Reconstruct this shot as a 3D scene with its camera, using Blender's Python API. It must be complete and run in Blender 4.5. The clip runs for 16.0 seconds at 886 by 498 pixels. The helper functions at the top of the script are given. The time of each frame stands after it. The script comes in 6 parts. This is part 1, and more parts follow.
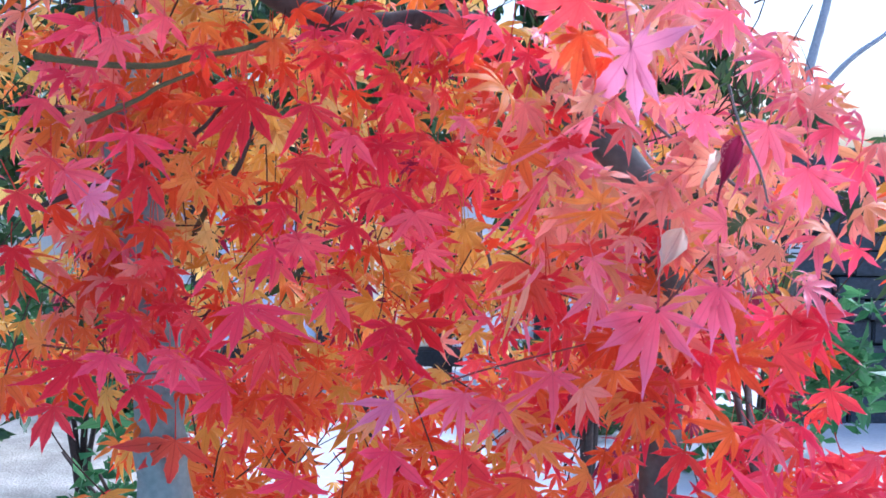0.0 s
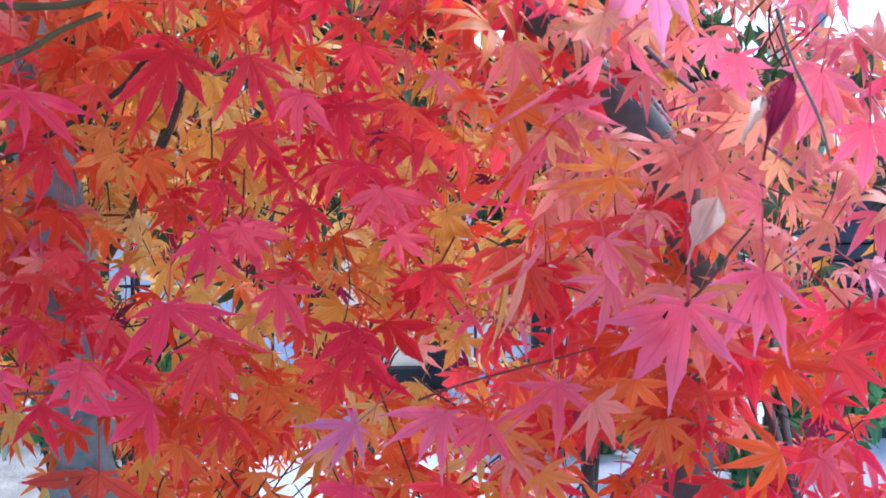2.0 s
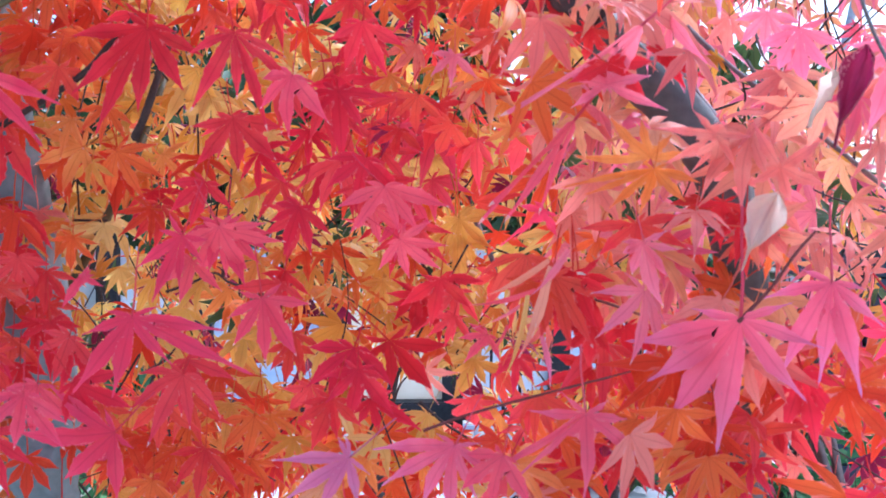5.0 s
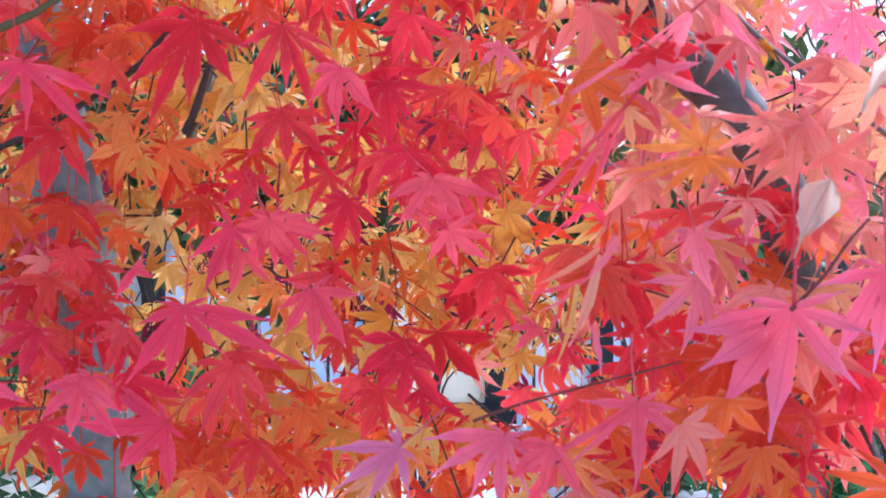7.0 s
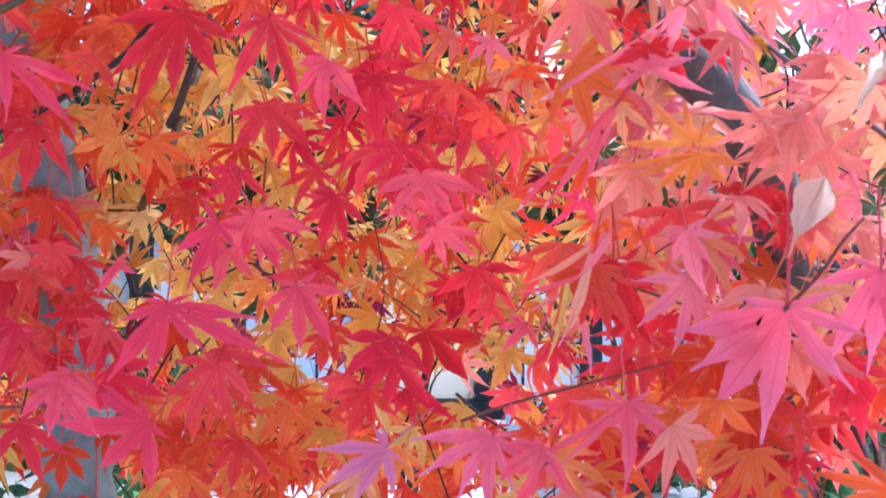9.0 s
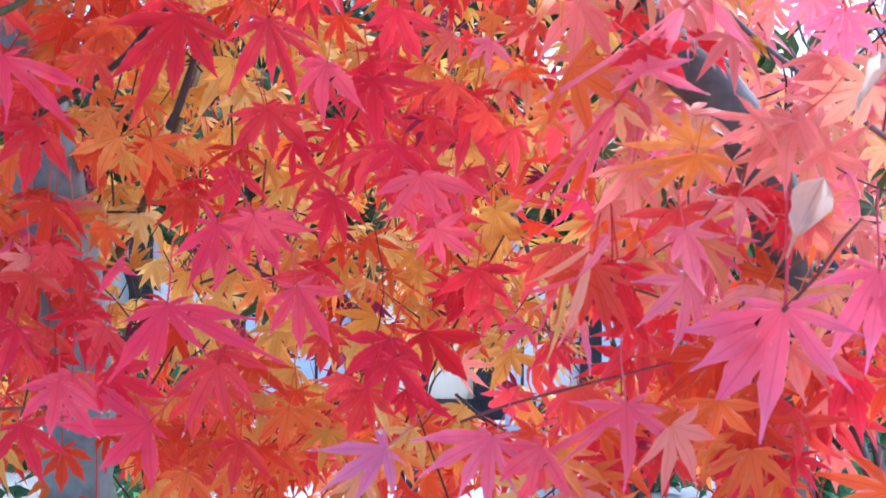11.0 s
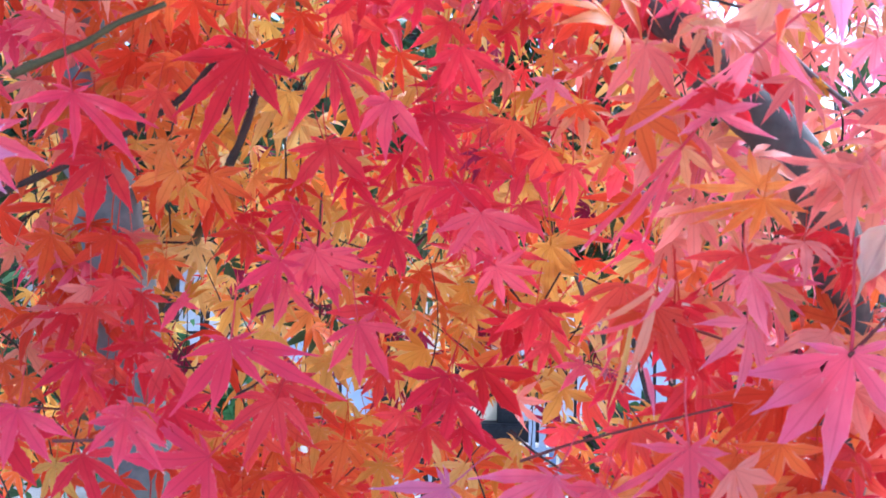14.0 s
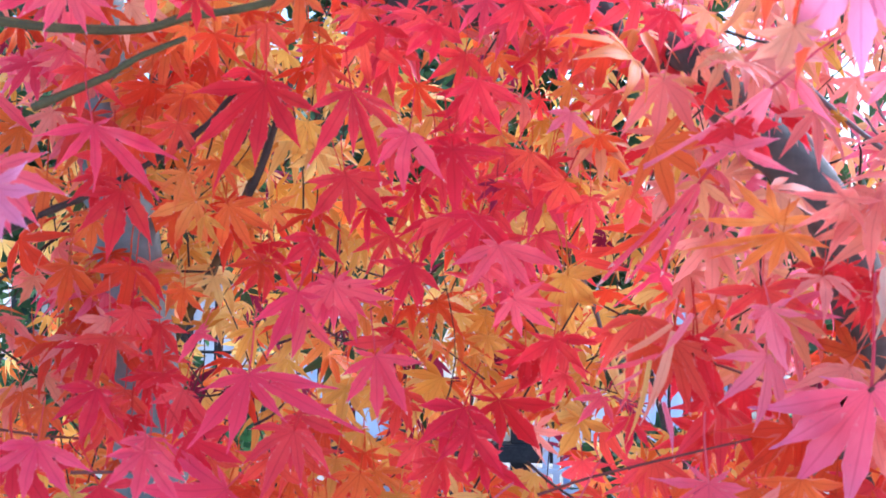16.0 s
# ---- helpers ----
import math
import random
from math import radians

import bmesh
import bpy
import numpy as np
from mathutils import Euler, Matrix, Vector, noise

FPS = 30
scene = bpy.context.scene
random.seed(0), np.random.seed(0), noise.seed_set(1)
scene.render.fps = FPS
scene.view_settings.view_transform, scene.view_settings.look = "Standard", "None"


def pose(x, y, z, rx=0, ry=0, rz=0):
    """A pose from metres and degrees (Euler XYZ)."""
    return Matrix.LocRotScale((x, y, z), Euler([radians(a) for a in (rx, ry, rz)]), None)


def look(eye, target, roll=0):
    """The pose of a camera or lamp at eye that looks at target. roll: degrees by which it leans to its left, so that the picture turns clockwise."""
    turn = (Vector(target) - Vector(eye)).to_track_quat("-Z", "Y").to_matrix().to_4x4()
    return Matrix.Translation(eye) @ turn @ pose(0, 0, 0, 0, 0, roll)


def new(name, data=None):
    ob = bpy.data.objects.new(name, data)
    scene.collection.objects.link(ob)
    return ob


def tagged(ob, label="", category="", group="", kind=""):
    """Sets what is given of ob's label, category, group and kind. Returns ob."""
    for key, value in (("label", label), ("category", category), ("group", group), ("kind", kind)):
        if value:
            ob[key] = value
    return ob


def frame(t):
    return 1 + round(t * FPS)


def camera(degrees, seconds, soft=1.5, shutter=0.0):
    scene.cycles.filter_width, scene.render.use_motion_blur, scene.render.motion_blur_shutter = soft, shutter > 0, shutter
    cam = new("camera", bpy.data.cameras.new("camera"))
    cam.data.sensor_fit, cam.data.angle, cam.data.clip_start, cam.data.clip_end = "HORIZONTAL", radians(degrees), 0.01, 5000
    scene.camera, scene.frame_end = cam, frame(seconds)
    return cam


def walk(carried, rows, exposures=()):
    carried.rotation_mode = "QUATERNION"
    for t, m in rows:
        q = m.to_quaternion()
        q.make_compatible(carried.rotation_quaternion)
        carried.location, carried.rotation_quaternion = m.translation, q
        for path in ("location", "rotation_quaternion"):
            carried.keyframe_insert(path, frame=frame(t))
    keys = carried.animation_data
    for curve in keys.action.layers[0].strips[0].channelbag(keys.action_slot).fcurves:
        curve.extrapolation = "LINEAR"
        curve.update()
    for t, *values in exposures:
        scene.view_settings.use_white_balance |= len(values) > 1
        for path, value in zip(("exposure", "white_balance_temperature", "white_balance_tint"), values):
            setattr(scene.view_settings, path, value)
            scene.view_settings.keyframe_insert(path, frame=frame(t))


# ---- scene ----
cam = camera(42.0, 16.0, soft=1.5, shutter=0.5)
cam.data.dof.use_dof, cam.data.dof.focus_distance, cam.data.dof.aperture_fstop = True, 2.2, 26.0
PATH = [
    (0, (-0.031, -0.328, 1.627), (0.062, 1.665, 1.49), 0.7),
    (0.5, (-0.023, -0.288, 1.619), (0.063, 1.705, 1.469), 0.3),
    (1, (-0.015, -0.207, 1.606), (0.081, 1.786, 1.472), 0.3),
    (1.5, (0.0, -0.136, 1.599), (0.084, 1.859, 1.475), 1.0),
    (2, (-0.005, -0.119, 1.584), (0.095, 1.876, 1.482), -0.1),
    (2.5, (-0.01, -0.078, 1.574), (0.112, 1.916, 1.49), -0.4),
    (3, (-0.005, -0.009, 1.564), (0.084, 1.988, 1.515), -1.1),
    (5.5, (0.005, 0.002, 1.558), (0.076, 2.0, 1.515), 0.4),
    (6, (0.004, 0.003, 1.556), (0.069, 2.002, 1.51), 0.2),
    (6.5, (0.002, 0.0, 1.555), (0.039, 1.999, 1.505), -0.1),
    (7, (0.0, 0.0, 1.55), (0.0, 2.0, 1.515), 0.0),
    (7.5, (-0.005, 0.005, 1.549), (-0.006, 2.005, 1.523), 0.3),
    (8, (-0.004, 0.01, 1.55), (0.007, 2.01, 1.518), 0.2),
    (8.5, (0.001, 0.01, 1.55), (0.011, 2.01, 1.508), 0.2),
    (9, (0.001, 0.013, 1.551), (0.019, 2.013, 1.508), 0.3),
    (11.5, (0.001, 0.011, 1.552), (0.02, 2.011, 1.51), 0.2),
    (12, (0.001, 0.012, 1.553), (0.021, 2.012, 1.518), 0.7),
    (12.5, (-0.006, 0.018, 1.553), (0.009, 2.018, 1.519), 0.7),
    (13, (-0.004, 0.013, 1.563), (-0.014, 2.013, 1.533), 1.2),
    (13.5, (-0.019, 0.006, 1.568), (-0.039, 2.005, 1.545), 1.1),
    (14, (-0.025, 0.009, 1.564), (-0.044, 2.009, 1.554), 0.9),
    (14.5, (-0.026, 0.011, 1.568), (-0.056, 2.011, 1.568), 1.0),
    (15, (-0.022, 0.009, 1.572), (-0.063, 2.008, 1.588), 0.9),
    (15.5, (-0.023, 0.007, 1.575), (-0.071, 2.007, 1.59), 1.1),
    (16, (-0.028, 0.008, 1.573), (-0.071, 2.007, 1.595), 1.0),
]
EXPOSURES = [(0, 1.02, 4620, 14), (3, 0.93, 4680, 14), (5.5, 1.19, 4700, 14), (7.5, 1.19, 4780, 14), (9, 1.30, 4780, 14), (12.5, 1.24, 4600, 14), (16, 1.30, 4650, 14)]
walk(cam, [(t, look(eye, target, roll)) for t, eye, target, roll in PATH], EXPOSURES)

# ---- light ----
SUN_UP, SUN_TURN = radians(46), radians(58)       # above the horizon; from ahead of the first view towards its right
world = bpy.data.worlds.new("sky")
scene.world = world
world.use_nodes = True
wn, wl = world.node_tree.nodes, world.node_tree.links
sky = wn.new("ShaderNodeTexSky")
sky.sky_type, sky.sun_disc, sky.sun_elevation, sky.sun_rotation = "NISHITA", False, SUN_UP, SUN_TURN
sky.dust_density, sky.ozone_density, sky.air_density = 4.0, 0.6, 1.2
wl.new(sky.outputs[0], wn["Background"].inputs[0])
wn["Background"].inputs[1].default_value = 0.15
sun = new("sun", bpy.data.lights.new("sun", "SUN"))
sun.data.energy, sun.data.angle, sun.data.color = 1.9, radians(24), (1.0, 0.95, 0.88)
to_sun = Vector((math.sin(SUN_TURN) * math.cos(SUN_UP), math.cos(SUN_TURN) * math.cos(SUN_UP), math.sin(SUN_UP)))
sun.matrix_world = look(to_sun * 50, (0, 0, 0))


# ---- materials ----
def nodes_of(name):
    m = bpy.data.materials.new(name)
    m.use_nodes = True
    n = m.node_tree.nodes
    return m, n, m.node_tree.links, n["Principled BSDF"]


def noise_of(n, l, scale, detail=4.0, space="Object"):
    co = n.new("ShaderNodeTexCoord")
    t = n.new("ShaderNodeTexNoise")
    t.inputs["Scale"].default_value, t.inputs["Detail"].default_value = scale, detail
    l.new(co.outputs[space], t.inputs["Vector"])
    return t.outputs["Fac"]


def ramp(n, l, fac, *stops):
    r = n.new("ShaderNodeValToRGB")
    while len(r.color_ramp.elements) < len(stops):
        r.color_ramp.elements.new(0.5)
    for e, (at, c) in zip(r.color_ramp.elements, stops):
        e.position, e.color = at, (*c, 1)
    l.new(fac, r.inputs["Fac"])
    return r.outputs["Color"]


def calc(n, l, op, a, b=0.0, c=0.0):
    m = n.new("ShaderNodeMath")
    m.operation = op
    for socket, v in zip(m.inputs, (a, b, c)):
        if isinstance(v, (int, float)):
            socket.default_value = v
        else:
            l.new(v, socket)
    return m.outputs[0]


def mix(n, l, fac, a, b, blend="MIX"):
    m = n.new("ShaderNodeMix")
    m.data_type, m.blend_type = "RGBA", blend
    for socket, v in ((m.inputs[0], fac), (m.inputs[6], a), (m.inputs[7], b)):
        if isinstance(v, (int, float)):
            socket.default_value = v
        elif isinstance(v, tuple):
            socket.default_value = (*v, 1)
        else:
            l.new(v, socket)
    return m.outputs[2]


def bump(n, l, bsdf, height, strength=0.3, distance=0.002):
    b = n.new("ShaderNodeBump")
    b.inputs["Strength"].default_value, b.inputs["Distance"].default_value = strength, distance
    l.new(height, b.inputs["Height"])
    l.new(b.outputs[0], bsdf.inputs["Normal"])
    return b.outputs[0]


def rough_material(name, dark, light, scale, roughness=0.8, relief=0.4, distance=0.004, fine=None, metal=0.0):
    m, n, l, p = nodes_of(name)
    a, b = noise_of(n, l, scale, 5.0), noise_of(n, l, fine or scale * 9, 3.0)
    f = calc(n, l, "MULTIPLY_ADD", b, 0.45, calc(n, l, "MULTIPLY", a, 0.6))
    l.new(ramp(n, l, f, (0.32, dark), (0.70, light)), p.inputs["Base Color"])
    p.inputs["Roughness"].default_value, p.inputs["Metallic"].default_value = roughness, metal
    bump(n, l, p, f, relief, distance)
    return m


def leaf_material(name, low, high, edge, gloss=0.42, thin=0.5, shine=0.4):
    """A thin autumn leaf: tint differs from leaf to leaf, paler or darker towards the margins, with midribs and side veins; light shines through."""
    m, n, l, p = nodes_of(name)
    info, geo = n.new("ShaderNodeObjectInfo"), n.new("ShaderNodeNewGeometry")
    pick = calc(n, l, "FRACT", calc(n, l, "ADD", info.outputs["Random"], geo.outputs["Random Per Island"]))
    uv = n.new("ShaderNodeUVMap")
    sep = n.new("ShaderNodeSeparateXYZ")
    l.new(uv.outputs[0], sep.inputs[0])
    across = calc(n, l, "ABSOLUTE", calc(n, l, "MULTIPLY_ADD", sep.outputs[0], 2.0, -1.0))
    along = sep.outputs[1]
    blotch = noise_of(n, l, 2.2, 3.0)
    speck = noise_of(n, l, 22.0, 4.0)
    tint = calc(n, l, "MULTIPLY_ADD", blotch, 1.5, calc(n, l, "MULTIPLY_ADD", pick, 1.0, -0.75))
    body = ramp(n, l, tint, (0.15, low), (0.85, high))
    rim = calc(n, l, "MULTIPLY", calc(n, l, "POWER", along, 2.8), 0.85)
    body = mix(n, l, rim, body, edge)
    body = mix(n, l, calc(n, l, "MULTIPLY", calc(n, l, "GREATER_THAN", speck, 0.68), 0.2), body, (edge[0] * 0.55, edge[1] * 0.5, edge[2] * 0.5))
    dried = calc(n, l, "MULTIPLY", calc(n, l, "GREATER_THAN", along, 0.93), calc(n, l, "GREATER_THAN", pick, 0.45))
    body = mix(n, l, calc(n, l, "MULTIPLY", dried, 0.8), body, (0.84, 0.68, 0.60))
    # bright glints along the leaf edges, painted as broken pale colour
    edge_glint = calc(n, l, "MULTIPLY", calc(n, l, "GREATER_THAN", across, 0.69), calc(n, l, "GREATER_THAN", speck, 0.52))
    body = mix(n, l, calc(n, l, "MULTIPLY", edge_glint, 0.22), body, (0.9, 0.6, 0.52))
    rib = calc(n, l, "LESS_THAN", across, 0.07)
    wave = calc(n, l, "SINE", calc(n, l, "MULTIPLY_ADD", along, 44.0, calc(n, l, "MULTIPLY", across, -13.0)))
    side = calc(n, l, "MULTIPLY", calc(n, l, "GREATER_THAN", wave, 0.94), 0.1)
    veins = calc(n, l, "MAXIMUM", calc(n, l, "MULTIPLY", rib, 0.32), side)
    body = mix(n, l, veins, body, (low[0] * 0.62, low[1] * 0.5, low[2] * 0.6))
    l.new(body, p.inputs["Base Color"])
    p.inputs["Roughness"].default_value = gloss
    p.inputs["Specular IOR Level"].default_value = shine
    height = calc(n, l, "MULTIPLY_ADD", veins, -1.0, calc(n, l, "MULTIPLY", speck, 0.7))
    nrm = bump(n, l, p, height, 0.35, 0.0006)
    tr = n.new("ShaderNodeBsdfTranslucent")
    l.new(body, tr.inputs["Color"])
    l.new(nrm, tr.inputs["Normal"])
    sh = n.new("ShaderNodeMixShader")
    sh.inputs[0].default_value = thin
    l.new(p.outputs[0], sh.inputs[1])
    l.new(tr.outputs[0], sh.inputs[2])
    l.new(sh.outputs[0], n["Material Output"].inputs["Surface"])
    return m


LEAF = {
    "crimson": leaf_material("leaf_crimson", (0.75, 0.024, 0.054), (0.89, 0.095, 0.09), (0.83, 0.04, 0.11), shine=0.28),
    "rose": leaf_material("leaf_rose", (0.84, 0.052, 0.12), (0.94, 0.14, 0.175), (0.9, 0.1, 0.23), 0.36),
    # violet edge colour paints a sky sheen on the lobe tips
    "plum": leaf_material("leaf_plum", (0.83, 0.085, 0.135), (0.88, 0.15, 0.19), (0.68, 0.2, 0.38), 0.30),
    "apricot": leaf_material("leaf_apricot", (0.82, 0.33, 0.12), (0.88, 0.48, 0.22), (0.84, 0.3, 0.16)),
    "scarlet": leaf_material("leaf_scarlet", (0.73, 0.027, 0.036), (0.87, 0.125, 0.06), (0.8, 0.035, 0.08), shine=0.28),
    "flame": leaf_material("leaf_flame", (0.74, 0.06, 0.012), (0.88, 0.215, 0.036), (0.8, 0.065, 0.045), shine=0.28),
    "orange": leaf_material("leaf_orange", (0.8, 0.21, 0.022), (0.9, 0.38, 0.08), (0.86, 0.2, 0.07), shine=0.3),
    "ochre": leaf_material("leaf_ochre", (0.70, 0.33, 0.03), (0.84, 0.50, 0.085), (0.78, 0.36, 0.06)),
    "yellow": leaf_material("leaf_yellow", (0.80, 0.53, 0.09), (0.90, 0.68, 0.21), (0.82, 0.48, 0.12)),
    # salmon to mauve are paled, with the glare haze put into the colour
    "salmon": leaf_material("leaf_salmon", (0.87, 0.205, 0.155), (0.92, 0.37, 0.26), (0.86, 0.24, 0.25)),
    "blush": leaf_material("leaf_blush", (0.88, 0.12, 0.185), (0.94, 0.25, 0.3), (0.82, 0.25, 0.42), gloss=0.34),
    "peach": leaf_material("leaf_peach", (0.86, 0.3, 0.16), (0.92, 0.47, 0.28), (0.86, 0.24, 0.2)),
    # violet edge again a painted sheen
    "mauve": leaf_material("leaf_mauve", (0.86, 0.12, 0.2), (0.93, 0.24, 0.31), (0.62, 0.28, 0.55), 0.30),
    "lilac": leaf_material("leaf_lilac", (0.72, 0.16, 0.29), (0.78, 0.27, 0.40), (0.64, 0.29, 0.50), 0.30),
    "maroon": leaf_material("leaf_maroon", (0.20, 0.010, 0.05), (0.32, 0.02, 0.08), (0.30, 0.03, 0.07)),
    "cream": leaf_material("leaf_cream", (0.88, 0.70, 0.48), (0.95, 0.86, 0.68), (0.92, 0.78, 0.62), 0.42, 0.6),
    "fresh": leaf_material("leaf_fresh_green", (0.05, 0.15, 0.05), (0.15, 0.34, 0.11), (0.13, 0.26, 0.09), 0.35, 0.35),
    "green": leaf_material("leaf_green", (0.035, 0.075, 0.028), (0.09, 0.17, 0.05), (0.08, 0.14, 0.05), 0.35, 0.3),
}
BARK = {
    "olive": rough_material("bark_olive", (0.055, 0.042, 0.012), (0.14, 0.115, 0.034), 60, 0.6, 0.4, 0.001),
    "bark": rough_material("bark_brown", (0.022, 0.013, 0.010), (0.075, 0.046, 0.032), 70, 0.75, 0.5, 0.001),
    "redbark": rough_material("bark_red", (0.10, 0.022, 0.018), (0.22, 0.06, 0.04), 90, 0.55, 0.3, 0.0006),
    # paled bark: glare and lit edges are mixed into the colour
    "litbark": rough_material("bark_lit_pale", (0.34, 0.33, 0.34), (0.56, 0.55, 0.56), 40, 0.8, 0.4, 0.002),
    "greybark": rough_material("bark_grey_twig", (0.09, 0.075, 0.07), (0.24, 0.21, 0.19), 80, 0.75, 0.4, 0.001),
    "trunk": rough_material("bark_grey", (0.13, 0.185, 0.175), (0.27, 0.335, 0.32), 14, 0.8, 0.5, 0.004, 120),
    "leaning": rough_material("bark_smooth_grey", (0.06, 0.07, 0.06), (0.16, 0.165, 0.145), 12, 0.7, 0.5, 0.004, 120),
    "dark": rough_material("bark_dark", (0.035, 0.028, 0.026), (0.12, 0.10, 0.09), 16, 0.85, 0.6, 0.006, 110),
}
def ground_material():
    """Pale garden sand and gravel: pebbles, trodden grey patches and brown damp earth."""
    m, n, l, p = nodes_of("gravel")
    wide, mid, fine = noise_of(n, l, 0.5, 5.0), noise_of(n, l, 3.5, 6.0), noise_of(n, l, 60.0, 3.0)
    cells = n.new("ShaderNodeTexVoronoi")
    cells.inputs["Scale"].default_value = 70.0
    l.new(n.new("ShaderNodeTexCoord").outputs["Object"], cells.inputs["Vector"])
    grain = calc(n, l, "MULTIPLY_ADD", fine, 0.5, calc(n, l, "MULTIPLY", cells.outputs["Distance"], 0.6))
    sand = ramp(n, l, calc(n, l, "MULTIPLY_ADD", grain, 0.6, calc(n, l, "MULTIPLY", mid, 0.5)), (0.25, (0.34, 0.31, 0.25)), (0.75, (0.60, 0.55, 0.46)))
    earth = ramp(n, l, calc(n, l, "MULTIPLY_ADD", wide, 0.6, calc(n, l, "MULTIPLY", mid, 0.4)), (0.42, (1.0, 1.0, 1.0)), (0.62, (0.0, 0.0, 0.0)))
    body = mix(n, l, calc(n, l, "MULTIPLY", earth, 0.6), sand, (0.12, 0.10, 0.075))
    l.new(body, p.inputs["Base Color"])
    p.inputs["Roughness"].default_value = 0.95
    bump(n, l, p, grain, 0.6, 0.012)
    return m


GRAVEL = ground_material()
CREAM_WALL = rough_material("cream_plaster", (0.70, 0.66, 0.55), (0.80, 0.76, 0.65), 3, 0.85, 0.2, 0.003, 60)
DARK_WOOD = rough_material("dark_timber", (0.018, 0.016, 0.016), (0.055, 0.048, 0.045), 5, 0.7, 0.4, 0.003, 60)
WHITE_PAINT = rough_material("white_paint", (0.70, 0.73, 0.78), (0.82, 0.84, 0.88), 4, 0.5, 0.1, 0.002, 50)
BLUE_PAINT = rough_material("pale_blue_sheet", (0.36, 0.50, 0.74), (0.52, 0.66, 0.88), 2, 0.45, 0.2, 0.004, 30)


# translucency added so that shaded wall panels look bright from behind
def backlit_material(name, low, high):
    m, n, l, p = nodes_of(name)
    c = ramp(n, l, noise_of(n, l, 9, 4.0), (0.3, low), (0.7, high))
    l.new(c, p.inputs["Base Color"])
    p.inputs["Roughness"].default_value = 0.6
    tr = n.new("ShaderNodeBsdfTranslucent")
    l.new(c, tr.inputs["Color"])
    sh = n.new("ShaderNodeMixShader")
    sh.inputs[0].default_value = 0.6
    l.new(p.outputs[0], sh.inputs[1])
    l.new(tr.outputs[0], sh.inputs[2])
    l.new(sh.outputs[0], n["Material Output"].inputs["Surface"])
    return m


BACKLIT_WHITE = backlit_material("white_backlit_panel", (0.76, 0.80, 0.86), (0.86, 0.88, 0.92))
BACKLIT_BLUE = backlit_material("pale_blue_backlit_panel", (0.66, 0.75, 0.90), (0.78, 0.85, 0.95))
BACKLIT_CREAM = backlit_material("cream_backlit_panel", (0.88, 0.82, 0.70), (0.94, 0.90, 0.80))
SLATE = rough_material("dark_slate", (0.02, 0.025, 0.032), (0.07, 0.08, 0.10), 6, 0.6, 0.6, 0.01, 50)
TILE = rough_material("roof_tile", (0.05, 0.055, 0.06), (0.13, 0.14, 0.15), 5, 0.55, 0.3, 0.004, 40)


# ---- building blocks ----
def top(name, base, label, category, group="", kind=""):
    e = new(name)
    e.location = base
    return tagged(e, label, category, group, kind)


def under(ob, parent, label=""):
    ob.parent = parent
    ob.matrix_parent_inverse = Matrix.Translation(-parent.location) if parent.type == "EMPTY" else Matrix.Identity(4)
    return tagged(ob, label) if label else ob


def mesh_of(name, verts, faces, *materials):
    me = bpy.data.meshes.new(name)
    me.from_pydata([tuple(v) for v in verts], [], [tuple(f) for f in faces])
    for m in materials:
        me.materials.append(m)
    return me


def smooth(me):
    me.polygons.foreach_set("use_smooth", [True] * len(me.polygons))
    return me


def part(name, bm, material, parent=None, label=""):
    me = bpy.data.meshes.new(name)
    bm.to_mesh(me)
    bm.free()
    me.materials.append(material)
    ob = new(name, me)
    return under(ob, parent, label) if parent else ob


def box_bm(sx, sy, sz, at=(0, 0, 0), bevel=0.0, turn=0.0):
    bm = bmesh.new()
    bmesh.ops.create_cube(bm, size=1)
    bmesh.ops.scale(bm, vec=(sx, sy, sz), verts=bm.verts)
    if bevel:
        bmesh.ops.bevel(bm, geom=bm.edges[:], offset=bevel, segments=2, affect="EDGES")
    bmesh.ops.rotate(bm, matrix=Matrix.Rotation(turn, 3, "Z"), verts=bm.verts)
    bmesh.ops.translate(bm, vec=at, verts=bm.verts)
    return bm


def spline(points, per=6):
    pts = [np.array(p, float) for p in points]
    pts = [2 * pts[0] - pts[1], *pts, 2 * pts[-1] - pts[-2]]
    out = []
    for a, b, c, d in zip(pts, pts[1:], pts[2:], pts[3:]):
        for k in range(per):
            t = k / per
            out.append(0.5 * (2 * b + (c - a) * t + (2 * a - 5 * b + 4 * c - d) * t * t + (3 * b - a - 3 * c + d) * t**3))
    return out + [pts[-2]]


def tube(points, r0, r1, sides=7, lumps=0.1, per=6, seed=0):
    """Verts and faces of a tapering, slightly uneven round limb along the points."""
    rng = np.random.default_rng(seed)
    path = spline(points, per)
    verts, faces = [], []
    ref = np.array((0.31, 0.2, 0.93))
    for k, p in enumerate(path):
        way = path[min(k + 1, len(path) - 1)] - path[max(k - 1, 0)]
        way = way / (np.linalg.norm(way) + 1e-9)
        a = np.cross(way, ref)
        a /= np.linalg.norm(a) + 1e-9
        b = np.cross(way, a)
        r = r0 + (r1 - r0) * k / (len(path) - 1)
        r *= 1 + lumps * rng.uniform(-1, 1)
        for s in range(sides):
            g = 2 * math.pi * s / sides
            verts.append(p + r * (1 + 0.5 * lumps * rng.uniform(-1, 1)) * (math.cos(g) * a + math.sin(g) * b))
    for k in range(len(path) - 1):
        for s in range(sides):
            i, j = k * sides + s, k * sides + (s + 1) % sides
            faces.append((i, j, j + sides, i + sides))
    faces.append(tuple(range(sides))[::-1])
    faces.append(tuple(range(len(verts) - sides, len(verts))))
    return verts, faces


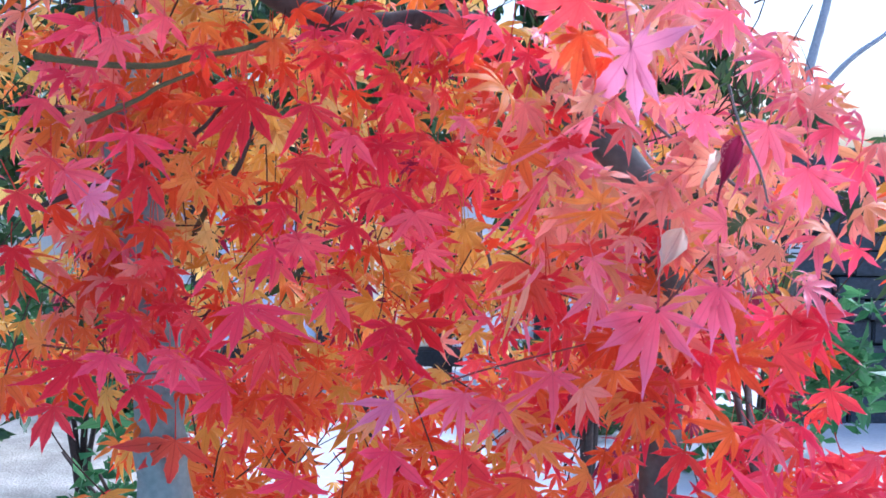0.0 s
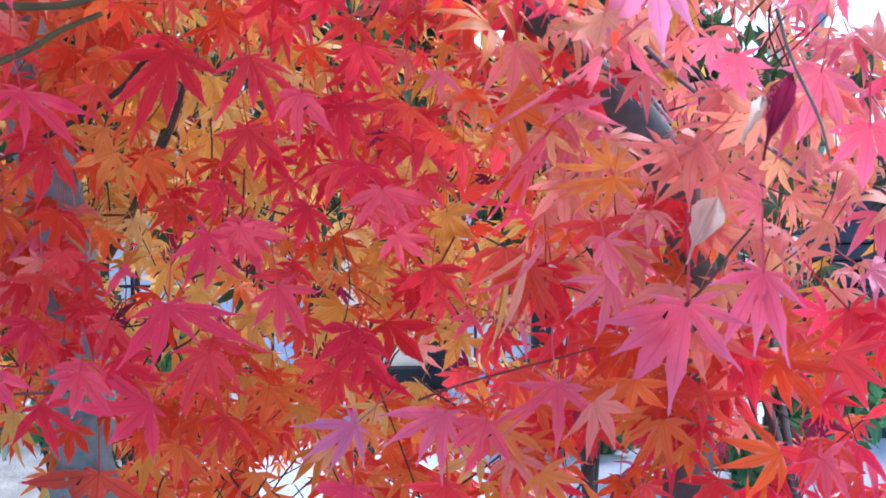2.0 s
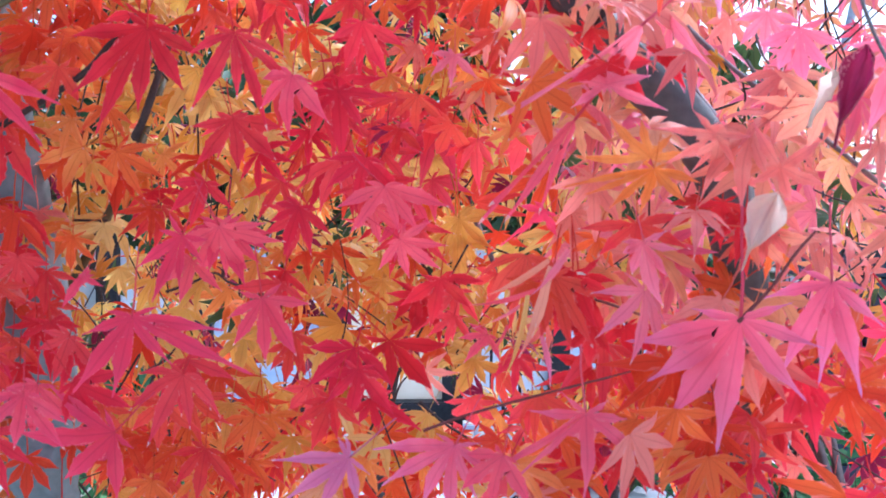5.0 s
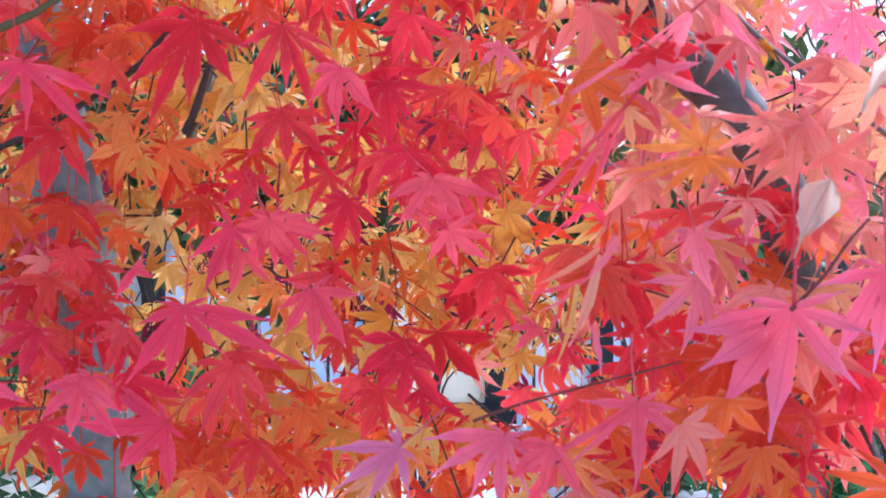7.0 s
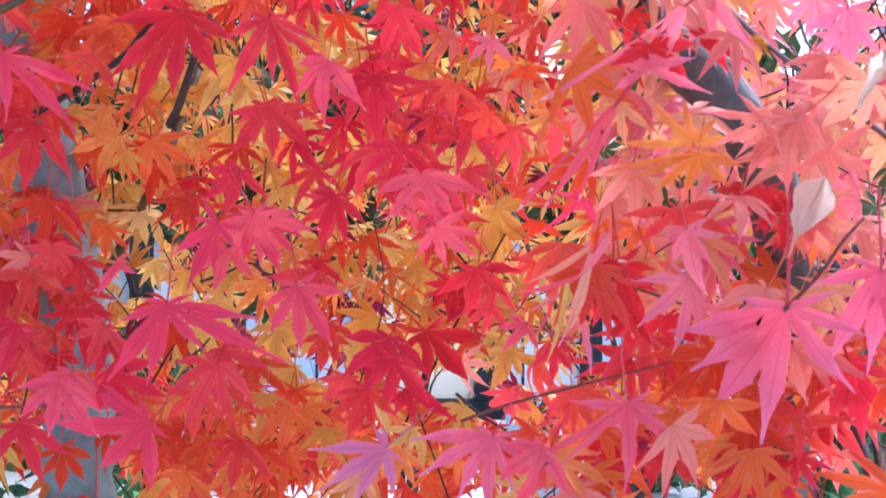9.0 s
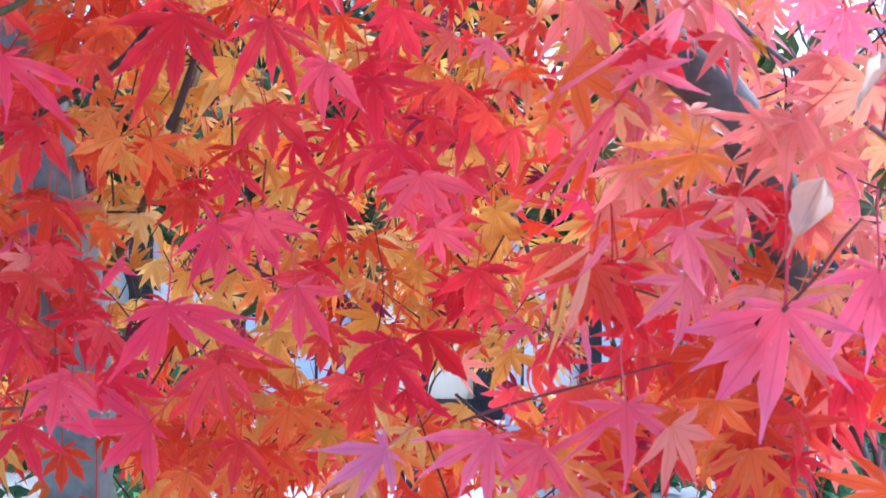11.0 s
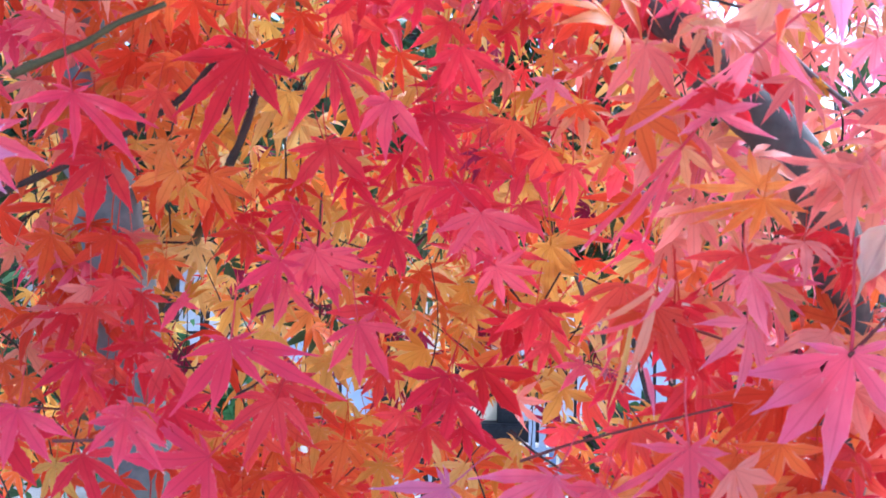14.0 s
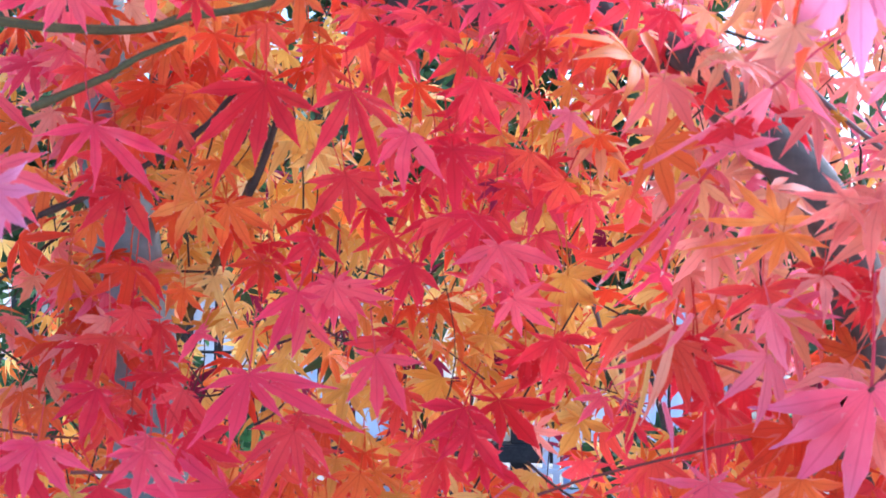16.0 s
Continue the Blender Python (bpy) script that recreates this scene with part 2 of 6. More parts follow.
# ---- leaf shapes ----
FULL = ((0, 1.0), (37, 0.93), (-37, 0.93), (75, 0.74), (-75, 0.74), (120, 0.36), (-120, 0.36))
HANGING = ((0, 1.0), (19, 0.85), (-20, 0.8), (40, 0.6))


def leaf_shape(seed, droop=0.15, fold=0.25, curl=0.1, stations=10, small=True, plan=FULL, broadness=0.114, loose=1.0, depth=0.29, taper=1.25, teeth=0.1):
    """A palmate maple leaf of seven toothed lobes, its middle lobe 1 long along +y, and its stalk. Verts, faces, uvs per vertex."""
    rng = random.Random(seed)
    lobes = []
    for a, length in plan if small else plan[:5]:
        lobes.append((radians(a + loose * rng.uniform(-5, 5)), length * (1 + loose * rng.uniform(-0.12, 0.08))))
    lobes.sort()
    notch = []
    for (a, la), (b, lb) in zip(lobes, lobes[1:]):
        notch.append(((a + b) / 2, (depth + rng.uniform(-0.035, 0.035)) * min(la, lb, (la + lb) / 1.7)))
    notch = [(lobes[0][0] - 0.5, 0.07), *notch, (lobes[-1][0] + 0.5, 0.07)]
    verts, faces, uvs = [(0.0, 0.0, 0.0)], [], [(0.5, 0.0)]

    def put(along, across, a, length, u):
        x = math.sin(a) * along + math.cos(a) * across
        y = math.cos(a) * along - math.sin(a) * across
        rho = math.hypot(x, y)
        t = along / length
        z = -droop * rho * rho + fold * abs(across) - bend * max(0.0, t) ** 3 + lift * rho + 0.03 * math.sin(9 * x + seed) * math.cos(8 * y + 2 * seed)
        verts.append((x + sway * t * t * math.cos(a), y - sway * t * t * math.sin(a), z))
        uvs.append((u, max(0.0, t)))
        return len(verts) - 1

    for n, (a, length) in enumerate(lobes):
        bend, lift, sway = curl * rng.uniform(0.2, 1.6), rng.uniform(-0.08, 0.08), rng.uniform(-0.07, 0.07)
        ends = []
        for (g, r), u in ((notch[n], 0.0), (notch[n + 1], 1.0)):
            ends.append((r * math.cos(g - a), r * math.sin(g - a), u))
        start = (ends[0][0] + ends[1][0]) / 2
        gap = min([abs(a - other) for other, _ in lobes if other != a])
        broad = min(broadness * rng.uniform(0.88, 1.12), 0.30 * gap) * min(length, 1.1)
        left, mid, right = [put(*ends[0][:2], a, length, 0.0)], [put(start, 0, a, length, 0.5)], [put(*ends[1][:2], a, length, 1.0)]
        for k in range(1, stations):
            t = k / stations
            w = broad * (0.76 + 0.6 * t if t < 0.4 else ((1 - t) / 0.6) ** taper) * (1 + (teeth if k % 2 else -teeth))
            w = max(w, 0.014 * length)
            at = start + (length - start) * t
            left.append(put(at, -w, a, length, 0.12))
            mid.append(put(at + 0.012, 0, a, length, 0.5))
            right.append(put(at, w, a, length, 0.88))
        tip = put(length, 0, a, length, 0.5)
        faces += [(0, left[0], mid[0]), (0, mid[0], right[0])]
        for k in range(len(mid) - 1):
            faces += [(left[k], left[k + 1], mid[k + 1], mid[k]), (mid[k], mid[k + 1], right[k + 1], right[k])]
        faces += [(left[-1], tip, mid[-1]), (mid[-1], tip, right[-1])]
    if small:
        v, f = tube([(0, 0.02, -0.012), (0.02, -0.25, 0.01), (0.05, -0.5, 0.06), (0.06, -0.75, 0.16)], 0.014, 0.010, 4, 0.05, 2)
        base = len(verts)
        verts += [tuple(p) for p in v]
        uvs += [(0.5, 0.05)] * len(v)
        faces += [tuple(base + i for i in face) for face in f]
    return verts, faces, uvs


def with_uv(me, uvs):
    layer = me.uv_layers.new(name="lobes")
    index = np.zeros(len(me.loops), int)
    me.loops.foreach_get("vertex_index", index)
    layer.data.foreach_set("uv", np.array(uvs, float)[index].ravel())
    return smooth(me)


def dried_shape(seed, cup=0.5):
    """A withered leaf rolled into a boat with ragged rims and a thin curled tail."""
    rng = random.Random(seed)
    verts, faces, uvs = [], [], []
    rows, cols = 12, 9
    for i in range(rows):
        v = i / (rows - 1)
        half = 0.25 * math.sin(math.pi * min(1, v / 0.74) ** 0.75) + 0.02 if v < 0.74 else 0.05 * (1 - v) + 0.012
        for j in range(cols):
            u = 2 * j / (cols - 1) - 1
            rag = 1 + (rng.uniform(-0.16, 0.10) if abs(u) == 1 else 0.0)
            x = u * half * rag + 0.16 * max(0, v - 0.7) * math.sin(5 * v)
            z = -cup * (half - half * u * u) + 0.035 * rng.uniform(-1, 1) * (v < 0.74) - 0.5 * max(0, v - 0.75) ** 2
            verts.append((x, v - 0.05, z + 0.04 * math.sin(7 * u + 5 * v)))
            uvs.append((0.5 + 0.5 * u, v * 0.85))
    for i in range(rows - 1):
        for j in range(cols - 1):
            k = i * cols + j
            faces.append((k, k + 1, k + cols + 1, k + cols))
    return verts, faces, uvs


SHAPES = [leaf_shape(1, 0.10, 0.30, 0.08), leaf_shape(2, 0.22, 0.22, 0.14), leaf_shape(3, 0.30, 0.35, 0.05),
          leaf_shape(4, 0.05, 0.18, 0.22), leaf_shape(5, 0.38, 0.28, 0.12), leaf_shape(6, 0.16, 0.40, 0.18)]
CURLED = [leaf_shape(7, 0.3, 0.5, 0.3, plan=HANGING, broadness=0.12), dried_shape(8)]
FAR_SHAPES = [leaf_shape(20 + k, 0.12 + 0.08 * k, 0.3, 0.12, 4, False) for k in range(5)]
leaf_meshes = {}


def leaf_mesh(colour, n, curled=False):
    key = (colour, n, curled)
    if key not in leaf_meshes:
        v, f, uv = (CURLED if curled else SHAPES)[n]
        leaf_meshes[key] = with_uv(mesh_of("leaf", v, f, LEAF[colour]), uv)
    return leaf_meshes[key]


# ---- ground ----
bm = bmesh.new()
bmesh.ops.create_grid(bm, x_segments=60, y_segments=60, size=300)
for v in bm.verts:
    v.co.z = 0.25 * noise.noise(v.co * 0.02) * min(1, max(0, v.co.length - 15) / 40)
ground = part("ground", bm, GRAVEL)
tagged(ground, "pale raked gravel and sand of a garden yard", "ground", kind="structure")

# added slab, its pale colour stands for sunlight on the far ground
SUNLIT_SLAB = rough_material("sunlit_slab", (0.46, 0.45, 0.44), (0.62, 0.61, 0.60), 2.5, 0.85, 0.3, 0.004, 45)
yard = part("pavement", box_bm(4.6, 3.3, 0.09, (1.1, 6.2, 0.01), 0.01), SUNLIT_SLAB)
tagged(yard, "pale slab added as sunlit ground in front of the garden screen", "pavement", kind="structure")

# ---- the maple ----
maple = top("maple_tree", (-0.34, 1.05, 0), "slender maple with red, orange and yellow autumn leaves", "tree")


def limb(name, bark, r0, r1, *points):
    v, f = tube(points, r0, r1, 8 if r0 > 0.004 else 5, 0.09, 6, len(points) + int(r0 * 1e5))
    return under(new(name, smooth(mesh_of(name, v, f, BARK[bark]))), maple)


leaf_rng = random.Random(11)
WITHERED = {"cream": "withered cream-white rolled leaf", "maroon": "shrivelled dark maroon leaf"}


def leaf(colour, x, y, z, rx, ry, rz, length, breadth=1.0):
    curled = breadth < 0.76
    n = (1 if colour in ("cream", "maroon") else 0) if curled else leaf_rng.randrange(6)
    if curled:
        breadth = (0.62 if colour == "maroon" else 0.85) if n else (breadth / 0.75) ** 2
    ob = new("leaf", leaf_mesh(colour, n, curled))
    if colour in WITHERED:
        tagged(ob, WITHERED[colour])
    ob.matrix_basis = pose(x, y, z, rx, ry, rz) @ Matrix.Diagonal((length * breadth * leaf_rng.choice((-1, 1)), length, length, 1))
    return under(ob, maple)


def lobed_leaf(colour, x, y, z, rx, ry, rz, length, *lobes, span=118, slender=False):
    """A leaf with lobes of its own: pairs of degrees from the middle lobe and lengths in units of that lobe. Short lobes are added beside the outer ones."""
    own = random.Random(int(x * 1e4) * 7919 + int(z * 1e4))
    plan = sorted(zip(lobes[::2], lobes[1::2]))
    while plan[-1][0] - plan[0][0] < span and len(plan) < 7:
        if plan[-1][0] < -plan[0][0]:
            plan.append((plan[-1][0] + 38, 0.78 * plan[-1][1]))
        else:
            plan.insert(0, (plan[0][0] - 38, 0.78 * plan[0][1]))
    if span:
        plan = [(plan[0][0] - 36, 0.34), *plan, (plan[-1][0] + 36, 0.34)]
    v, f, uv = leaf_shape(own.randrange(1000), own.uniform(0.08, 0.42), own.uniform(0.25, 0.55), own.uniform(0.03, 0.16), 12, True, plan, 0.098 if slender else own.uniform(0.115, 0.15), 0.0, 0.25 if slender else own.uniform(0.31, 0.44), 1.75 if slender else 1.3, 0.03 if slender else 0.06)
    ob = new("leaf", with_uv(mesh_of("leaf", v, f, LEAF[colour]), uv))
    ob.matrix_basis = pose(x, y, z, rx, ry, rz) @ Matrix.Diagonal((length, length, length, 1))
    return under(ob, maple)


def curled_strip(colour, start, end, width, twist):
    """A withered, rolled-up lobe that hangs as a narrow twisted ribbon."""
    a, b = Vector(start), Vector(end)
    across = (b - a).cross(Vector((0, 1, 0))).normalized()
    verts, faces, uvs = [], [], []
    for k in range(13):
        t = k / 12
        p = a.lerp(b, t) + across * 0.07 * (b - a).length * math.sin(2.6 * t + twist)
        half = width * (0.35 + 1.3 * t if t < 0.5 else 2 * (1 - t)) + 0.0006
        turn = twist + 1.3 * t
        for s in (-1, 0, 1):
            verts.append(p + (across * math.cos(turn) + Vector((0, 1, 0)) * math.sin(turn)) * half * s + Vector((0, 0.35 * half * abs(s), 0)))
            uvs.append((0.5 + 0.5 * s, t))
    for k in range(12):
        for s in range(2):
            i = 3 * k + s
            faces.append((i, i + 1, i + 4, i + 3))
    return tagged(under(new("leaf", with_uv(mesh_of("leaf", verts, faces, LEAF[colour]), uvs)), maple), "withered leaf lobe curled into a hanging strip")


limb("trunk", "trunk", 0.035, 0.021, (-0.25, 1.02, -0.05), (-0.255, 0.97, 0.6), (-0.262, 0.94, 1.05), (-0.279, 0.930, 1.323), (-0.278, 0.930, 1.386), (-0.282, 0.930, 1.449), (-0.288, 0.930, 1.517), (-0.305, 0.930, 1.597), (-0.313, 0.930, 1.642), (-0.322, 0.930, 1.700), (-0.36, 1.0, 1.883), (-0.397, 1.145, 2.110))
limb("limb", "bark", 0.020, 0.008, (-0.36, 1.05, 1.9), (-0.7, 1.3, 2.2), (-1.1, 1.6, 2.45), (-1.4, 1.8, 2.6))
limb("limb", "bark", 0.020, 0.008, (-0.38, 1.1, 2.0), (-0.2, 1.6, 2.35), (0.2, 2.1, 2.6), (0.6, 2.4, 2.8))
limb("limb", "bark", 0.018, 0.007, (-0.39, 1.12, 2.05), (-0.1, 1.35, 2.5), (0.4, 1.5, 2.8), (0.9, 1.6, 2.95))
# -- twigs, each from one end to the other
limb("branch", "olive", 0.0038, 0.0026, (-0.353, 0.740, 1.725), (-0.330, 0.740, 1.722), (-0.290, 0.740, 1.718), (-0.240, 0.740, 1.718), (-0.211, 0.740, 1.726), (-0.171, 0.740, 1.733), (-0.127, 0.740, 1.746))
limb("branch", "olive", 0.0031, 0.0020, (-0.306, 0.735, 1.666), (-0.284, 0.735, 1.676), (-0.259, 0.735, 1.687), (-0.240, 0.735, 1.699), (-0.209, 0.735, 1.712))
limb("branch", "bark", 0.0032, 0.0018, (-0.394, 0.860, 1.581), (-0.328, 0.841, 1.607), (-0.281, 0.822, 1.624), (-0.221, 0.813, 1.659), (-0.200, 0.813, 1.681), (-0.182, 0.823, 1.705))
limb("branch", "bark", 0.0035, 0.0022, (-0.188, 0.844, 1.620), (-0.178, 0.834, 1.637), (-0.167, 0.834, 1.672), (-0.159, 0.844, 1.700))
limb("branch", "olive", 0.0045, 0.0040, (-0.351, 1.033, 1.403), (-0.320, 1.014, 1.440), (-0.268, 0.995, 1.522), (-0.243, 0.996, 1.571), (-0.227, 1.017, 1.617), (-0.211, 1.058, 1.691))
limb("twig", "bark", 0.0015, 0.0010, (-0.443, 1.000, 1.544), (-0.399, 1.000, 1.576), (-0.356, 1.001, 1.616), (-0.321, 0.981, 1.647))
limb("twig", "bark", 0.0016, 0.0010, (-0.324, 0.953, 1.514), (-0.317, 0.952, 1.556), (-0.311, 0.952, 1.589), (-0.298, 0.952, 1.629))
limb("twig", "redbark", 0.0011, 0.0007, (0.0194, 0.750, 1.4247), (0.0502, 0.750, 1.4357), (0.0863, 0.750, 1.4457), (0.1262, 0.750, 1.4560), (0.1551, 0.750, 1.4634))
limb("twig", "redbark", 0.0013, 0.0009, (0.2083, 0.690, 1.5012), (0.2189, 0.690, 1.5119), (0.2304, 0.690, 1.5246), (0.2419, 0.690, 1.5413), (0.2550, 0.690, 1.5563))
limb("twig", "redbark", 0.0011, 0.0008, (0.1292, 0.760, 1.5110), (0.1458, 0.760, 1.5059), (0.1698, 0.760, 1.4976))
limb("twig", "greybark", 0.0022, 0.0018, (0.206, 0.815, 1.700), (0.224, 0.804, 1.679), (0.258, 0.793, 1.649), (0.312, 0.812, 1.616), (0.356, 0.831, 1.588))
limb("twig", "greybark", 0.0014, 0.0010, (0.284, 0.914, 1.718), (0.291, 0.914, 1.697), (0.297, 0.914, 1.688))
limb("twig", "bark", 0.0012, 0.0009, (0.019, 0.870, 1.425), (0.037, 0.860, 1.411), (0.055, 0.850, 1.401))
limb("twig", "redbark", 0.0012, 0.0009, (-0.283, 0.753, 1.432), (-0.254, 0.753, 1.433), (-0.222, 0.743, 1.437))
limb("twig", "bark", 0.0012, 0.0008, (-0.299, 0.935, 1.504), (-0.276, 0.935, 1.501), (-0.255, 0.925, 1.502))
limb("twig", "bark", 0.0013, 0.0009, (-0.136, 0.914, 1.516), (-0.133, 0.914, 1.540), (-0.131, 0.915, 1.575), (-0.132, 0.936, 1.603))
limb("twig", "bark", 0.0012, 0.0008, (-0.180, 0.914, 1.505), (-0.160, 0.914, 1.512), (-0.142, 0.914, 1.520), (-0.129, 0.914, 1.512), (-0.103, 0.913, 1.507))
limb("twig", "bark", 0.0012, 0.0008, (-0.257, 0.939, 1.701), (-0.254, 0.938, 1.679), (-0.257, 0.938, 1.672))
limb("twig", "bark", 0.0013, 0.0009, (-0.345, 0.997, 1.557), (-0.337, 0.997, 1.591), (-0.331, 0.998, 1.605))
limb("twig", "bark", 0.0012, 0.0008, (-0.270, 0.976, 1.561), (-0.241, 0.976, 1.561))
limb("twig", "bark", 0.0012, 0.0008, (-0.186, 0.873, 1.448), (-0.171, 0.863, 1.457), (-0.161, 0.853, 1.467))
limb("twig", "greybark", 0.0026, 0.0018, (0.068, 0.993, 1.564), (0.082, 0.992, 1.531), (0.087, 0.992, 1.512))
limb("twig", "bark", 0.0012, 0.0008, (0.130, 0.730, 1.720), (0.146, 0.730, 1.715), (0.164, 0.731, 1.712))
limb("twig", "redbark", 0.0013, 0.0009, (-0.407, 0.922, 1.434), (-0.367, 0.923, 1.429), (-0.331, 0.923, 1.427))
limb("twig", "bark", 0.0015, 0.0010, (-0.315, 0.801, 1.795), (-0.311, 0.799, 1.763), (-0.307, 0.797, 1.741))
limb("twig", "greybark", 0.0013, 0.0009, (0.247, 0.618, 1.700), (0.256, 0.615, 1.668), (0.273, 0.612, 1.631), (0.280, 0.609, 1.603))
# added pale twig that stands for the lit rim of the leaning trunk
limb("twig", "litbark", 0.0018, 0.0012, (0.191, 0.841, 1.682), (0.212, 0.841, 1.670), (0.222, 0.841, 1.656), (0.235, 0.840, 1.640))
limb("twig", "greybark", 0.0012, 0.0008, (0.266, 0.871, 1.685), (0.273, 0.871, 1.675), (0.281, 0.870, 1.667))
limb("twig", "litbark", 0.0012, 0.0008, (0.288, 0.871, 1.677), (0.293, 0.870, 1.667), (0.296, 0.870, 1.656))
limb("twig", "litbark", 0.0014, 0.0010, (0.234, 0.810, 1.611), (0.242, 0.810, 1.605), (0.253, 0.809, 1.598))
# -- end of twigs
# -- leaves: colour, place, turn, length, breadth
leaf("yellow", -0.279, 1.003, 1.557, -65, 24, 157, 0.050, 1.00)
leaf("yellow", -0.245, 1.004, 1.564, -61, -19, -147, 0.052, 1.00)
leaf("salmon", -0.008, 1.007, 1.757, 66, -61, 54, 0.037, 1.00)
leaf("apricot", 0.073, 0.909, 1.672, -59, 1, 177, 0.039, 1.00)
leaf("rose", -0.402, 1.051, 1.548, -52, -12, 146, 0.041, 0.77)
leaf("rose", -0.386, 1.051, 1.549, -94, -47, -126, 0.035, 0.77)
leaf("flame", -0.338, 0.982, 1.551, -60, 3, 172, 0.042, 1.00)
leaf("salmon", -0.319, 0.982, 1.551, -59, 1, -172, 0.042, 1.00)
leaf("salmon", -0.390, 0.981, 1.502, -62, -25, 180, 0.036, 1.10)
leaf("flame", -0.347, 0.952, 1.495, -58, -11, 175, 0.039, 1.10)
leaf("salmon", -0.397, 0.952, 1.462, -58, -10, 173, 0.039, 1.00)
leaf("flame", -0.206, 0.922, 1.770, -62, 32, -179, 0.030, 1.00)
leaf("flame", -0.258, 0.882, 1.735, -64, -8, 174, 0.044, 1.00)
leaf("flame", -0.232, 0.902, 1.726, -63, -27, -175, 0.045, 1.10)
leaf("salmon", -0.323, 0.950, 1.742, -61, -13, 178, 0.039, 1.00)
leaf("rose", -0.369, 0.899, 1.723, -69, -30, -175, 0.039, 1.00)
leaf("rose", 0.031, 0.939, 1.636, -62, -14, 173, 0.048, 1.00)
leaf("orange", 0.070, 0.960, 1.638, -67, -1, -144, 0.050, 1.00)
leaf("rose", 0.044, 0.958, 1.767, -61, -16, 178, 0.033, 1.00)
leaf("scarlet", 0.068, 0.959, 1.735, -62, -47, -172, 0.040, 1.00)
leaf("crimson", 0.017, 0.967, 1.741, -68, -43, 177, 0.035, 1.00)
leaf("scarlet", -0.065, 1.005, 1.810, -59, 14, -173, 0.041, 1.00)
leaf("flame", -0.259, 0.879, 1.700, -56, -15, 176, 0.047, 1.20)
leaf("flame", -0.311, 0.920, 1.707, -55, 17, -170, 0.039, 1.10)
leaf("yellow", -0.196, 1.098, 1.694, -66, -25, -170, 0.051, 1.00)
leaf("yellow", -0.172, 1.098, 1.681, -58, -8, 171, 0.040, 1.00)
leaf("yellow", -0.233, 1.018, 1.668, -56, 11, 158, 0.041, 1.00)
leaf("orange", -0.187, 0.936, 1.614, -60, 44, -176, 0.032, 1.00)
leaf("salmon", 0.056, 0.966, 1.678, -50, 37, -173, 0.048, 1.00)
leaf("flame", -0.187, 0.895, 1.570, -62, -43, -171, 0.033, 1.00)
leaf("ochre", 0.048, 0.933, 1.562, -65, 25, 136, 0.060, 1.00)
leaf("ochre", -0.068, 0.973, 1.522, -41, -29, 138, 0.036, 1.00)
leaf("orange", -0.034, 0.963, 1.512, -31, 30, -143, 0.035, 1.00)
leaf("scarlet", 0.028, 0.872, 1.501, -71, -39, -173, 0.034, 1.40)
leaf("scarlet", -0.152, 0.872, 1.427, -63, 19, 171, 0.040, 1.10)
leaf("salmon", 0.017, 0.997, 1.713, -67, -42, -172, 0.035, 1.00)
leaf("ochre", -0.061, 1.017, 1.703, -62, -22, -171, 0.038, 1.00)
leaf("ochre", -0.037, 1.015, 1.632, -38, -42, 147, 0.032, 1.00)
leaf("ochre", -0.320, 1.017, 1.582, -63, -16, -180, 0.040, 1.00)
leaf("ochre", -0.282, 1.037, 1.583, -67, 9, -171, 0.038, 1.10)
leaf("peach", -0.316, 1.036, 1.543, -60, 17, -178, 0.036, 1.00)
leaf("orange", -0.359, 1.016, 1.533, -62, 21, 175, 0.035, 1.00)
leaf("orange", -0.098, 0.994, 1.535, -60, -14, 171, 0.034, 1.00)
leaf("ochre", -0.016, 0.993, 1.525, -55, -10, -177, 0.041, 1.00)
leaf("crimson", 0.044, 0.883, 1.774, 90, -66, 31, 0.047, 1.00)
leaf("ochre", -0.321, 0.947, 1.578, -58, -6, 176, 0.043, 1.00)
leaf("peach", -0.286, 0.946, 1.573, -62, -17, -171, 0.043, 1.00)
leaf("orange", -0.335, 0.936, 1.550, -57, -10, 175, 0.035, 1.00)
leaf("ochre", -0.274, 0.966, 1.550, -68, 19, 172, 0.029, 1.00)
leaf("flame", -0.299, 0.936, 1.550, -67, -3, 174, 0.024, 1.00)
leaf("scarlet", -0.323, 0.914, 1.456, -63, -12, -172, 0.035, 1.00)
leaf("orange", -0.274, 0.944, 1.448, -71, -26, -156, 0.019, 1.00)
leaf("scarlet", -0.310, 0.918, 1.645, -70, -12, 176, 0.038, 1.00)
leaf("flame", -0.334, 0.932, 1.372, -55, -4, 172, 0.033, 1.00)
leaf("orange", -0.294, 0.912, 1.354, -61, -24, 175, 0.027, 1.00)
leaf("flame", -0.252, 0.912, 1.390, -63, 7, -178, 0.034, 1.00)
leaf("crimson", -0.046, 0.916, 1.642, -59, 26, -171, 0.039, 1.00)
leaf("crimson", -0.020, 0.935, 1.640, -70, 34, 180, 0.034, 1.00)
leaf("crimson", 0.007, 0.956, 1.665, -53, -30, 173, 0.040, 1.00)
leaf("scarlet", -0.074, 0.936, 1.621, -68, -29, -174, 0.033, 1.00)
leaf("crimson", -0.011, 0.915, 1.616, -55, 44, -176, 0.036, 1.10)
leaf("crimson", -0.090, 0.915, 1.593, -59, -22, 177, 0.038, 1.00)
leaf("rose", 0.030, 0.954, 1.596, -69, 33, -178, 0.035, 1.00)
leaf("flame", -0.053, 0.964, 1.540, -55, 31, -175, 0.039, 1.00)
leaf("orange", -0.113, 0.964, 1.530, -57, -23, 173, 0.036, 1.00)
leaf("flame", -0.138, 0.912, 1.443, -59, 9, -171, 0.041, 1.10)
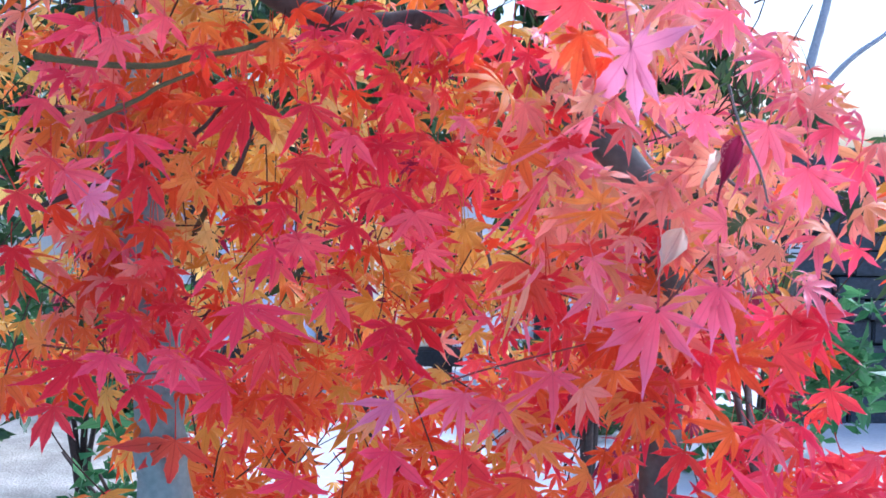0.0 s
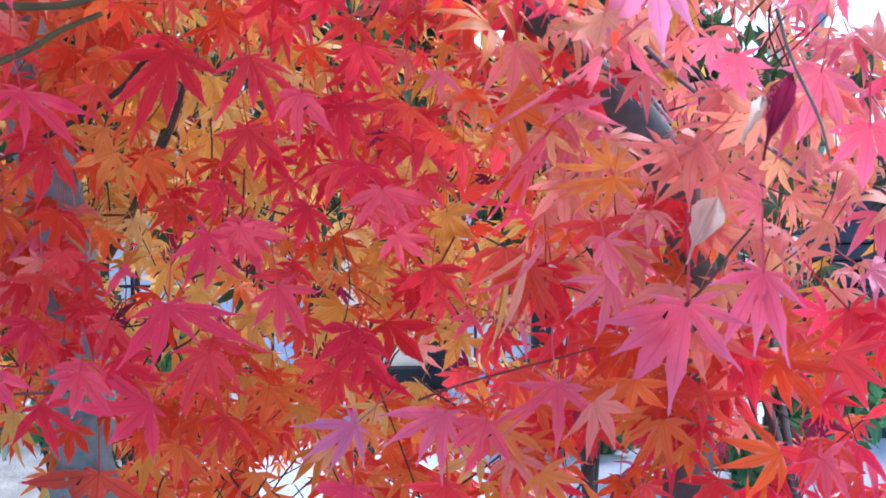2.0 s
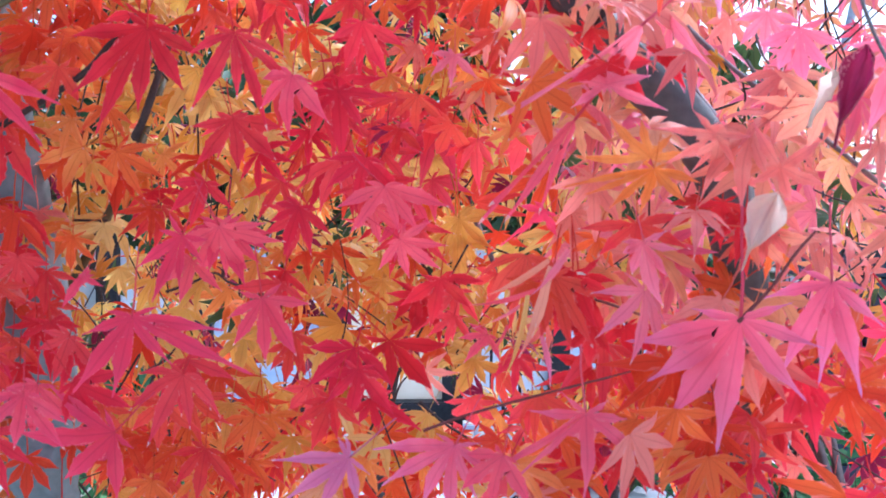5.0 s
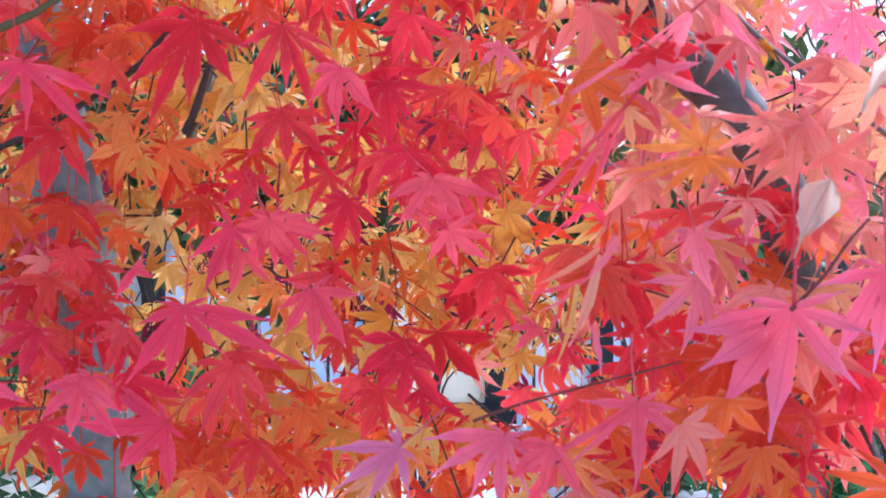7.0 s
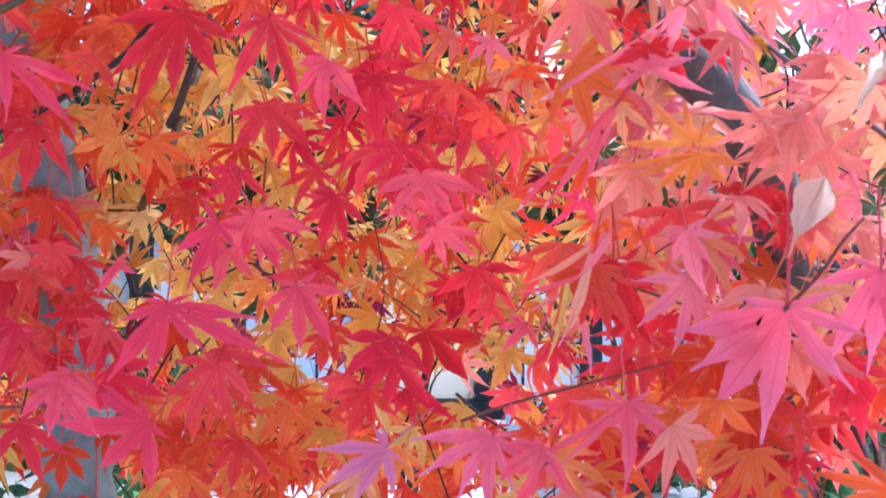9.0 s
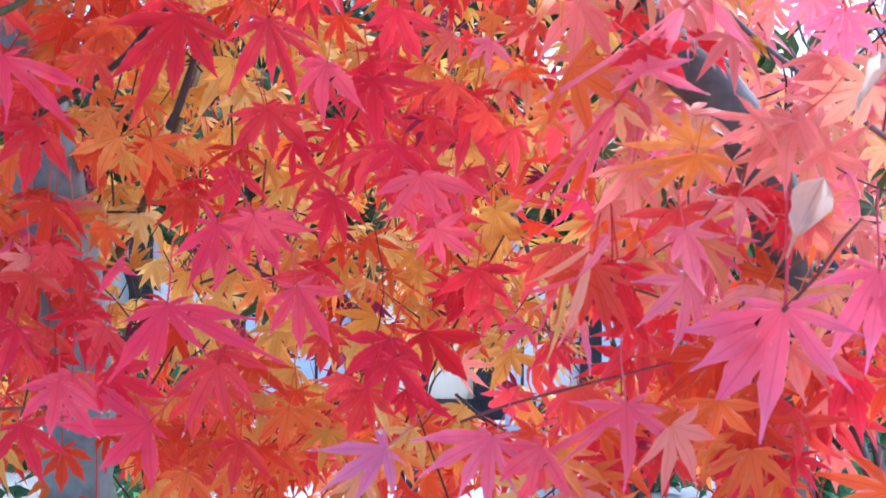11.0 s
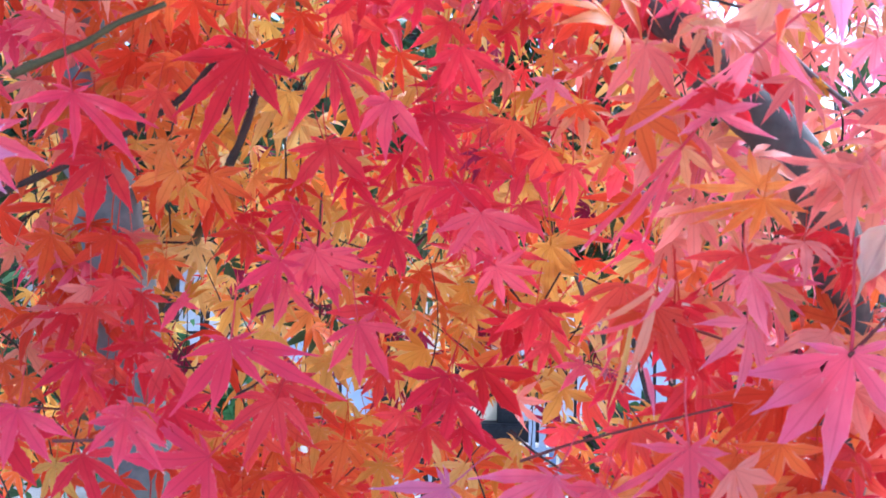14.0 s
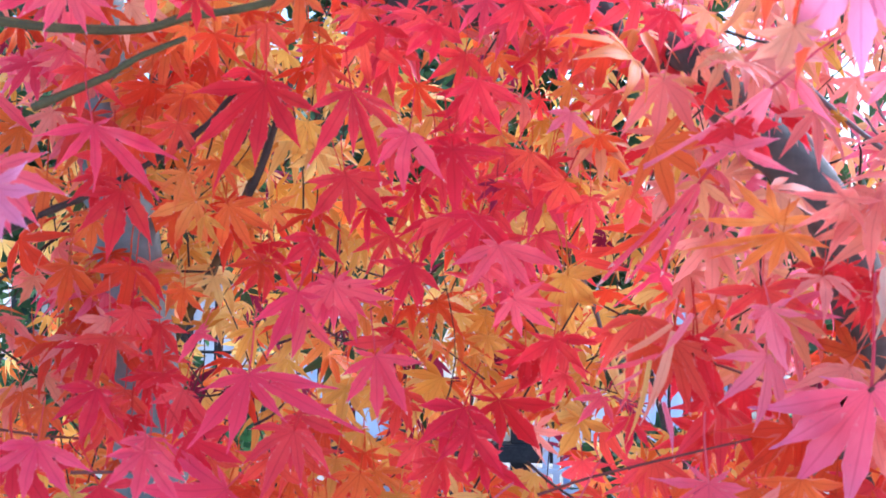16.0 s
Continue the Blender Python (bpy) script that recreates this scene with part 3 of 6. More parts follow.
leaf("flame", -0.176, 0.931, 1.378, -60, -21, -172, 0.038, 1.10)
leaf("flame", -0.136, 0.931, 1.373, -70, 16, 176, 0.039, 1.10)
leaf("orange", -0.098, 0.911, 1.408, -64, 18, 175, 0.036, 1.10)
leaf("flame", -0.217, 0.932, 1.391, -55, -4, 175, 0.044, 1.10)
leaf("crimson", -0.086, 0.877, 1.667, -59, 28, -176, 0.038, 1.00)
leaf("flame", -0.148, 0.896, 1.609, -52, -14, 173, 0.033, 1.10)
leaf("crimson", -0.105, 0.896, 1.614, -62, 38, 171, 0.036, 1.10)
leaf("flame", -0.243, 0.897, 1.613, -72, -18, -172, 0.033, 1.10)
leaf("scarlet", -0.191, 0.916, 1.584, -60, 12, -172, 0.036, 1.10)
leaf("salmon", 0.024, 0.871, 1.449, -92, 50, 130, 0.032, 1.00)
leaf("flame", -0.330, 0.900, 1.748, -57, -12, 176, 0.041, 1.00)
leaf("rose", -0.337, 0.880, 1.729, -63, -27, -169, 0.034, 1.00)
leaf("flame", -0.308, 0.880, 1.762, -65, -10, 178, 0.037, 1.00)
leaf("orange", -0.293, 0.901, 1.718, -65, -13, 175, 0.034, 1.00)
leaf("rose", -0.350, 0.899, 1.768, -58, -12, 172, 0.032, 1.00)
leaf("flame", -0.349, 0.920, 1.709, -55, -1, -157, 0.036, 1.00)
leaf("flame", -0.298, 0.901, 1.683, -66, 17, -169, 0.035, 1.00)
leaf("salmon", -0.346, 0.880, 1.682, -69, -33, -167, 0.035, 1.00)
leaf("flame", -0.300, 0.903, 1.513, -68, -3, 174, 0.057, 1.00)
leaf("flame", -0.333, 0.922, 1.525, -71, -18, 178, 0.041, 1.00)
leaf("scarlet", -0.325, 0.922, 1.796, -58, -20, -176, 0.057, 1.00)
leaf("flame", -0.304, 0.918, 1.748, -57, -10, 170, 0.053, 1.00)
leaf("rose", -0.332, 0.898, 1.734, -61, -16, 178, 0.048, 1.00)
leaf("scarlet", -0.294, 0.913, 1.689, -61, -18, 173, 0.049, 1.00)
leaf("scarlet", -0.322, 0.894, 1.682, -55, -16, 179, 0.054, 1.00)
leaf("crimson", -0.044, 0.926, 1.778, -64, -24, -179, 0.036, 1.00)
leaf("rose", -0.017, 0.906, 1.778, -70, -10, -170, 0.034, 1.00)
leaf("rose", 0.000, 0.907, 1.761, -62, -20, 174, 0.035, 1.00)
leaf("scarlet", 0.018, 0.907, 1.779, -67, -9, -178, 0.029, 1.00)
leaf("rose", 0.036, 0.887, 1.766, -59, 18, -175, 0.037, 1.00)
leaf("rose", 0.060, 0.888, 1.771, -57, -15, -178, 0.038, 1.00)
leaf("scarlet", 0.051, 0.928, 1.743, -72, 19, 174, 0.035, 1.00)
leaf("rose", -0.079, 0.905, 1.768, -58, -24, -175, 0.040, 1.00)
leaf("rose", -0.110, 0.904, 1.772, -66, -20, 177, 0.036, 1.00)
leaf("ochre", -0.030, 0.966, 1.740, -73, -30, -171, 0.032, 1.00)
leaf("orange", -0.016, 0.967, 1.721, -56, 12, -169, 0.038, 1.00)
leaf("crimson", -0.034, 0.967, 1.693, -59, -21, -169, 0.042, 1.00)
leaf("orange", -0.005, 0.968, 1.684, -61, -13, 172, 0.033, 1.00)
leaf("crimson", -0.062, 0.889, 1.791, -59, -20, 179, 0.042, 1.00)
leaf("flame", -0.217, 0.882, 1.646, -61, -9, 175, 0.034, 1.00)
leaf("orange", -0.244, 0.882, 1.637, -67, -16, 175, 0.029, 1.00)
leaf("flame", -0.312, 0.880, 1.484, -62, -9, 173, 0.038, 1.00)
leaf("orange", -0.333, 0.901, 1.552, -59, 23, 170, 0.038, 1.00)
leaf("ochre", -0.126, 0.892, 1.420, -55, -12, 180, 0.037, 1.00)
leaf("ochre", -0.078, 0.891, 1.394, -64, -14, 175, 0.034, 1.00)
leaf("yellow", -0.046, 0.931, 1.414, -49, 9, -159, 0.039, 1.00)
leaf("yellow", -0.014, 0.910, 1.391, -67, -23, -156, 0.036, 1.00)
leaf("yellow", -0.113, 0.962, 1.433, -75, -26, -155, 0.034, 1.00)
leaf("yellow", 0.026, 0.910, 1.409, -69, -30, -156, 0.032, 1.00)
leaf("orange", -0.151, 0.891, 1.364, -70, -17, -172, 0.028, 1.00)
leaf("yellow", -0.110, 1.026, 1.639, -70, -23, -170, 0.038, 1.00)
leaf("yellow", 0.009, 1.009, 1.605, -74, -20, -174, 0.030, 1.00)
leaf("yellow", 0.057, 0.960, 1.568, -70, 9, 139, 0.033, 1.00)
leaf("yellow", -0.001, 1.010, 1.512, -68, -18, 173, 0.028, 1.00)
leaf("yellow", -0.164, 1.024, 1.678, -64, -19, -176, 0.036, 1.00)
leaf("ochre", -0.142, 1.025, 1.603, -71, -22, -170, 0.032, 1.00)
leaf("yellow", -0.053, 1.047, 1.616, -60, -17, -180, 0.037, 1.00)
leaf("scarlet", -0.187, 0.873, 1.713, -68, -16, -173, 0.036, 1.00)
leaf("crimson", -0.096, 0.905, 1.724, -70, -15, -169, 0.034, 1.00)
leaf("rose", -0.128, 0.885, 1.558, -88, -1, 179, 0.046)
leaf("crimson", -0.026, 0.947, 1.718, -86, 9, -178, 0.038)
leaf("crimson", -0.029, 0.917, 1.709, -88, -3, 178, 0.039)
leaf("crimson", -0.052, 0.876, 1.655, -78, 12, -178, 0.044)
leaf("scarlet", 0.038, 0.955, 1.653, -88, -18, 179, 0.040)
leaf("crimson", -0.071, 0.894, 1.569, -86, -25, -180, 0.042)
leaf("crimson", 0.004, 0.933, 1.550, -87, 15, 179, 0.036)
leaf("crimson", -0.124, 0.876, 1.639, -89, 12, 180, 0.037)
leaf("rose", 0.011, 0.894, 1.584, -87, -8, 180, 0.038)
leaf("crimson", -0.043, 0.895, 1.608, -33, -1, -166, 0.060)
leaf("crimson", -0.089, 0.925, 1.754, -32, -20, 177, 0.068)
leaf("scarlet", -0.266, 0.894, 1.492, -87, -32, 178, 0.034)
leaf("scarlet", -0.303, 0.915, 1.510, -88, -16, 179, 0.035)
leaf("orange", -0.235, 0.883, 1.617, -92, -69, -178, 0.050)
leaf("flame", -0.211, 0.884, 1.613, -89, 29, -178, 0.040)
leaf("scarlet", -0.312, 0.903, 1.464, -81, -15, 147, 0.048)
leaf("crimson", 0.046, 0.870, 1.510, -87, -38, 178, 0.044)
leaf("scarlet", -0.140, 0.904, 1.723, -89, -12, -180, 0.033)
leaf("orange", -0.279, 0.882, 1.687, -90, -2, -177, 0.034)
leaf("orange", -0.054, 0.966, 1.763, -88, -26, 180, 0.035)
leaf("rose", 0.004, 0.938, 1.640, -90, 6, -179, 0.035)
leaf("crimson", -0.068, 0.907, 1.632, -88, -3, -178, 0.034)
leaf("rose", 0.004, 0.909, 1.567, -90, -1, -179, 0.037)
# -- leaves with their own lobes: colour, place, turn, length, lobes
lobed_leaf("rose", -0.2688, 0.740, 1.6563, -94, 8, -152, 0.0446, -66, 1.61, -41, 1.72, 0, 1, 44, 0.82, 85, 0.82, slender=True)
lobed_leaf("rose", -0.3104, 0.680, 1.6226, -79, 41, -156, 0.0441, -67, 0.82, -37, 1.07, 0, 1, 23, 0.96)
lobed_leaf("lilac", -0.2569, 0.550, 1.6050, -118, 41, -162, 0.0390, 0, 1, 19, 0.93, 47, 0.66)
lobed_leaf("rose", -0.2729, 0.700, 1.7378, -97, 20, -161, 0.0329, -42, 0.93, 0, 1, 41, 1.03, 71, 1)
lobed_leaf("scarlet", -0.1694, 0.800, 1.6930, -74, -4, -179, 0.0575, -63, 0.74, -30, 0.89, 0, 1, 22, 1.39, 41, 1.19)
lobed_leaf("crimson", -0.1079, 0.780, 1.6870, -82, 4, -165, 0.0427, -62, 0.92, -47, 1.66, -18, 1.54, 0, 1, 30, 1.35, 71, 0.79)
lobed_leaf("crimson", -0.1171, 0.840, 1.6345, -99, 10, -157, 0.0396, -71, 1.05, -40, 1.18, 0, 1, 46, 1.12, 83, 0.79)
lobed_leaf("flame", -0.2602, 0.920, 1.6122, -104, -7, 180, 0.0477, -47, 0.89, 0, 1, 49, 1, 82, 0.48)
lobed_leaf("flame", -0.2260, 0.950, 1.6202, -101, 11, -164, 0.0465, -86, 0.53, -50, 0.79, 0, 1, 28, 0.91, 74, 0.62)
lobed_leaf("flame", -0.1367, 0.730, 1.7425, -93, 2, -158, 0.0332, -49, 0.7, 0, 1, 49, 0.75)
lobed_leaf("scarlet", -0.0929, 0.820, 1.7392, -106, 8, -162, 0.0251, -62, 1.16, 0, 1, 56, 1.37, 100, 0.69)
lobed_leaf("flame", -0.2093, 0.940, 1.7692, -103, 0, -174, 0.0400, -49, 0.91, 0, 1, 31, 0.92)
lobed_leaf("flame", -0.2518, 0.920, 1.7148, -97, 21, -174, 0.0308, -55, 1.34, 0, 1, 49, 1.08, 97, 0.66)
lobed_leaf("salmon", -0.3740, 0.950, 1.7249, -129, -5, -140, 0.0451, -37, 0.93, 0, 1, 10, 1.32, 55, 0.83)
lobed_leaf("blush", -0.4024, 0.950, 1.7362, -114, -25, -168, 0.0269, -132, 0.74, -60, 0.83, 0, 1, 41, 0.99)
lobed_leaf("flame", -0.2816, 0.970, 1.7604, -105, -15, -157, 0.0461, -48, 0.7, 0, 1, 32, 0.95, 61, 0.91)
lobed_leaf("ochre", -0.1678, 1.000, 1.6921, -118, -11, -164, 0.0490, -64, 0.73, -26, 1.04, 0, 1, 34, 0.76)
lobed_leaf("ochre", -0.2163, 1.000, 1.6645, -129, 7, -167, 0.0498, -39, 0.59, 0, 1, 36, 0.86)
lobed_leaf("yellow", -0.1627, 1.020, 1.6672, -118, 19, -176, 0.0429, -44, 0.81, 0, 1, 36, 0.92)
lobed_leaf("rose", -0.1650, 0.735, 1.5000, -88, -12, -178, 0.0552, -93, 1.05, -76, 1.52, -45, 0.73, 0, 1, 25, 1.22, 60, 0.64, slender=True)
lobed_leaf("rose", -0.0876, 0.770, 1.5101, -95, 3, -171, 0.0473, -78, 0.73, -29, 1.09, 0, 1, 31, 0.84, 64, 0.58)
lobed_leaf("rose", -0.1177, 0.780, 1.5571, -104, 23, 166, 0.0381, -66, 0.81, -45, 1.13, 0, 1, 50, 1.13, 86, 1.01)
lobed_leaf("rose", -0.2029, 0.760, 1.5234, -79, -34, 172, 0.0251, -102, 0.55, 0, 1, 29, 0.35, 164, 0.39)
lobed_leaf("scarlet", -0.2526, 0.850, 1.4996, -60, 14, -178, 0.0401, -31, 0.76, 0, 1, 25, 0.82, 64, 0.69)
lobed_leaf("scarlet", -0.2779, 0.820, 1.5151, -88, -2, -171, 0.0327, -90, 0.66, -49, 0.75, 0, 1, 23, 1.31, 86, 1.04)
lobed_leaf("scarlet", -0.2747, 0.800, 1.4709, -89, 18, 176, 0.0351, -39, 0.58, 0, 1, 45, 0.96, 68, 0.44)
lobed_leaf("yellow", -0.2504, 0.900, 1.5543, -82, -1, -177, 0.0325, -34, 0.75, 0, 1, 35, 0.79, 74, 0.38)
lobed_leaf("yellow", -0.2249, 0.900, 1.5583, -94, 21, -153, 0.0307, -45, 0.69, 0, 1, 40, 0.91)
lobed_leaf("flame", -0.3833, 0.950, 1.5060, -103, 2, -155, 0.0341, -50, 0.71, 0, 1, 36, 0.92)
lobed_leaf("salmon", -0.3434, 0.920, 1.4863, -116, 5, 177, 0.0354, -49, 0.62, 0, 1, 28, 1.25, 56, 0.83)
lobed_leaf("flame", -0.3724, 0.900, 1.4655, -69, 10, -171, 0.0316, -45, 0.75, 0, 1, 29, 1)
lobed_leaf("blush", -0.3446, 0.950, 1.5564, -91, -25, -155, 0.0369, -22, 0.72, 0, 1, 17, 1.26, 51, 0.67)
lobed_leaf("flame", -0.3226, 0.970, 1.5518, -86, -2, -170, 0.0412, -37, 0.66, 0, 1, 29, 0.99)
lobed_leaf("salmon", -0.4035, 1.000, 1.5636, -108, -18, -171, 0.0386, -45, 0.74, 0, 1, 26, 0.96)
lobed_leaf("flame", -0.3545, 1.000, 1.5791, -109, -7, -160, 0.0316, -86, 0.76, -51, 0.89, 0, 1, 48, 0.89)
lobed_leaf("rose", -0.2151, 0.680, 1.4588, -81, -7, -170, 0.0324, -64, 0.96, -39, 1.26, 0, 1, 43, 0.94)
lobed_leaf("rose", -0.2710, 0.660, 1.4657, -70, -11, -179, 0.0340, -77, 1.02, -44, 1.04, 0, 1, 41, 1.01, 74, 0.78)
lobed_leaf("crimson", -0.1465, 0.820, 1.4631, -68, 26, -175, 0.0375, -44, 0.94, 0, 1, 37, 1.03, 66, 0.97)
lobed_leaf("crimson", -0.0605, 0.840, 1.4419, -108, -1, 177, 0.0366, -42, 0.8, 0, 1, 39, 0.84)
lobed_leaf("scarlet", -0.0734, 0.840, 1.4803, -89, 15, -160, 0.0348, -46, 0.75, 0, 1, 42, 0.58)
lobed_leaf("crimson", -0.0232, 0.820, 1.6974, -121, -2, -169, 0.0363, -70, 1.15, -48, 0.7, 0, 1, 57, 0.57)
lobed_leaf("crimson", -0.0383, 0.800, 1.6607, -124, -14, 179, 0.0307, -93, 1.03, -55, 1.13, 0, 1, 46, 1.04)
lobed_leaf("scarlet", 0.0248, 0.900, 1.7418, -107, 12, -165, 0.0310, -44, 0.92, 0, 1, 53, 1)
lobed_leaf("blush", 0.1256, 0.680, 1.6420, 95, -15, -20, 0.0193, -102, 1.4, -60, 1.53, 0, 1, 91, 1.34, 131, 1.96)
lobed_leaf("flame", 0.1344, 0.560, 1.7170, -102, -6, 166, 0.0568, -24, 0.64, 0, 1, 35, 0.48, span=0)
lobed_leaf("crimson", -0.0231, 0.800, 1.6985, -99, -21, -179, 0.0364, -81, 0.97, -42, 1.14, 0, 1, 39, 0.74)
lobed_leaf("crimson", -0.0394, 0.800, 1.6502, -82, 5, 177, 0.0502, -86, 0.75, -35, 0.64, 0, 1, 54, 0.61, 94, 0.49)
lobed_leaf("scarlet", 0.0335, 0.900, 1.6530, -92, -17, 174, 0.0434, -109, 0.5, -30, 0.77, 0, 1, 48, 0.77)
lobed_leaf("crimson", -0.0400, 0.840, 1.6053, -67, -24, 148, 0.0415, -93, 1.3, -50, 1, 0, 1, 45, 1.17)
lobed_leaf("rose", -0.0071, 0.790, 1.5848, -80, 41, -169, 0.0404, -33, 1.21, 0, 1, 21, 0.82, 77, 0.88, 111, 0.9)
lobed_leaf("rose", 0.0034, 0.790, 1.5491, -98, 49, 162, 0.0351, -29, 0.93, 0, 1, 41, 0.84, 84, 0.8)
lobed_leaf("crimson", -0.0677, 0.820, 1.5711, -86, -20, -173, 0.0366, -72, 0.82, -38, 0.91, 0, 1, 43, 0.65)
lobed_leaf("rose", -0.1190, 0.790, 1.5587, -74, 24, -163, 0.0441, -44, 0.87, 0, 1, 37, 0.75, 99, 0.57)
lobed_leaf("rose", -0.1399, 0.770, 1.5510, -91, -26, -176, 0.0506, -60, 0.44, -18, 0.7, 0, 1, 31, 0.77, 77, 0.33)
lobed_leaf("scarlet", -0.2417, 0.820, 1.4894, -80, -2, -158, 0.0413, -81, 0.55, -33, 0.7, 0, 1, 57, 0.53)
lobed_leaf("flame", -0.2220, 0.930, 1.6057, -85, -4, -158, 0.0451, -38, 0.75, 0, 1, 34, 0.64, 89, 0.51)
lobed_leaf("scarlet", -0.1814, 0.900, 1.5726, -80, -2, -159, 0.0351, -47, 0.84, 0, 1, 38, 0.93)
lobed_leaf("crimson", -0.1368, 0.840, 1.5894, -91, -16, -173, 0.0370, -56, 0.78, 0, 1, 37, 0.95)
lobed_leaf("crimson", -0.2147, 0.780, 1.4530, -92, 25, -172, 0.0435, -39, 1.03, 0, 1, 41, 0.77)
lobed_leaf("crimson", -0.1454, 0.800, 1.4546, -45, -22, 177, 0.0514, -75, 0.74, -34, 0.73, 0, 1)
lobed_leaf("flame", -0.1964, 0.930, 1.3890, -86, -3, -166, 0.0423, -35, 0.89, 0, 1, 34, 0.95)
lobed_leaf("flame", -0.1686, 0.950, 1.3948, -78, -7, -169, 0.0385, -41, 0.94, 0, 1, 36, 0.86)
lobed_leaf("orange", -0.1504, 0.980, 1.3756, -98, 3, -171, 0.0424, -37, 0.87, 0, 1, 33, 0.99)
lobed_leaf("flame", -0.1090, 0.950, 1.4158, -100, -5, 178, 0.0413, -39, 0.77, 0, 1, 37, 0.95)
lobed_leaf("ochre", -0.0960, 0.980, 1.4163, -98, 9, -174, 0.0324, -53, 0.66, 0, 1, 43, 0.9)
lobed_leaf("flame", -0.1181, 0.950, 1.3650, -76, -8, -155, 0.0405, -42, 0.86, 0, 1, 34, 0.97)
lobed_leaf("scarlet", -0.1829, 0.930, 1.3552, -60, -4, -179, 0.0411, -53, 0.85, 0, 1, 34, 0.85)
lobed_leaf("flame", -0.2260, 0.950, 1.3692, -84, -4, -161, 0.0407, -32, 0.92, 0, 1, 27, 0.75)
lobed_leaf("orange", -0.2236, 1.000, 1.4033, -88, -10, -160, 0.0291, -43, 1.03, 0, 1, 36, 0.9)
lobed_leaf("crimson", -0.0286, 0.820, 1.4713, -64, -24, 177, 0.0436, -70, 0.89, -39, 0.84, 0, 1, 28, 0.97)
lobed_leaf("scarlet", -0.0424, 0.800, 1.4384, -96, -23, 177, 0.0446, -68, 0.66, -28, 0.71, 0, 1, 31, 0.78, 55, 0.56)
lobed_leaf("scarlet", -0.0042, 0.840, 1.4747, -94, 41, -172, 0.0582, -38, 0.88, 0, 1, 32, 0.68, 94, 0.46)
lobed_leaf("crimson", -0.0174, 0.820, 1.4348, -65, 59, -148, 0.0483, -18, 0.52, 0, 1, 43, 0.52)
lobed_leaf("ochre", 0.0655, 0.950, 1.4478, -95, -23, -173, 0.0405, -85, 0.83, -46, 0.61, 0, 1, 32, 0.65, 63, 0.46)
lobed_leaf("crimson", -0.0822, 0.840, 1.5170, -97, -20, -168, 0.0348, -65, 0.67, 0, 1, 58, 1.06)
lobed_leaf("lilac", -0.0266, 0.700, 1.4175, -50, -50, 153, 0.0485, -27, 0.86, 0, 1, 32, 0.98, 90, 0.34, slender=True)
lobed_leaf("mauve", 0.0386, 0.720, 1.4209, -71, -31, 155, 0.0476, -54, 0.81, -28, 1.13, 0, 1, 32, 1.27, 57, 1.31, slender=True)
lobed_leaf("orange", -0.0169, 0.760, 1.4030, -78, -21, 161, 0.0316, -38, 0.76, 0, 1, 24, 1.2)
lobed_leaf("apricot", -0.0456, 0.780, 1.3838, -76, -30, -171, 0.0247, -55, 1.02, 0, 1, 30, 1.09)
lobed_leaf("blush", 0.1178, 0.700, 1.4442, -89, 3, -173, 0.0576, -74, 0.56, -51, 0.89, 0, 1, 51, 1, 59, 1.41, 90, 0.6, slender=True)
lobed_leaf("rose", 0.0673, 0.700, 1.4185, -70, -13, 155, 0.0316, -48, 1.1, 0, 1, 39, 1.17)
lobed_leaf("mauve", 0.2096, 0.690, 1.5028, -97, -9, 152, 0.0936, -46, 0.69, 0, 1, 25, 1.06, 43, 0.86, 63, 0.88, slender=True)
lobed_leaf("mauve", 0.2615, 0.680, 1.5258, -83, -3, 158, 0.0622, -52, 0.64, -19, 1.14, 0, 1, 27, 1.1, 76, 0.72, slender=True)
lobed_leaf("scarlet", 0.1479, 0.700, 1.5602, -86, -7, 164, 0.0293, -111, 1.07, -72, 1.22, 0, 1, 46, 1.09, 79, 1.34)
lobed_leaf("blush", 0.1513, 0.695, 1.5491, -94, 7, 151, 0.0433, -27, 0.59, 0, 1, 29, 0.55)
lobed_leaf("orange", 0.1562, 0.700, 1.6006, 103, -16, -24, 0.0248, -78, 2.3, -35, 1.52, 0, 1, 60, 0.79, 103, 1.02)
lobed_leaf("orange", 0.1541, 0.680, 1.5926, -91, -15, 168, 0.0280, -91, 1.01, -56, 0.98, 0, 1, 34, 1.29, 53, 1.58, 66, 2.03)
lobed_leaf("salmon", 0.1899, 0.680, 1.6137, 103, -42, -3, 0.0188, -85, 1.9, -43, 1.75, 0, 1, 137, 1.46, 180, 1.59)
lobed_leaf("salmon", 0.2294, 0.680, 1.5944, -110, 9, 155, 0.0270, -110, 1.04, -50, 1.14, 0, 1, 68, 0.87, 155, 1.13)
lobed_leaf("peach", 0.2638, 0.700, 1.6355, -118, -45, 178, 0.0469, -29, 0.78, 0, 1, 25, 1.18, 39, 1.06)
lobed_leaf("blush", 0.2470, 0.700, 1.6806, -114, -6, 150, 0.0473, -26, 0.76, 0, 1, 25, 0.8, 54, 0.7)
lobed_leaf("blush", 0.1445, 0.670, 1.6759, -123, -47, -161, 0.0659, -22, 0.96, 0, 1, 2, 1.62, span=0)
lobed_leaf("scarlet", 0.1257, 0.680, 1.6549, -102, 55, 179, 0.0398, 0, 1, 25, 0.56, 115, 0.67)
lobed_leaf("rose", 0.1096, 0.700, 1.6228, -92, -42, 178, 0.0747, -18, 0.82, -10, 1.01, 0, 1, 3, 1.17, span=0)
lobed_leaf("ochre", 0.2244, 0.800, 1.6772, -98, -51, 155, 0.0202, -34, 0.89, 0, 1, 29, 0.98, 70, 0.58)
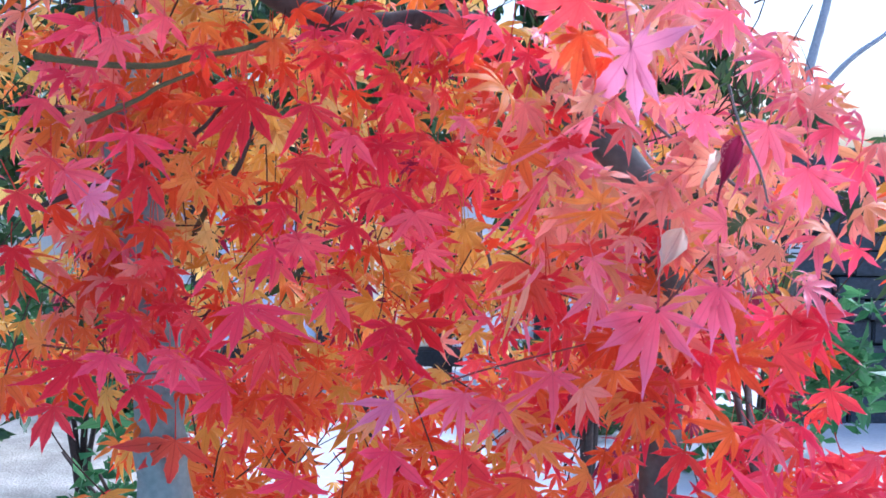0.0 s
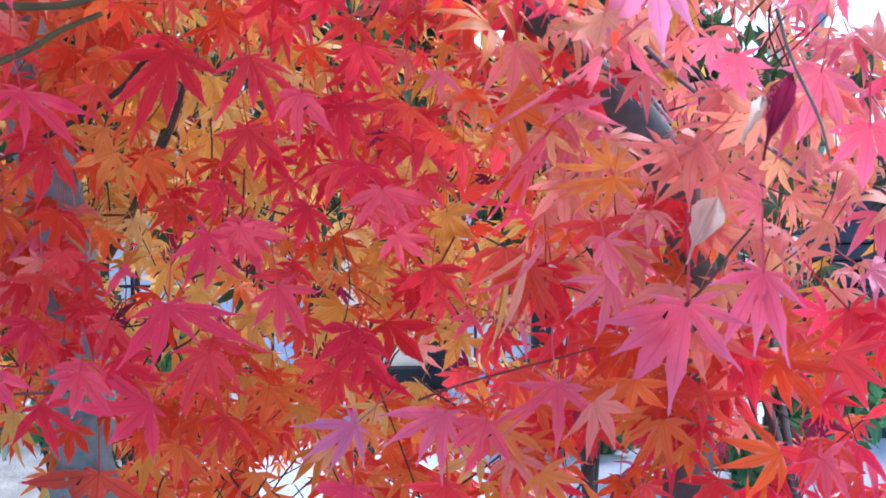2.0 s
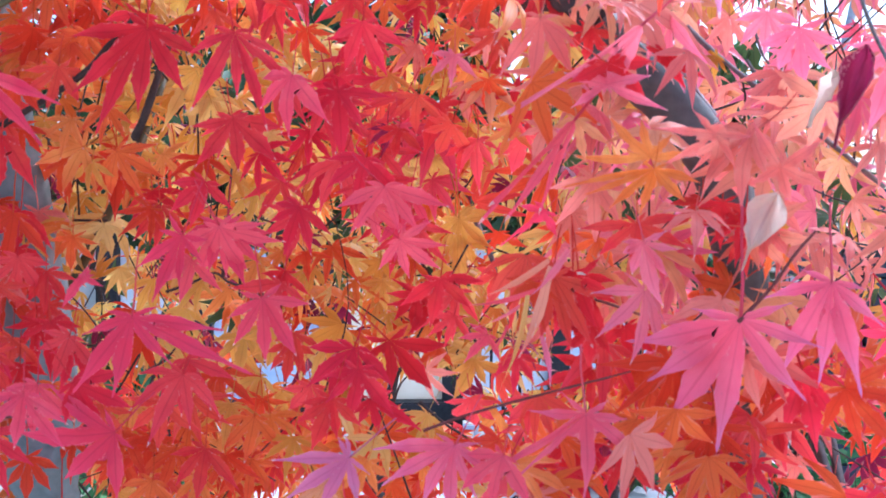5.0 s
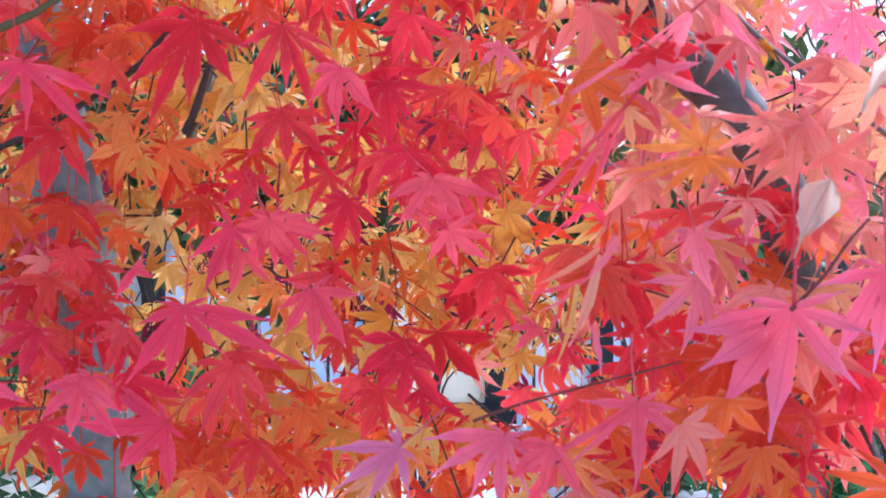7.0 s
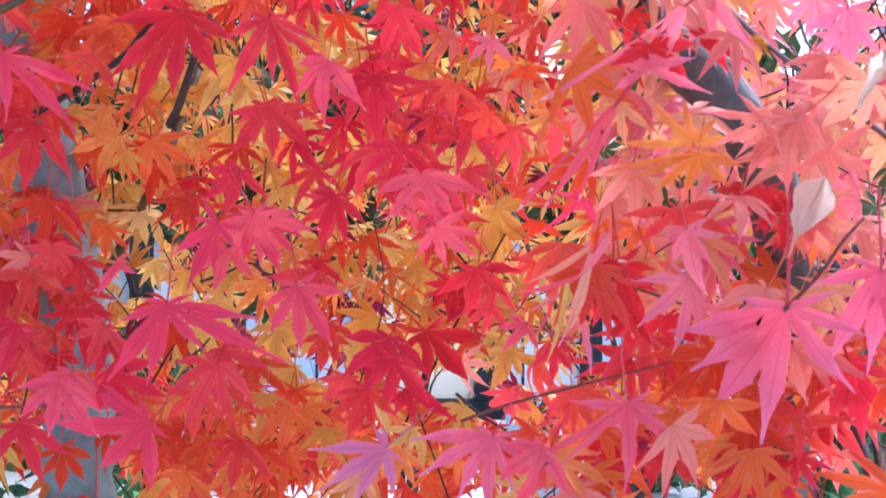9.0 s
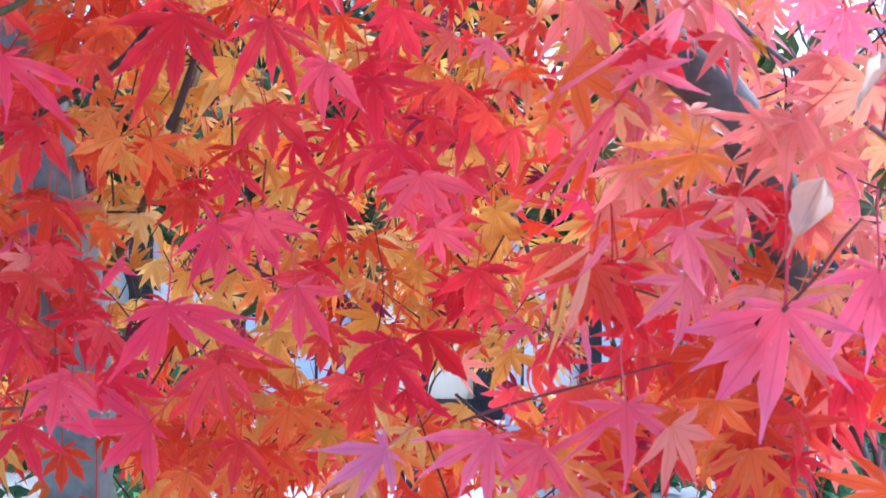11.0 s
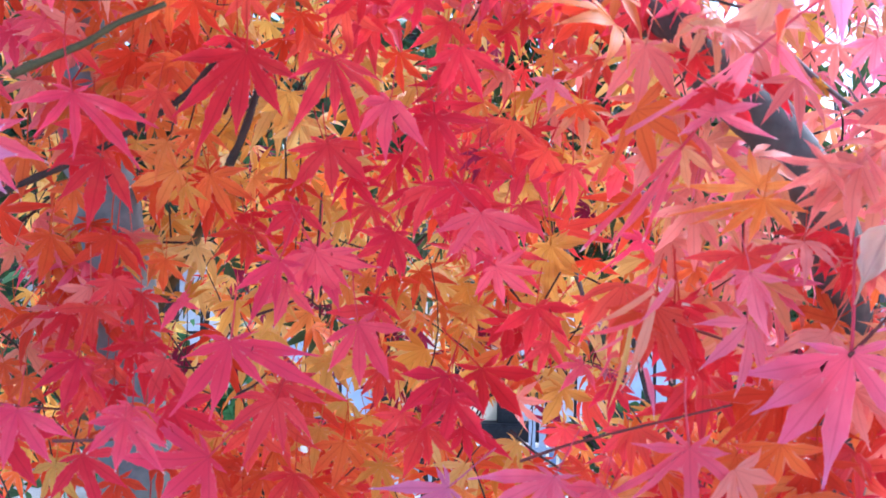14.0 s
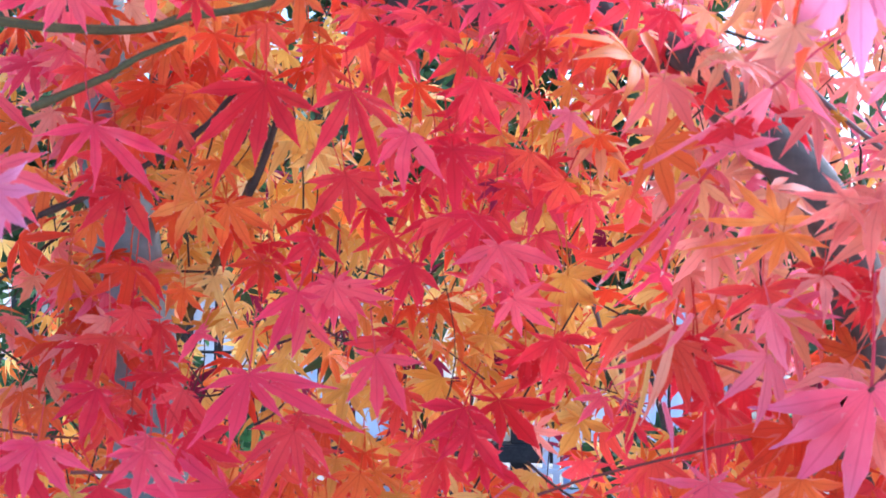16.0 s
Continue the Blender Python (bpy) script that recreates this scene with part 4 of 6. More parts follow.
lobed_leaf("scarlet", 0.1732, 0.740, 1.6698, -98, 55, 147, 0.0311, 0, 1, 26, 0.87, 162, 0.5)
lobed_leaf("scarlet", 0.1149, 0.740, 1.5284, -99, -8, 161, 0.0484, -30, 0.83, 0, 1, 27, 0.95)
lobed_leaf("flame", 0.2296, 0.780, 1.5171, -78, -60, 148, 0.0342, -83, 0.82, 0, 1, 43, 0.97, 88, 0.9)
lobed_leaf("flame", 0.2520, 0.760, 1.5457, -95, -17, 151, 0.0253, -58, 1.05, 0, 1, 52, 1.08)
lobed_leaf("scarlet", 0.2073, 0.800, 1.5451, -86, -31, 168, 0.0294, -59, 0.82, 0, 1, 43, 0.73)
lobed_leaf("flame", 0.2121, 0.760, 1.4267, -101, -6, 169, 0.0586, -95, 0.52, -46, 0.62, 0, 1, 29, 0.8, 75, 0.58)
lobed_leaf("salmon", 0.2604, 0.780, 1.4689, -100, -10, 155, 0.0745, -20, 0.87, 0, 1, 23, 0.69)
lobed_leaf("crimson", 0.2722, 0.760, 1.4631, -100, 13, 163, 0.0648, -22, 0.74, 0, 1, 23, 0.76)
lobed_leaf("salmon", 0.3007, 0.850, 1.3862, -94, -14, 138, 0.0362, -51, 0.77, 0, 1, 28, 0.9)
lobed_leaf("peach", 0.2899, 0.880, 1.3910, -86, -9, 173, 0.0280, -41, 0.97, 0, 1, 32, 0.92)
lobed_leaf("salmon", 0.3279, 0.850, 1.3656, -84, -16, 139, 0.0314, 0, 1, 26, 1.03)
lobed_leaf("crimson", 0.0915, 0.800, 1.6227, -111, -26, 173, 0.0396, -44, 0.61, 0, 1, 30, 0.91)
lobed_leaf("scarlet", 0.0521, 0.860, 1.6204, -107, -19, 169, 0.0314, -52, 0.81, 0, 1, 34, 0.71)
lobed_leaf("ochre", 0.0496, 0.900, 1.5638, -95, -3, 170, 0.0526, -16, 0.8, 0, 1, 17, 0.64)
lobed_leaf("flame", 0.0810, 0.900, 1.5536, -107, -27, 173, 0.0256, -84, 1.04, 0, 1, 38, 0.87)
lobed_leaf("yellow", 0.0349, 0.980, 1.6041, -115, -1, -173, 0.0310, -33, 0.91, 0, 1, 40, 0.83)
lobed_leaf("yellow", 0.0148, 1.000, 1.6147, -119, 0, -173, 0.0352, -34, 0.83, 0, 1, 28, 0.78)
lobed_leaf("flame", -0.0740, 0.950, 1.5364, -89, 6, -178, 0.0263, -68, 0.9, 0, 1, 50, 1.06)
lobed_leaf("scarlet", 0.0162, 0.860, 1.5092, -101, -0, -177, 0.0374, -55, 0.73, 0, 1, 39, 0.8)
lobed_leaf("crimson", 0.0435, 0.840, 1.4932, -80, -18, 177, 0.0257, -53, 0.96, 0, 1, 33, 1.01)
lobed_leaf("rose", 0.0647, 0.800, 1.4826, -65, -42, 173, 0.0245, -75, 0.85, 0, 1, 41, 0.82)
lobed_leaf("scarlet", 0.1614, 0.800, 1.4888, -83, 3, 149, 0.0308, -51, 0.99, 0, 1, 58, 0.94)
lobed_leaf("flame", 0.1857, 0.820, 1.4555, -94, -5, 173, 0.0366, -46, 1, 0, 1, 43, 0.85)
lobed_leaf("scarlet", 0.1385, 0.800, 1.4577, -59, -43, 146, 0.0304, -41, 0.92, 0, 1, 30, 1.42)
lobed_leaf("flame", 0.1415, 0.800, 1.5506, -80, -20, 173, 0.0290, -49, 0.92, 0, 1, 39, 0.78)
lobed_leaf("scarlet", 0.1582, 0.780, 1.3996, -83, -2, 137, 0.0340, -54, 1.03, 0, 1, 31, 1.04)
lobed_leaf("crimson", 0.0842, 0.800, 1.4691, -73, 2, -177, 0.0272, -35, 0.9, 0, 1, 48, 0.82)
lobed_leaf("plum", 0.2578, 0.660, 1.7655, -110, -2, 154, 0.0444, -42, 0.81, 0, 1, 38, 0.99, 83, 0.88)
lobed_leaf("plum", 0.3168, 0.700, 1.7295, -89, -36, 166, 0.0280, -61, 1.09, 0, 1, 36, 1.46, 76, 0.96)
lobed_leaf("plum", 0.3756, 0.720, 1.6706, -77, -1, 156, 0.0452, -127, 0.59, -65, 0.67, 0, 1, 55, 0.84)
lobed_leaf("blush", 0.3085, 0.700, 1.6690, -92, -14, 170, 0.0551, -77, 0.71, -40, 0.87, 0, 1, 38, 0.67)
lobed_leaf("blush", 0.3532, 0.720, 1.6315, -101, -5, 155, 0.0536, -38, 1.05, 0, 1, 38, 0.82)
lobed_leaf("rose", 0.4130, 0.750, 1.6376, -89, -11, 161, 0.0439, -41, 0.97, 0, 1, 36, 0.92)
lobed_leaf("crimson", 0.3562, 0.760, 1.4903, -74, 38, 173, 0.0669, -22, 1.23, -21, 0.45, 0, 1, 29, 1.06, 43, 0.82)
lobed_leaf("crimson", 0.4132, 0.800, 1.4113, -95, 9, 157, 0.0440, -85, 0.49, -47, 1.05, 0, 1, 62, 0.75)
lobed_leaf("crimson", 0.3456, 0.800, 1.3652, -94, 23, -179, 0.0516, -48, 1.1, 0, 1, 82, 0.64, 122, 0.8)
lobed_leaf("crimson", 0.4273, 0.800, 1.3422, -118, 11, 162, 0.0542, -55, 0.9, 0, 1, 49, 0.75)
lobed_leaf("crimson", 0.3119, 0.800, 1.3363, -74, -12, 162, 0.0463, -50, 1, 0, 1, 34, 1.13)
lobed_leaf("rose", 0.4285, 0.780, 1.5551, -107, -17, 152, 0.0381, -60, 0.8, 0, 1, 37, 0.88)
lobed_leaf("flame", 0.4233, 0.860, 1.4390, -86, 21, 168, 0.0345, -35, 1.01, 0, 1, 66, 1.15)
lobed_leaf("flame", 0.2674, 0.880, 1.3648, -73, -21, 147, 0.0405, -66, 0.94, 0, 1, 37, 1.02)
lobed_leaf("flame", 0.2012, 0.880, 1.3279, -86, -9, -178, 0.0367, -48, 1.07, 0, 1, 45, 0.83)
lobed_leaf("scarlet", 0.2657, 0.800, 1.3478, -66, -15, 154, 0.0483, -60, 0.89, 0, 1, 29, 0.92)
lobed_leaf("crimson", -0.3316, 0.780, 1.4399, -101, 2, -150, 0.0463, -28, 1.54, 0, 1, 34, 1.23, 65, 1.36, 89, 0.79)
lobed_leaf("crimson", -0.3564, 0.800, 1.3920, -69, -11, 178, 0.0473, -45, 0.83, 0, 1, 23, 0.98)
lobed_leaf("crimson", -0.2729, 0.780, 1.4183, -77, 18, -159, 0.0463, -35, 0.84, 0, 1, 53, 0.81)
lobed_leaf("rose", -0.1868, 0.780, 1.4186, -96, -47, -165, 0.0512, -47, 0.99, 0, 1, 36, 1.35)
lobed_leaf("scarlet", -0.2577, 0.900, 1.3348, -79, -6, -173, 0.0534, -59, 0.97, 0, 1, 44, 0.99, 77, 1.42)
lobed_leaf("rose", -0.1183, 0.740, 1.3382, -92, -14, -167, 0.0414, -69, 1.12, 0, 1, 48, 1.14)
lobed_leaf("rose", -0.0288, 0.700, 1.3723, -82, -3, 161, 0.0507, -53, 0.99, 0, 1, 40, 0.88)
lobed_leaf("crimson", 0.0417, 0.760, 1.3575, -95, -5, 177, 0.0516, -46, 1, 0, 1, 38, 0.92)
lobed_leaf("rose", 0.0717, 0.740, 1.4002, -94, -28, 178, 0.0440, -73, 1.04, 0, 1, 39, 0.65)
lobed_leaf("flame", -0.1311, 0.950, 1.8005, -96, 13, 164, 0.0375, -46, 0.98, 0, 1, 50, 0.9)
lobed_leaf("flame", -0.1616, 0.950, 1.7665, -81, -2, -163, 0.0408, -61, 0.7, 0, 1, 46, 0.84)
lobed_leaf("rose", -0.3814, 0.850, 1.6929, -91, -10, -150, 0.0344, -57, 1.42, 0, 1, 25, 1.41, 63, 0.91)
lobed_leaf("rose", -0.3284, 0.820, 1.7655, -105, -35, -146, 0.0351, -83, 1.08, 0, 1, 22, 1.58)
lobed_leaf("crimson", -0.3890, 0.800, 1.6007, -92, 19, -165, 0.0462, -36, 0.81, 0, 1, 37, 0.74)
lobed_leaf("scarlet", -0.4219, 0.900, 1.5094, -85, -11, -149, 0.0359, -53, 1.17, 0, 1, 35, 0.91)
lobed_leaf("flame", 0.0492, 0.860, 1.7493, -117, -3, -176, 0.0326, -90, 0.78, -45, 1.06, 0, 1, 44, 0.99)
lobed_leaf("salmon", 0.0760, 0.840, 1.7353, -104, -23, 176, 0.0306, -48, 0.95, 0, 1, 51, 0.69)
lobed_leaf("scarlet", 0.0115, 0.860, 1.7634, -114, -7, -180, 0.0277, -62, 1.04, 0, 1, 47, 0.92)
lobed_leaf("crimson", -0.0518, 0.820, 1.7397, -101, 2, -156, 0.0296, -60, 0.98, 0, 1, 44, 0.97)
lobed_leaf("flame", -0.0079, 0.900, 1.7348, -112, -13, 168, 0.0296, -43, 0.96, 0, 1, 43, 0.78)
lobed_leaf("orange", 0.0475, 0.880, 1.7084, -127, -23, 165, 0.0396, -56, 0.7, 0, 1, 37, 0.76)
lobed_leaf("flame", 0.0717, 0.900, 1.6725, -93, -9, 166, 0.0264, -48, 1.06, 0, 1, 48, 0.89)
lobed_leaf("scarlet", 0.0164, 0.840, 1.6529, -97, -13, 161, 0.0313, -52, 0.94, 0, 1, 40, 0.96)
lobed_leaf("scarlet", 0.0411, 0.840, 1.6329, -124, -22, -174, 0.0392, -45, 0.94, 0, 1, 39, 0.7)
lobed_leaf("crimson", 0.0606, 0.850, 1.6216, -68, -2, 164, 0.0359, -32, 0.65, 0, 1, 27, 0.72)
lobed_leaf("scarlet", 0.0026, 0.840, 1.6282, -95, -13, 177, 0.0252, -59, 1.03, 0, 1, 42, 0.87)
lobed_leaf("crimson", -0.0154, 0.820, 1.5908, -105, -17, -168, 0.0347, -102, 1.06, -56, 0.9, 0, 1, 48, 0.87)
lobed_leaf("rose", 0.1043, 0.800, 1.5692, -100, -45, 180, 0.0315, -68, 0.66, 0, 1, 7, 1.36, 55, 0.62)
lobed_leaf("scarlet", 0.0319, 0.800, 1.5215, -82, -12, 175, 0.0355, -103, 0.87, -63, 0.84, 0, 1, 43, 0.98)
lobed_leaf("crimson", -0.0251, 0.800, 1.4586, -86, -6, -168, 0.0383, -74, 0.56, -46, 1.13, 0, 1, 40, 0.85)
lobed_leaf("scarlet", 0.0728, 0.820, 1.5249, -91, -21, 173, 0.0214, -58, 0.92, 0, 1, 41, 1.03)
lobed_leaf("flame", 0.1200, 0.840, 1.5124, -81, -8, 179, 0.0326, -48, 1.12, 0, 1, 43, 0.8)
lobed_leaf("scarlet", 0.1021, 0.740, 1.5268, -91, -13, 175, 0.0443, -44, 1.25, -27, 1.2, 0, 1, 31, 0.57)
lobed_leaf("flame", 0.0685, 0.820, 1.7284, -104, -18, 164, 0.0416, -50, 0.87, 0, 1, 37, 0.96)
lobed_leaf("crimson", 0.0999, 0.800, 1.7272, -102, -9, -174, 0.0393, -46, 1.04, 0, 1, 41, 0.89)
lobed_leaf("rose", 0.1273, 0.780, 1.7312, -101, -14, 179, 0.0392, -46, 0.97, 0, 1, 41, 0.74)
lobed_leaf("scarlet", 0.0513, 0.820, 1.7558, -97, -19, 171, 0.0350, -61, 0.96, 0, 1, 41, 0.93)
lobed_leaf("crimson", 0.0073, 0.840, 1.7628, -88, -14, -172, 0.0350, -57, 0.97, 0, 1, 38, 0.94)
lobed_leaf("crimson", -0.0605, 0.840, 1.7505, -109, -14, -161, 0.0361, -63, 0.93, 0, 1, 38, 0.96)
lobed_leaf("scarlet", -0.0320, 0.840, 1.7229, -95, -10, 174, 0.0343, -55, 0.93, 0, 1, 46, 1.02)
lobed_leaf("scarlet", -0.1054, 0.840, 1.7329, -101, -3, 166, 0.0368, -52, 0.92, 0, 1, 48, 0.98)
lobed_leaf("flame", -0.3044, 0.900, 1.5762, -104, -3, -160, 0.0403, -38, 0.81, 0, 1, 31, 0.73)
lobed_leaf("salmon", -0.2743, 0.900, 1.5677, -94, 2, -156, 0.0370, -40, 0.78, 0, 1, 36, 0.78)
lobed_leaf("flame", -0.3218, 0.900, 1.5415, -95, -4, -161, 0.0350, -33, 0.94, 0, 1, 31, 0.83)
lobed_leaf("flame", -0.2428, 0.880, 1.5485, -101, -10, -174, 0.0308, -42, 0.83, 0, 1, 35, 0.79)
lobed_leaf("flame", -0.3105, 0.880, 1.4676, -97, -1, -131, 0.0303, -41, 1.02, 0, 1, 39, 0.86)
lobed_leaf("scarlet", -0.2930, 0.860, 1.4488, -74, -9, -122, 0.0335, -50, 0.94, 0, 1, 37, 0.96)
lobed_leaf("crimson", -0.2203, 0.800, 1.4717, -87, -14, -167, 0.0314, -43, 0.85, 0, 1, 31, 0.67)
lobed_leaf("scarlet", -0.2658, 0.840, 1.5201, -117, -10, -162, 0.0359, -38, 0.8, 0, 1, 27, 0.82)
lobed_leaf("flame", -0.2768, 0.880, 1.3826, -88, -3, -155, 0.0381, -31, 0.93, 0, 1, 27, 0.74)
lobed_leaf("salmon", -0.3114, 0.920, 1.5392, -112, 0, -147, 0.0242, -40, 0.93, 0, 1, 34, 0.83)
lobed_leaf("scarlet", -0.2166, 0.860, 1.4242, -95, 1, -158, 0.0382, -31, 0.95, 0, 1, 34, 0.76)
lobed_leaf("flame", 0.1972, 0.780, 1.4698, -96, -6, 165, 0.0351, -39, 0.96, 0, 1, 30, 0.9)
lobed_leaf("orange", 0.2568, 0.800, 1.4524, -97, -8, 164, 0.0386, -40, 0.83, 0, 1, 31, 0.83)
lobed_leaf("flame", 0.1733, 0.800, 1.4579, -83, -5, 155, 0.0311, -41, 0.88, 0, 1, 30, 0.95)
lobed_leaf("scarlet", 0.2669, 0.800, 1.4252, -86, 10, 167, 0.0329, -32, 0.83, 0, 1, 38, 0.82)
lobed_leaf("orange", 0.1982, 0.820, 1.3978, -79, -10, 152, 0.0344, -39, 0.8, 0, 1, 26, 0.83)
lobed_leaf("flame", 0.2422, 0.800, 1.3765, -78, -3, 162, 0.0305, -41, 0.9, 0, 1, 36, 0.86)
lobed_leaf("flame", 0.2237, 0.800, 1.4658, -123, 8, 165, 0.0411, -26, 0.88, 0, 1, 37, 0.71)
lobed_leaf("orange", 0.1893, 0.820, 1.4874, -113, -6, 161, 0.0319, -47, 0.8, 0, 1, 30, 0.9)
lobed_leaf("flame", 0.2248, 0.820, 1.5113, -86, -2, 142, 0.0298, -47, 0.9, 0, 1, 42, 0.97)
lobed_leaf("scarlet", 0.2580, 0.800, 1.5202, -81, -6, 160, 0.0313, -47, 0.81, 0, 1, 37, 0.86)
lobed_leaf("salmon", 0.2380, 0.800, 1.5665, -121, -10, 152, 0.0324, -44, 0.73, 0, 1, 34, 0.8)
lobed_leaf("scarlet", 0.2093, 0.780, 1.5773, -86, -7, 176, 0.0304, -49, 0.82, 0, 1, 37, 0.96)
lobed_leaf("scarlet", 0.1312, 0.760, 1.4919, -94, -6, 175, 0.0299, -42, 0.84, 0, 1, 38, 0.87)
lobed_leaf("flame", 0.1202, 0.840, 1.5585, -97, -6, -174, 0.0288, -46, 0.83, 0, 1, 38, 0.79)
lobed_leaf("crimson", 0.0960, 0.800, 1.4382, -75, -4, 160, 0.0272, -53, 0.91, 0, 1, 41, 0.96)
lobed_leaf("crimson", 0.0548, 0.820, 1.4351, -118, -3, 170, 0.0347, -39, 0.84, 0, 1, 32, 0.89)
lobed_leaf("ochre", 0.1136, 0.840, 1.6625, -112, -43, -179, 0.0290, -66, 0.76, 0, 1, 46, 0.83)
lobed_leaf("apricot", 0.1143, 0.720, 1.6256, -96, 7, 154, 0.0280, -43, 0.96, 0, 1, 41, 0.9)
lobed_leaf("salmon", 0.0970, 0.740, 1.6231, -97, -21, 179, 0.0271, -56, 0.95, 0, 1, 46, 0.7)
lobed_leaf("orange", 0.0803, 0.800, 1.6268, -95, -17, -176, 0.0244, -60, 0.96, 0, 1, 41, 0.92)
lobed_leaf("yellow", 0.0323, 0.950, 1.6129, -128, -9, 178, 0.0294, -41, 0.89, 0, 1, 38, 0.76)
lobed_leaf("yellow", 0.0048, 0.950, 1.6055, -135, 4, -179, 0.0289, -35, 0.84, 0, 1, 31, 0.62)
lobed_leaf("salmon", 0.2042, 0.720, 1.6132, -119, 4, -177, 0.0275, -47, 0.9, 0, 1, 54, 0.88)
lobed_leaf("apricot", 0.1381, 0.740, 1.7311, -113, 14, 153, 0.0228, -35, 1.34, 0, 1, 63, 0.88)
lobed_leaf("salmon", 0.1809, 0.740, 1.7209, -94, -18, 156, 0.0220, -55, 1.05, 0, 1, 43, 0.9)
lobed_leaf("peach", 0.1243, 0.760, 1.7389, -131, -22, 167, 0.0264, -55, 0.92, 0, 1, 37, 0.89)
lobed_leaf("salmon", 0.1664, 0.780, 1.7060, -112, -9, -168, 0.0236, -56, 1.13, 0, 1, 46, 0.91)
lobed_leaf("blush", 0.0409, 0.800, 1.6766, -90, -9, 162, 0.0235, -51, 1.02, 0, 1, 47, 1.01)
lobed_leaf("salmon", 0.0712, 0.900, 1.7031, -113, -11, 171, 0.0253, -48, 0.99, 0, 1, 38, 0.94)
lobed_leaf("orange", 0.0875, 0.920, 1.6571, -110, -9, 171, 0.0282, -46, 0.91, 0, 1, 38, 0.86)
lobed_leaf("ochre", -0.0123, 0.950, 1.5292, -114, -9, 178, 0.0317, -40, 0.84, 0, 1, 32, 0.79)
lobed_leaf("ochre", 0.0564, 0.950, 1.5488, -92, -8, 165, 0.0327, -27, 0.89, 0, 1, 24, 0.67)
lobed_leaf("flame", 0.0139, 0.920, 1.5310, -93, -9, 173, 0.0273, -48, 0.93, 0, 1, 35, 0.93)
lobed_leaf("crimson", 0.0139, 0.840, 1.5592, -84, 2, 164, 0.0285, -38, 1.28, 0, 1, 46, 0.81)
lobed_leaf("rose", -0.0154, 0.800, 1.5710, -94, 9, 166, 0.0274, -43, 1.1, 0, 1, 51, 0.97)
lobed_leaf("scarlet", -0.0791, 0.840, 1.5249, -94, -7, -179, 0.0291, -47, 0.9, 0, 1, 33, 0.85)
lobed_leaf("flame", -0.3389, 0.900, 1.5606, -98, -6, -152, 0.0292, -45, 0.98, 0, 1, 32, 0.78)
lobed_leaf("salmon", -0.2965, 0.920, 1.5792, -99, -14, -175, 0.0283, -53, 1.01, 0, 1, 38, 0.81)
lobed_leaf("salmon", -0.3825, 0.900, 1.5246, -90, -3, 177, 0.0309, -44, 0.92, 0, 1, 38, 0.77)
lobed_leaf("flame", -0.3249, 0.900, 1.5257, -90, -7, -155, 0.0309, -41, 0.87, 0, 1, 37, 0.77)
lobed_leaf("flame", -0.3471, 0.880, 1.4575, -74, -1, -167, 0.0299, -36, 0.89, 0, 1, 34, 0.78)
lobed_leaf("rose", -0.1391, 0.800, 1.5338, -84, -13, -172, 0.0318, -53, 0.95, 0, 1, 42, 0.87)
lobed_leaf("flame", -0.2657, 0.860, 1.7015, -121, -1, -152, 0.0434, -46, 0.96, 0, 1, 41, 0.81)
lobed_leaf("flame", -0.2267, 0.860, 1.6977, -104, -16, -162, 0.0363, -49, 0.75, 0, 1, 34, 0.81)
lobed_leaf("scarlet", -0.2905, 0.860, 1.6398, -80, -6, -162, 0.0358, -35, 0.85, 0, 1, 32, 0.84)
lobed_leaf("flame", -0.2806, 0.880, 1.6327, -98, -5, -171, 0.0339, -39, 0.82, 0, 1, 33, 0.8)
lobed_leaf("rose", -0.3046, 0.800, 1.7581, -106, -8, -168, 0.0415, -47, 0.89, 0, 1, 38, 0.89)
lobed_leaf("scarlet", -0.3017, 0.820, 1.7060, -89, -8, -173, 0.0389, -50, 0.93, 0, 1, 36, 0.89)
lobed_leaf("scarlet", -0.2803, 0.820, 1.6458, -122, -12, -168, 0.0507, -46, 0.83, 0, 1, 31, 0.82)
lobed_leaf("flame", -0.3348, 0.840, 1.6287, -88, -8, -171, 0.0398, -46, 0.89, 0, 1, 39, 0.84)
lobed_leaf("crimson", -0.3565, 0.800, 1.6336, -90, -7, -174, 0.0438, -46, 0.86, 0, 1, 43, 0.78)
lobed_leaf("scarlet", -0.2683, 0.840, 1.5674, -82, -10, -159, 0.0373, -54, 0.96, 0, 1, 39, 0.91)
lobed_leaf("flame", -0.2377, 0.860, 1.6928, -84, -8, -174, 0.0407, -50, 0.93, 0, 1, 36, 0.89)
lobed_leaf("scarlet", -0.1839, 0.840, 1.7093, -99, -9, 177, 0.0430, -48, 0.92, 0, 1, 39, 0.91)
lobed_leaf("flame", -0.2375, 0.860, 1.7439, -101, -5, -172, 0.0344, -47, 0.97, 0, 1, 42, 0.89)
lobed_leaf("rose", -0.2484, 0.800, 1.7698, -102, -10, -174, 0.0383, -48, 0.97, 0, 1, 41, 0.92)
lobed_leaf("scarlet", -0.4079, 0.840, 1.5434, -77, -7, -153, 0.0343, -45, 0.97, 0, 1, 34, 0.87)
lobed_leaf("flame", -0.3235, 0.860, 1.5658, -96, -7, -151, 0.0411, -45, 0.93, 0, 1, 37, 0.77)
lobed_leaf("scarlet", -0.3023, 0.840, 1.5102, -73, -10, -161, 0.0407, -49, 0.93, 0, 1, 35, 0.79)
lobed_leaf("scarlet", -0.2744, 0.840, 1.4761, -80, -9, -172, 0.0344, -50, 0.99, 0, 1, 39, 0.97)
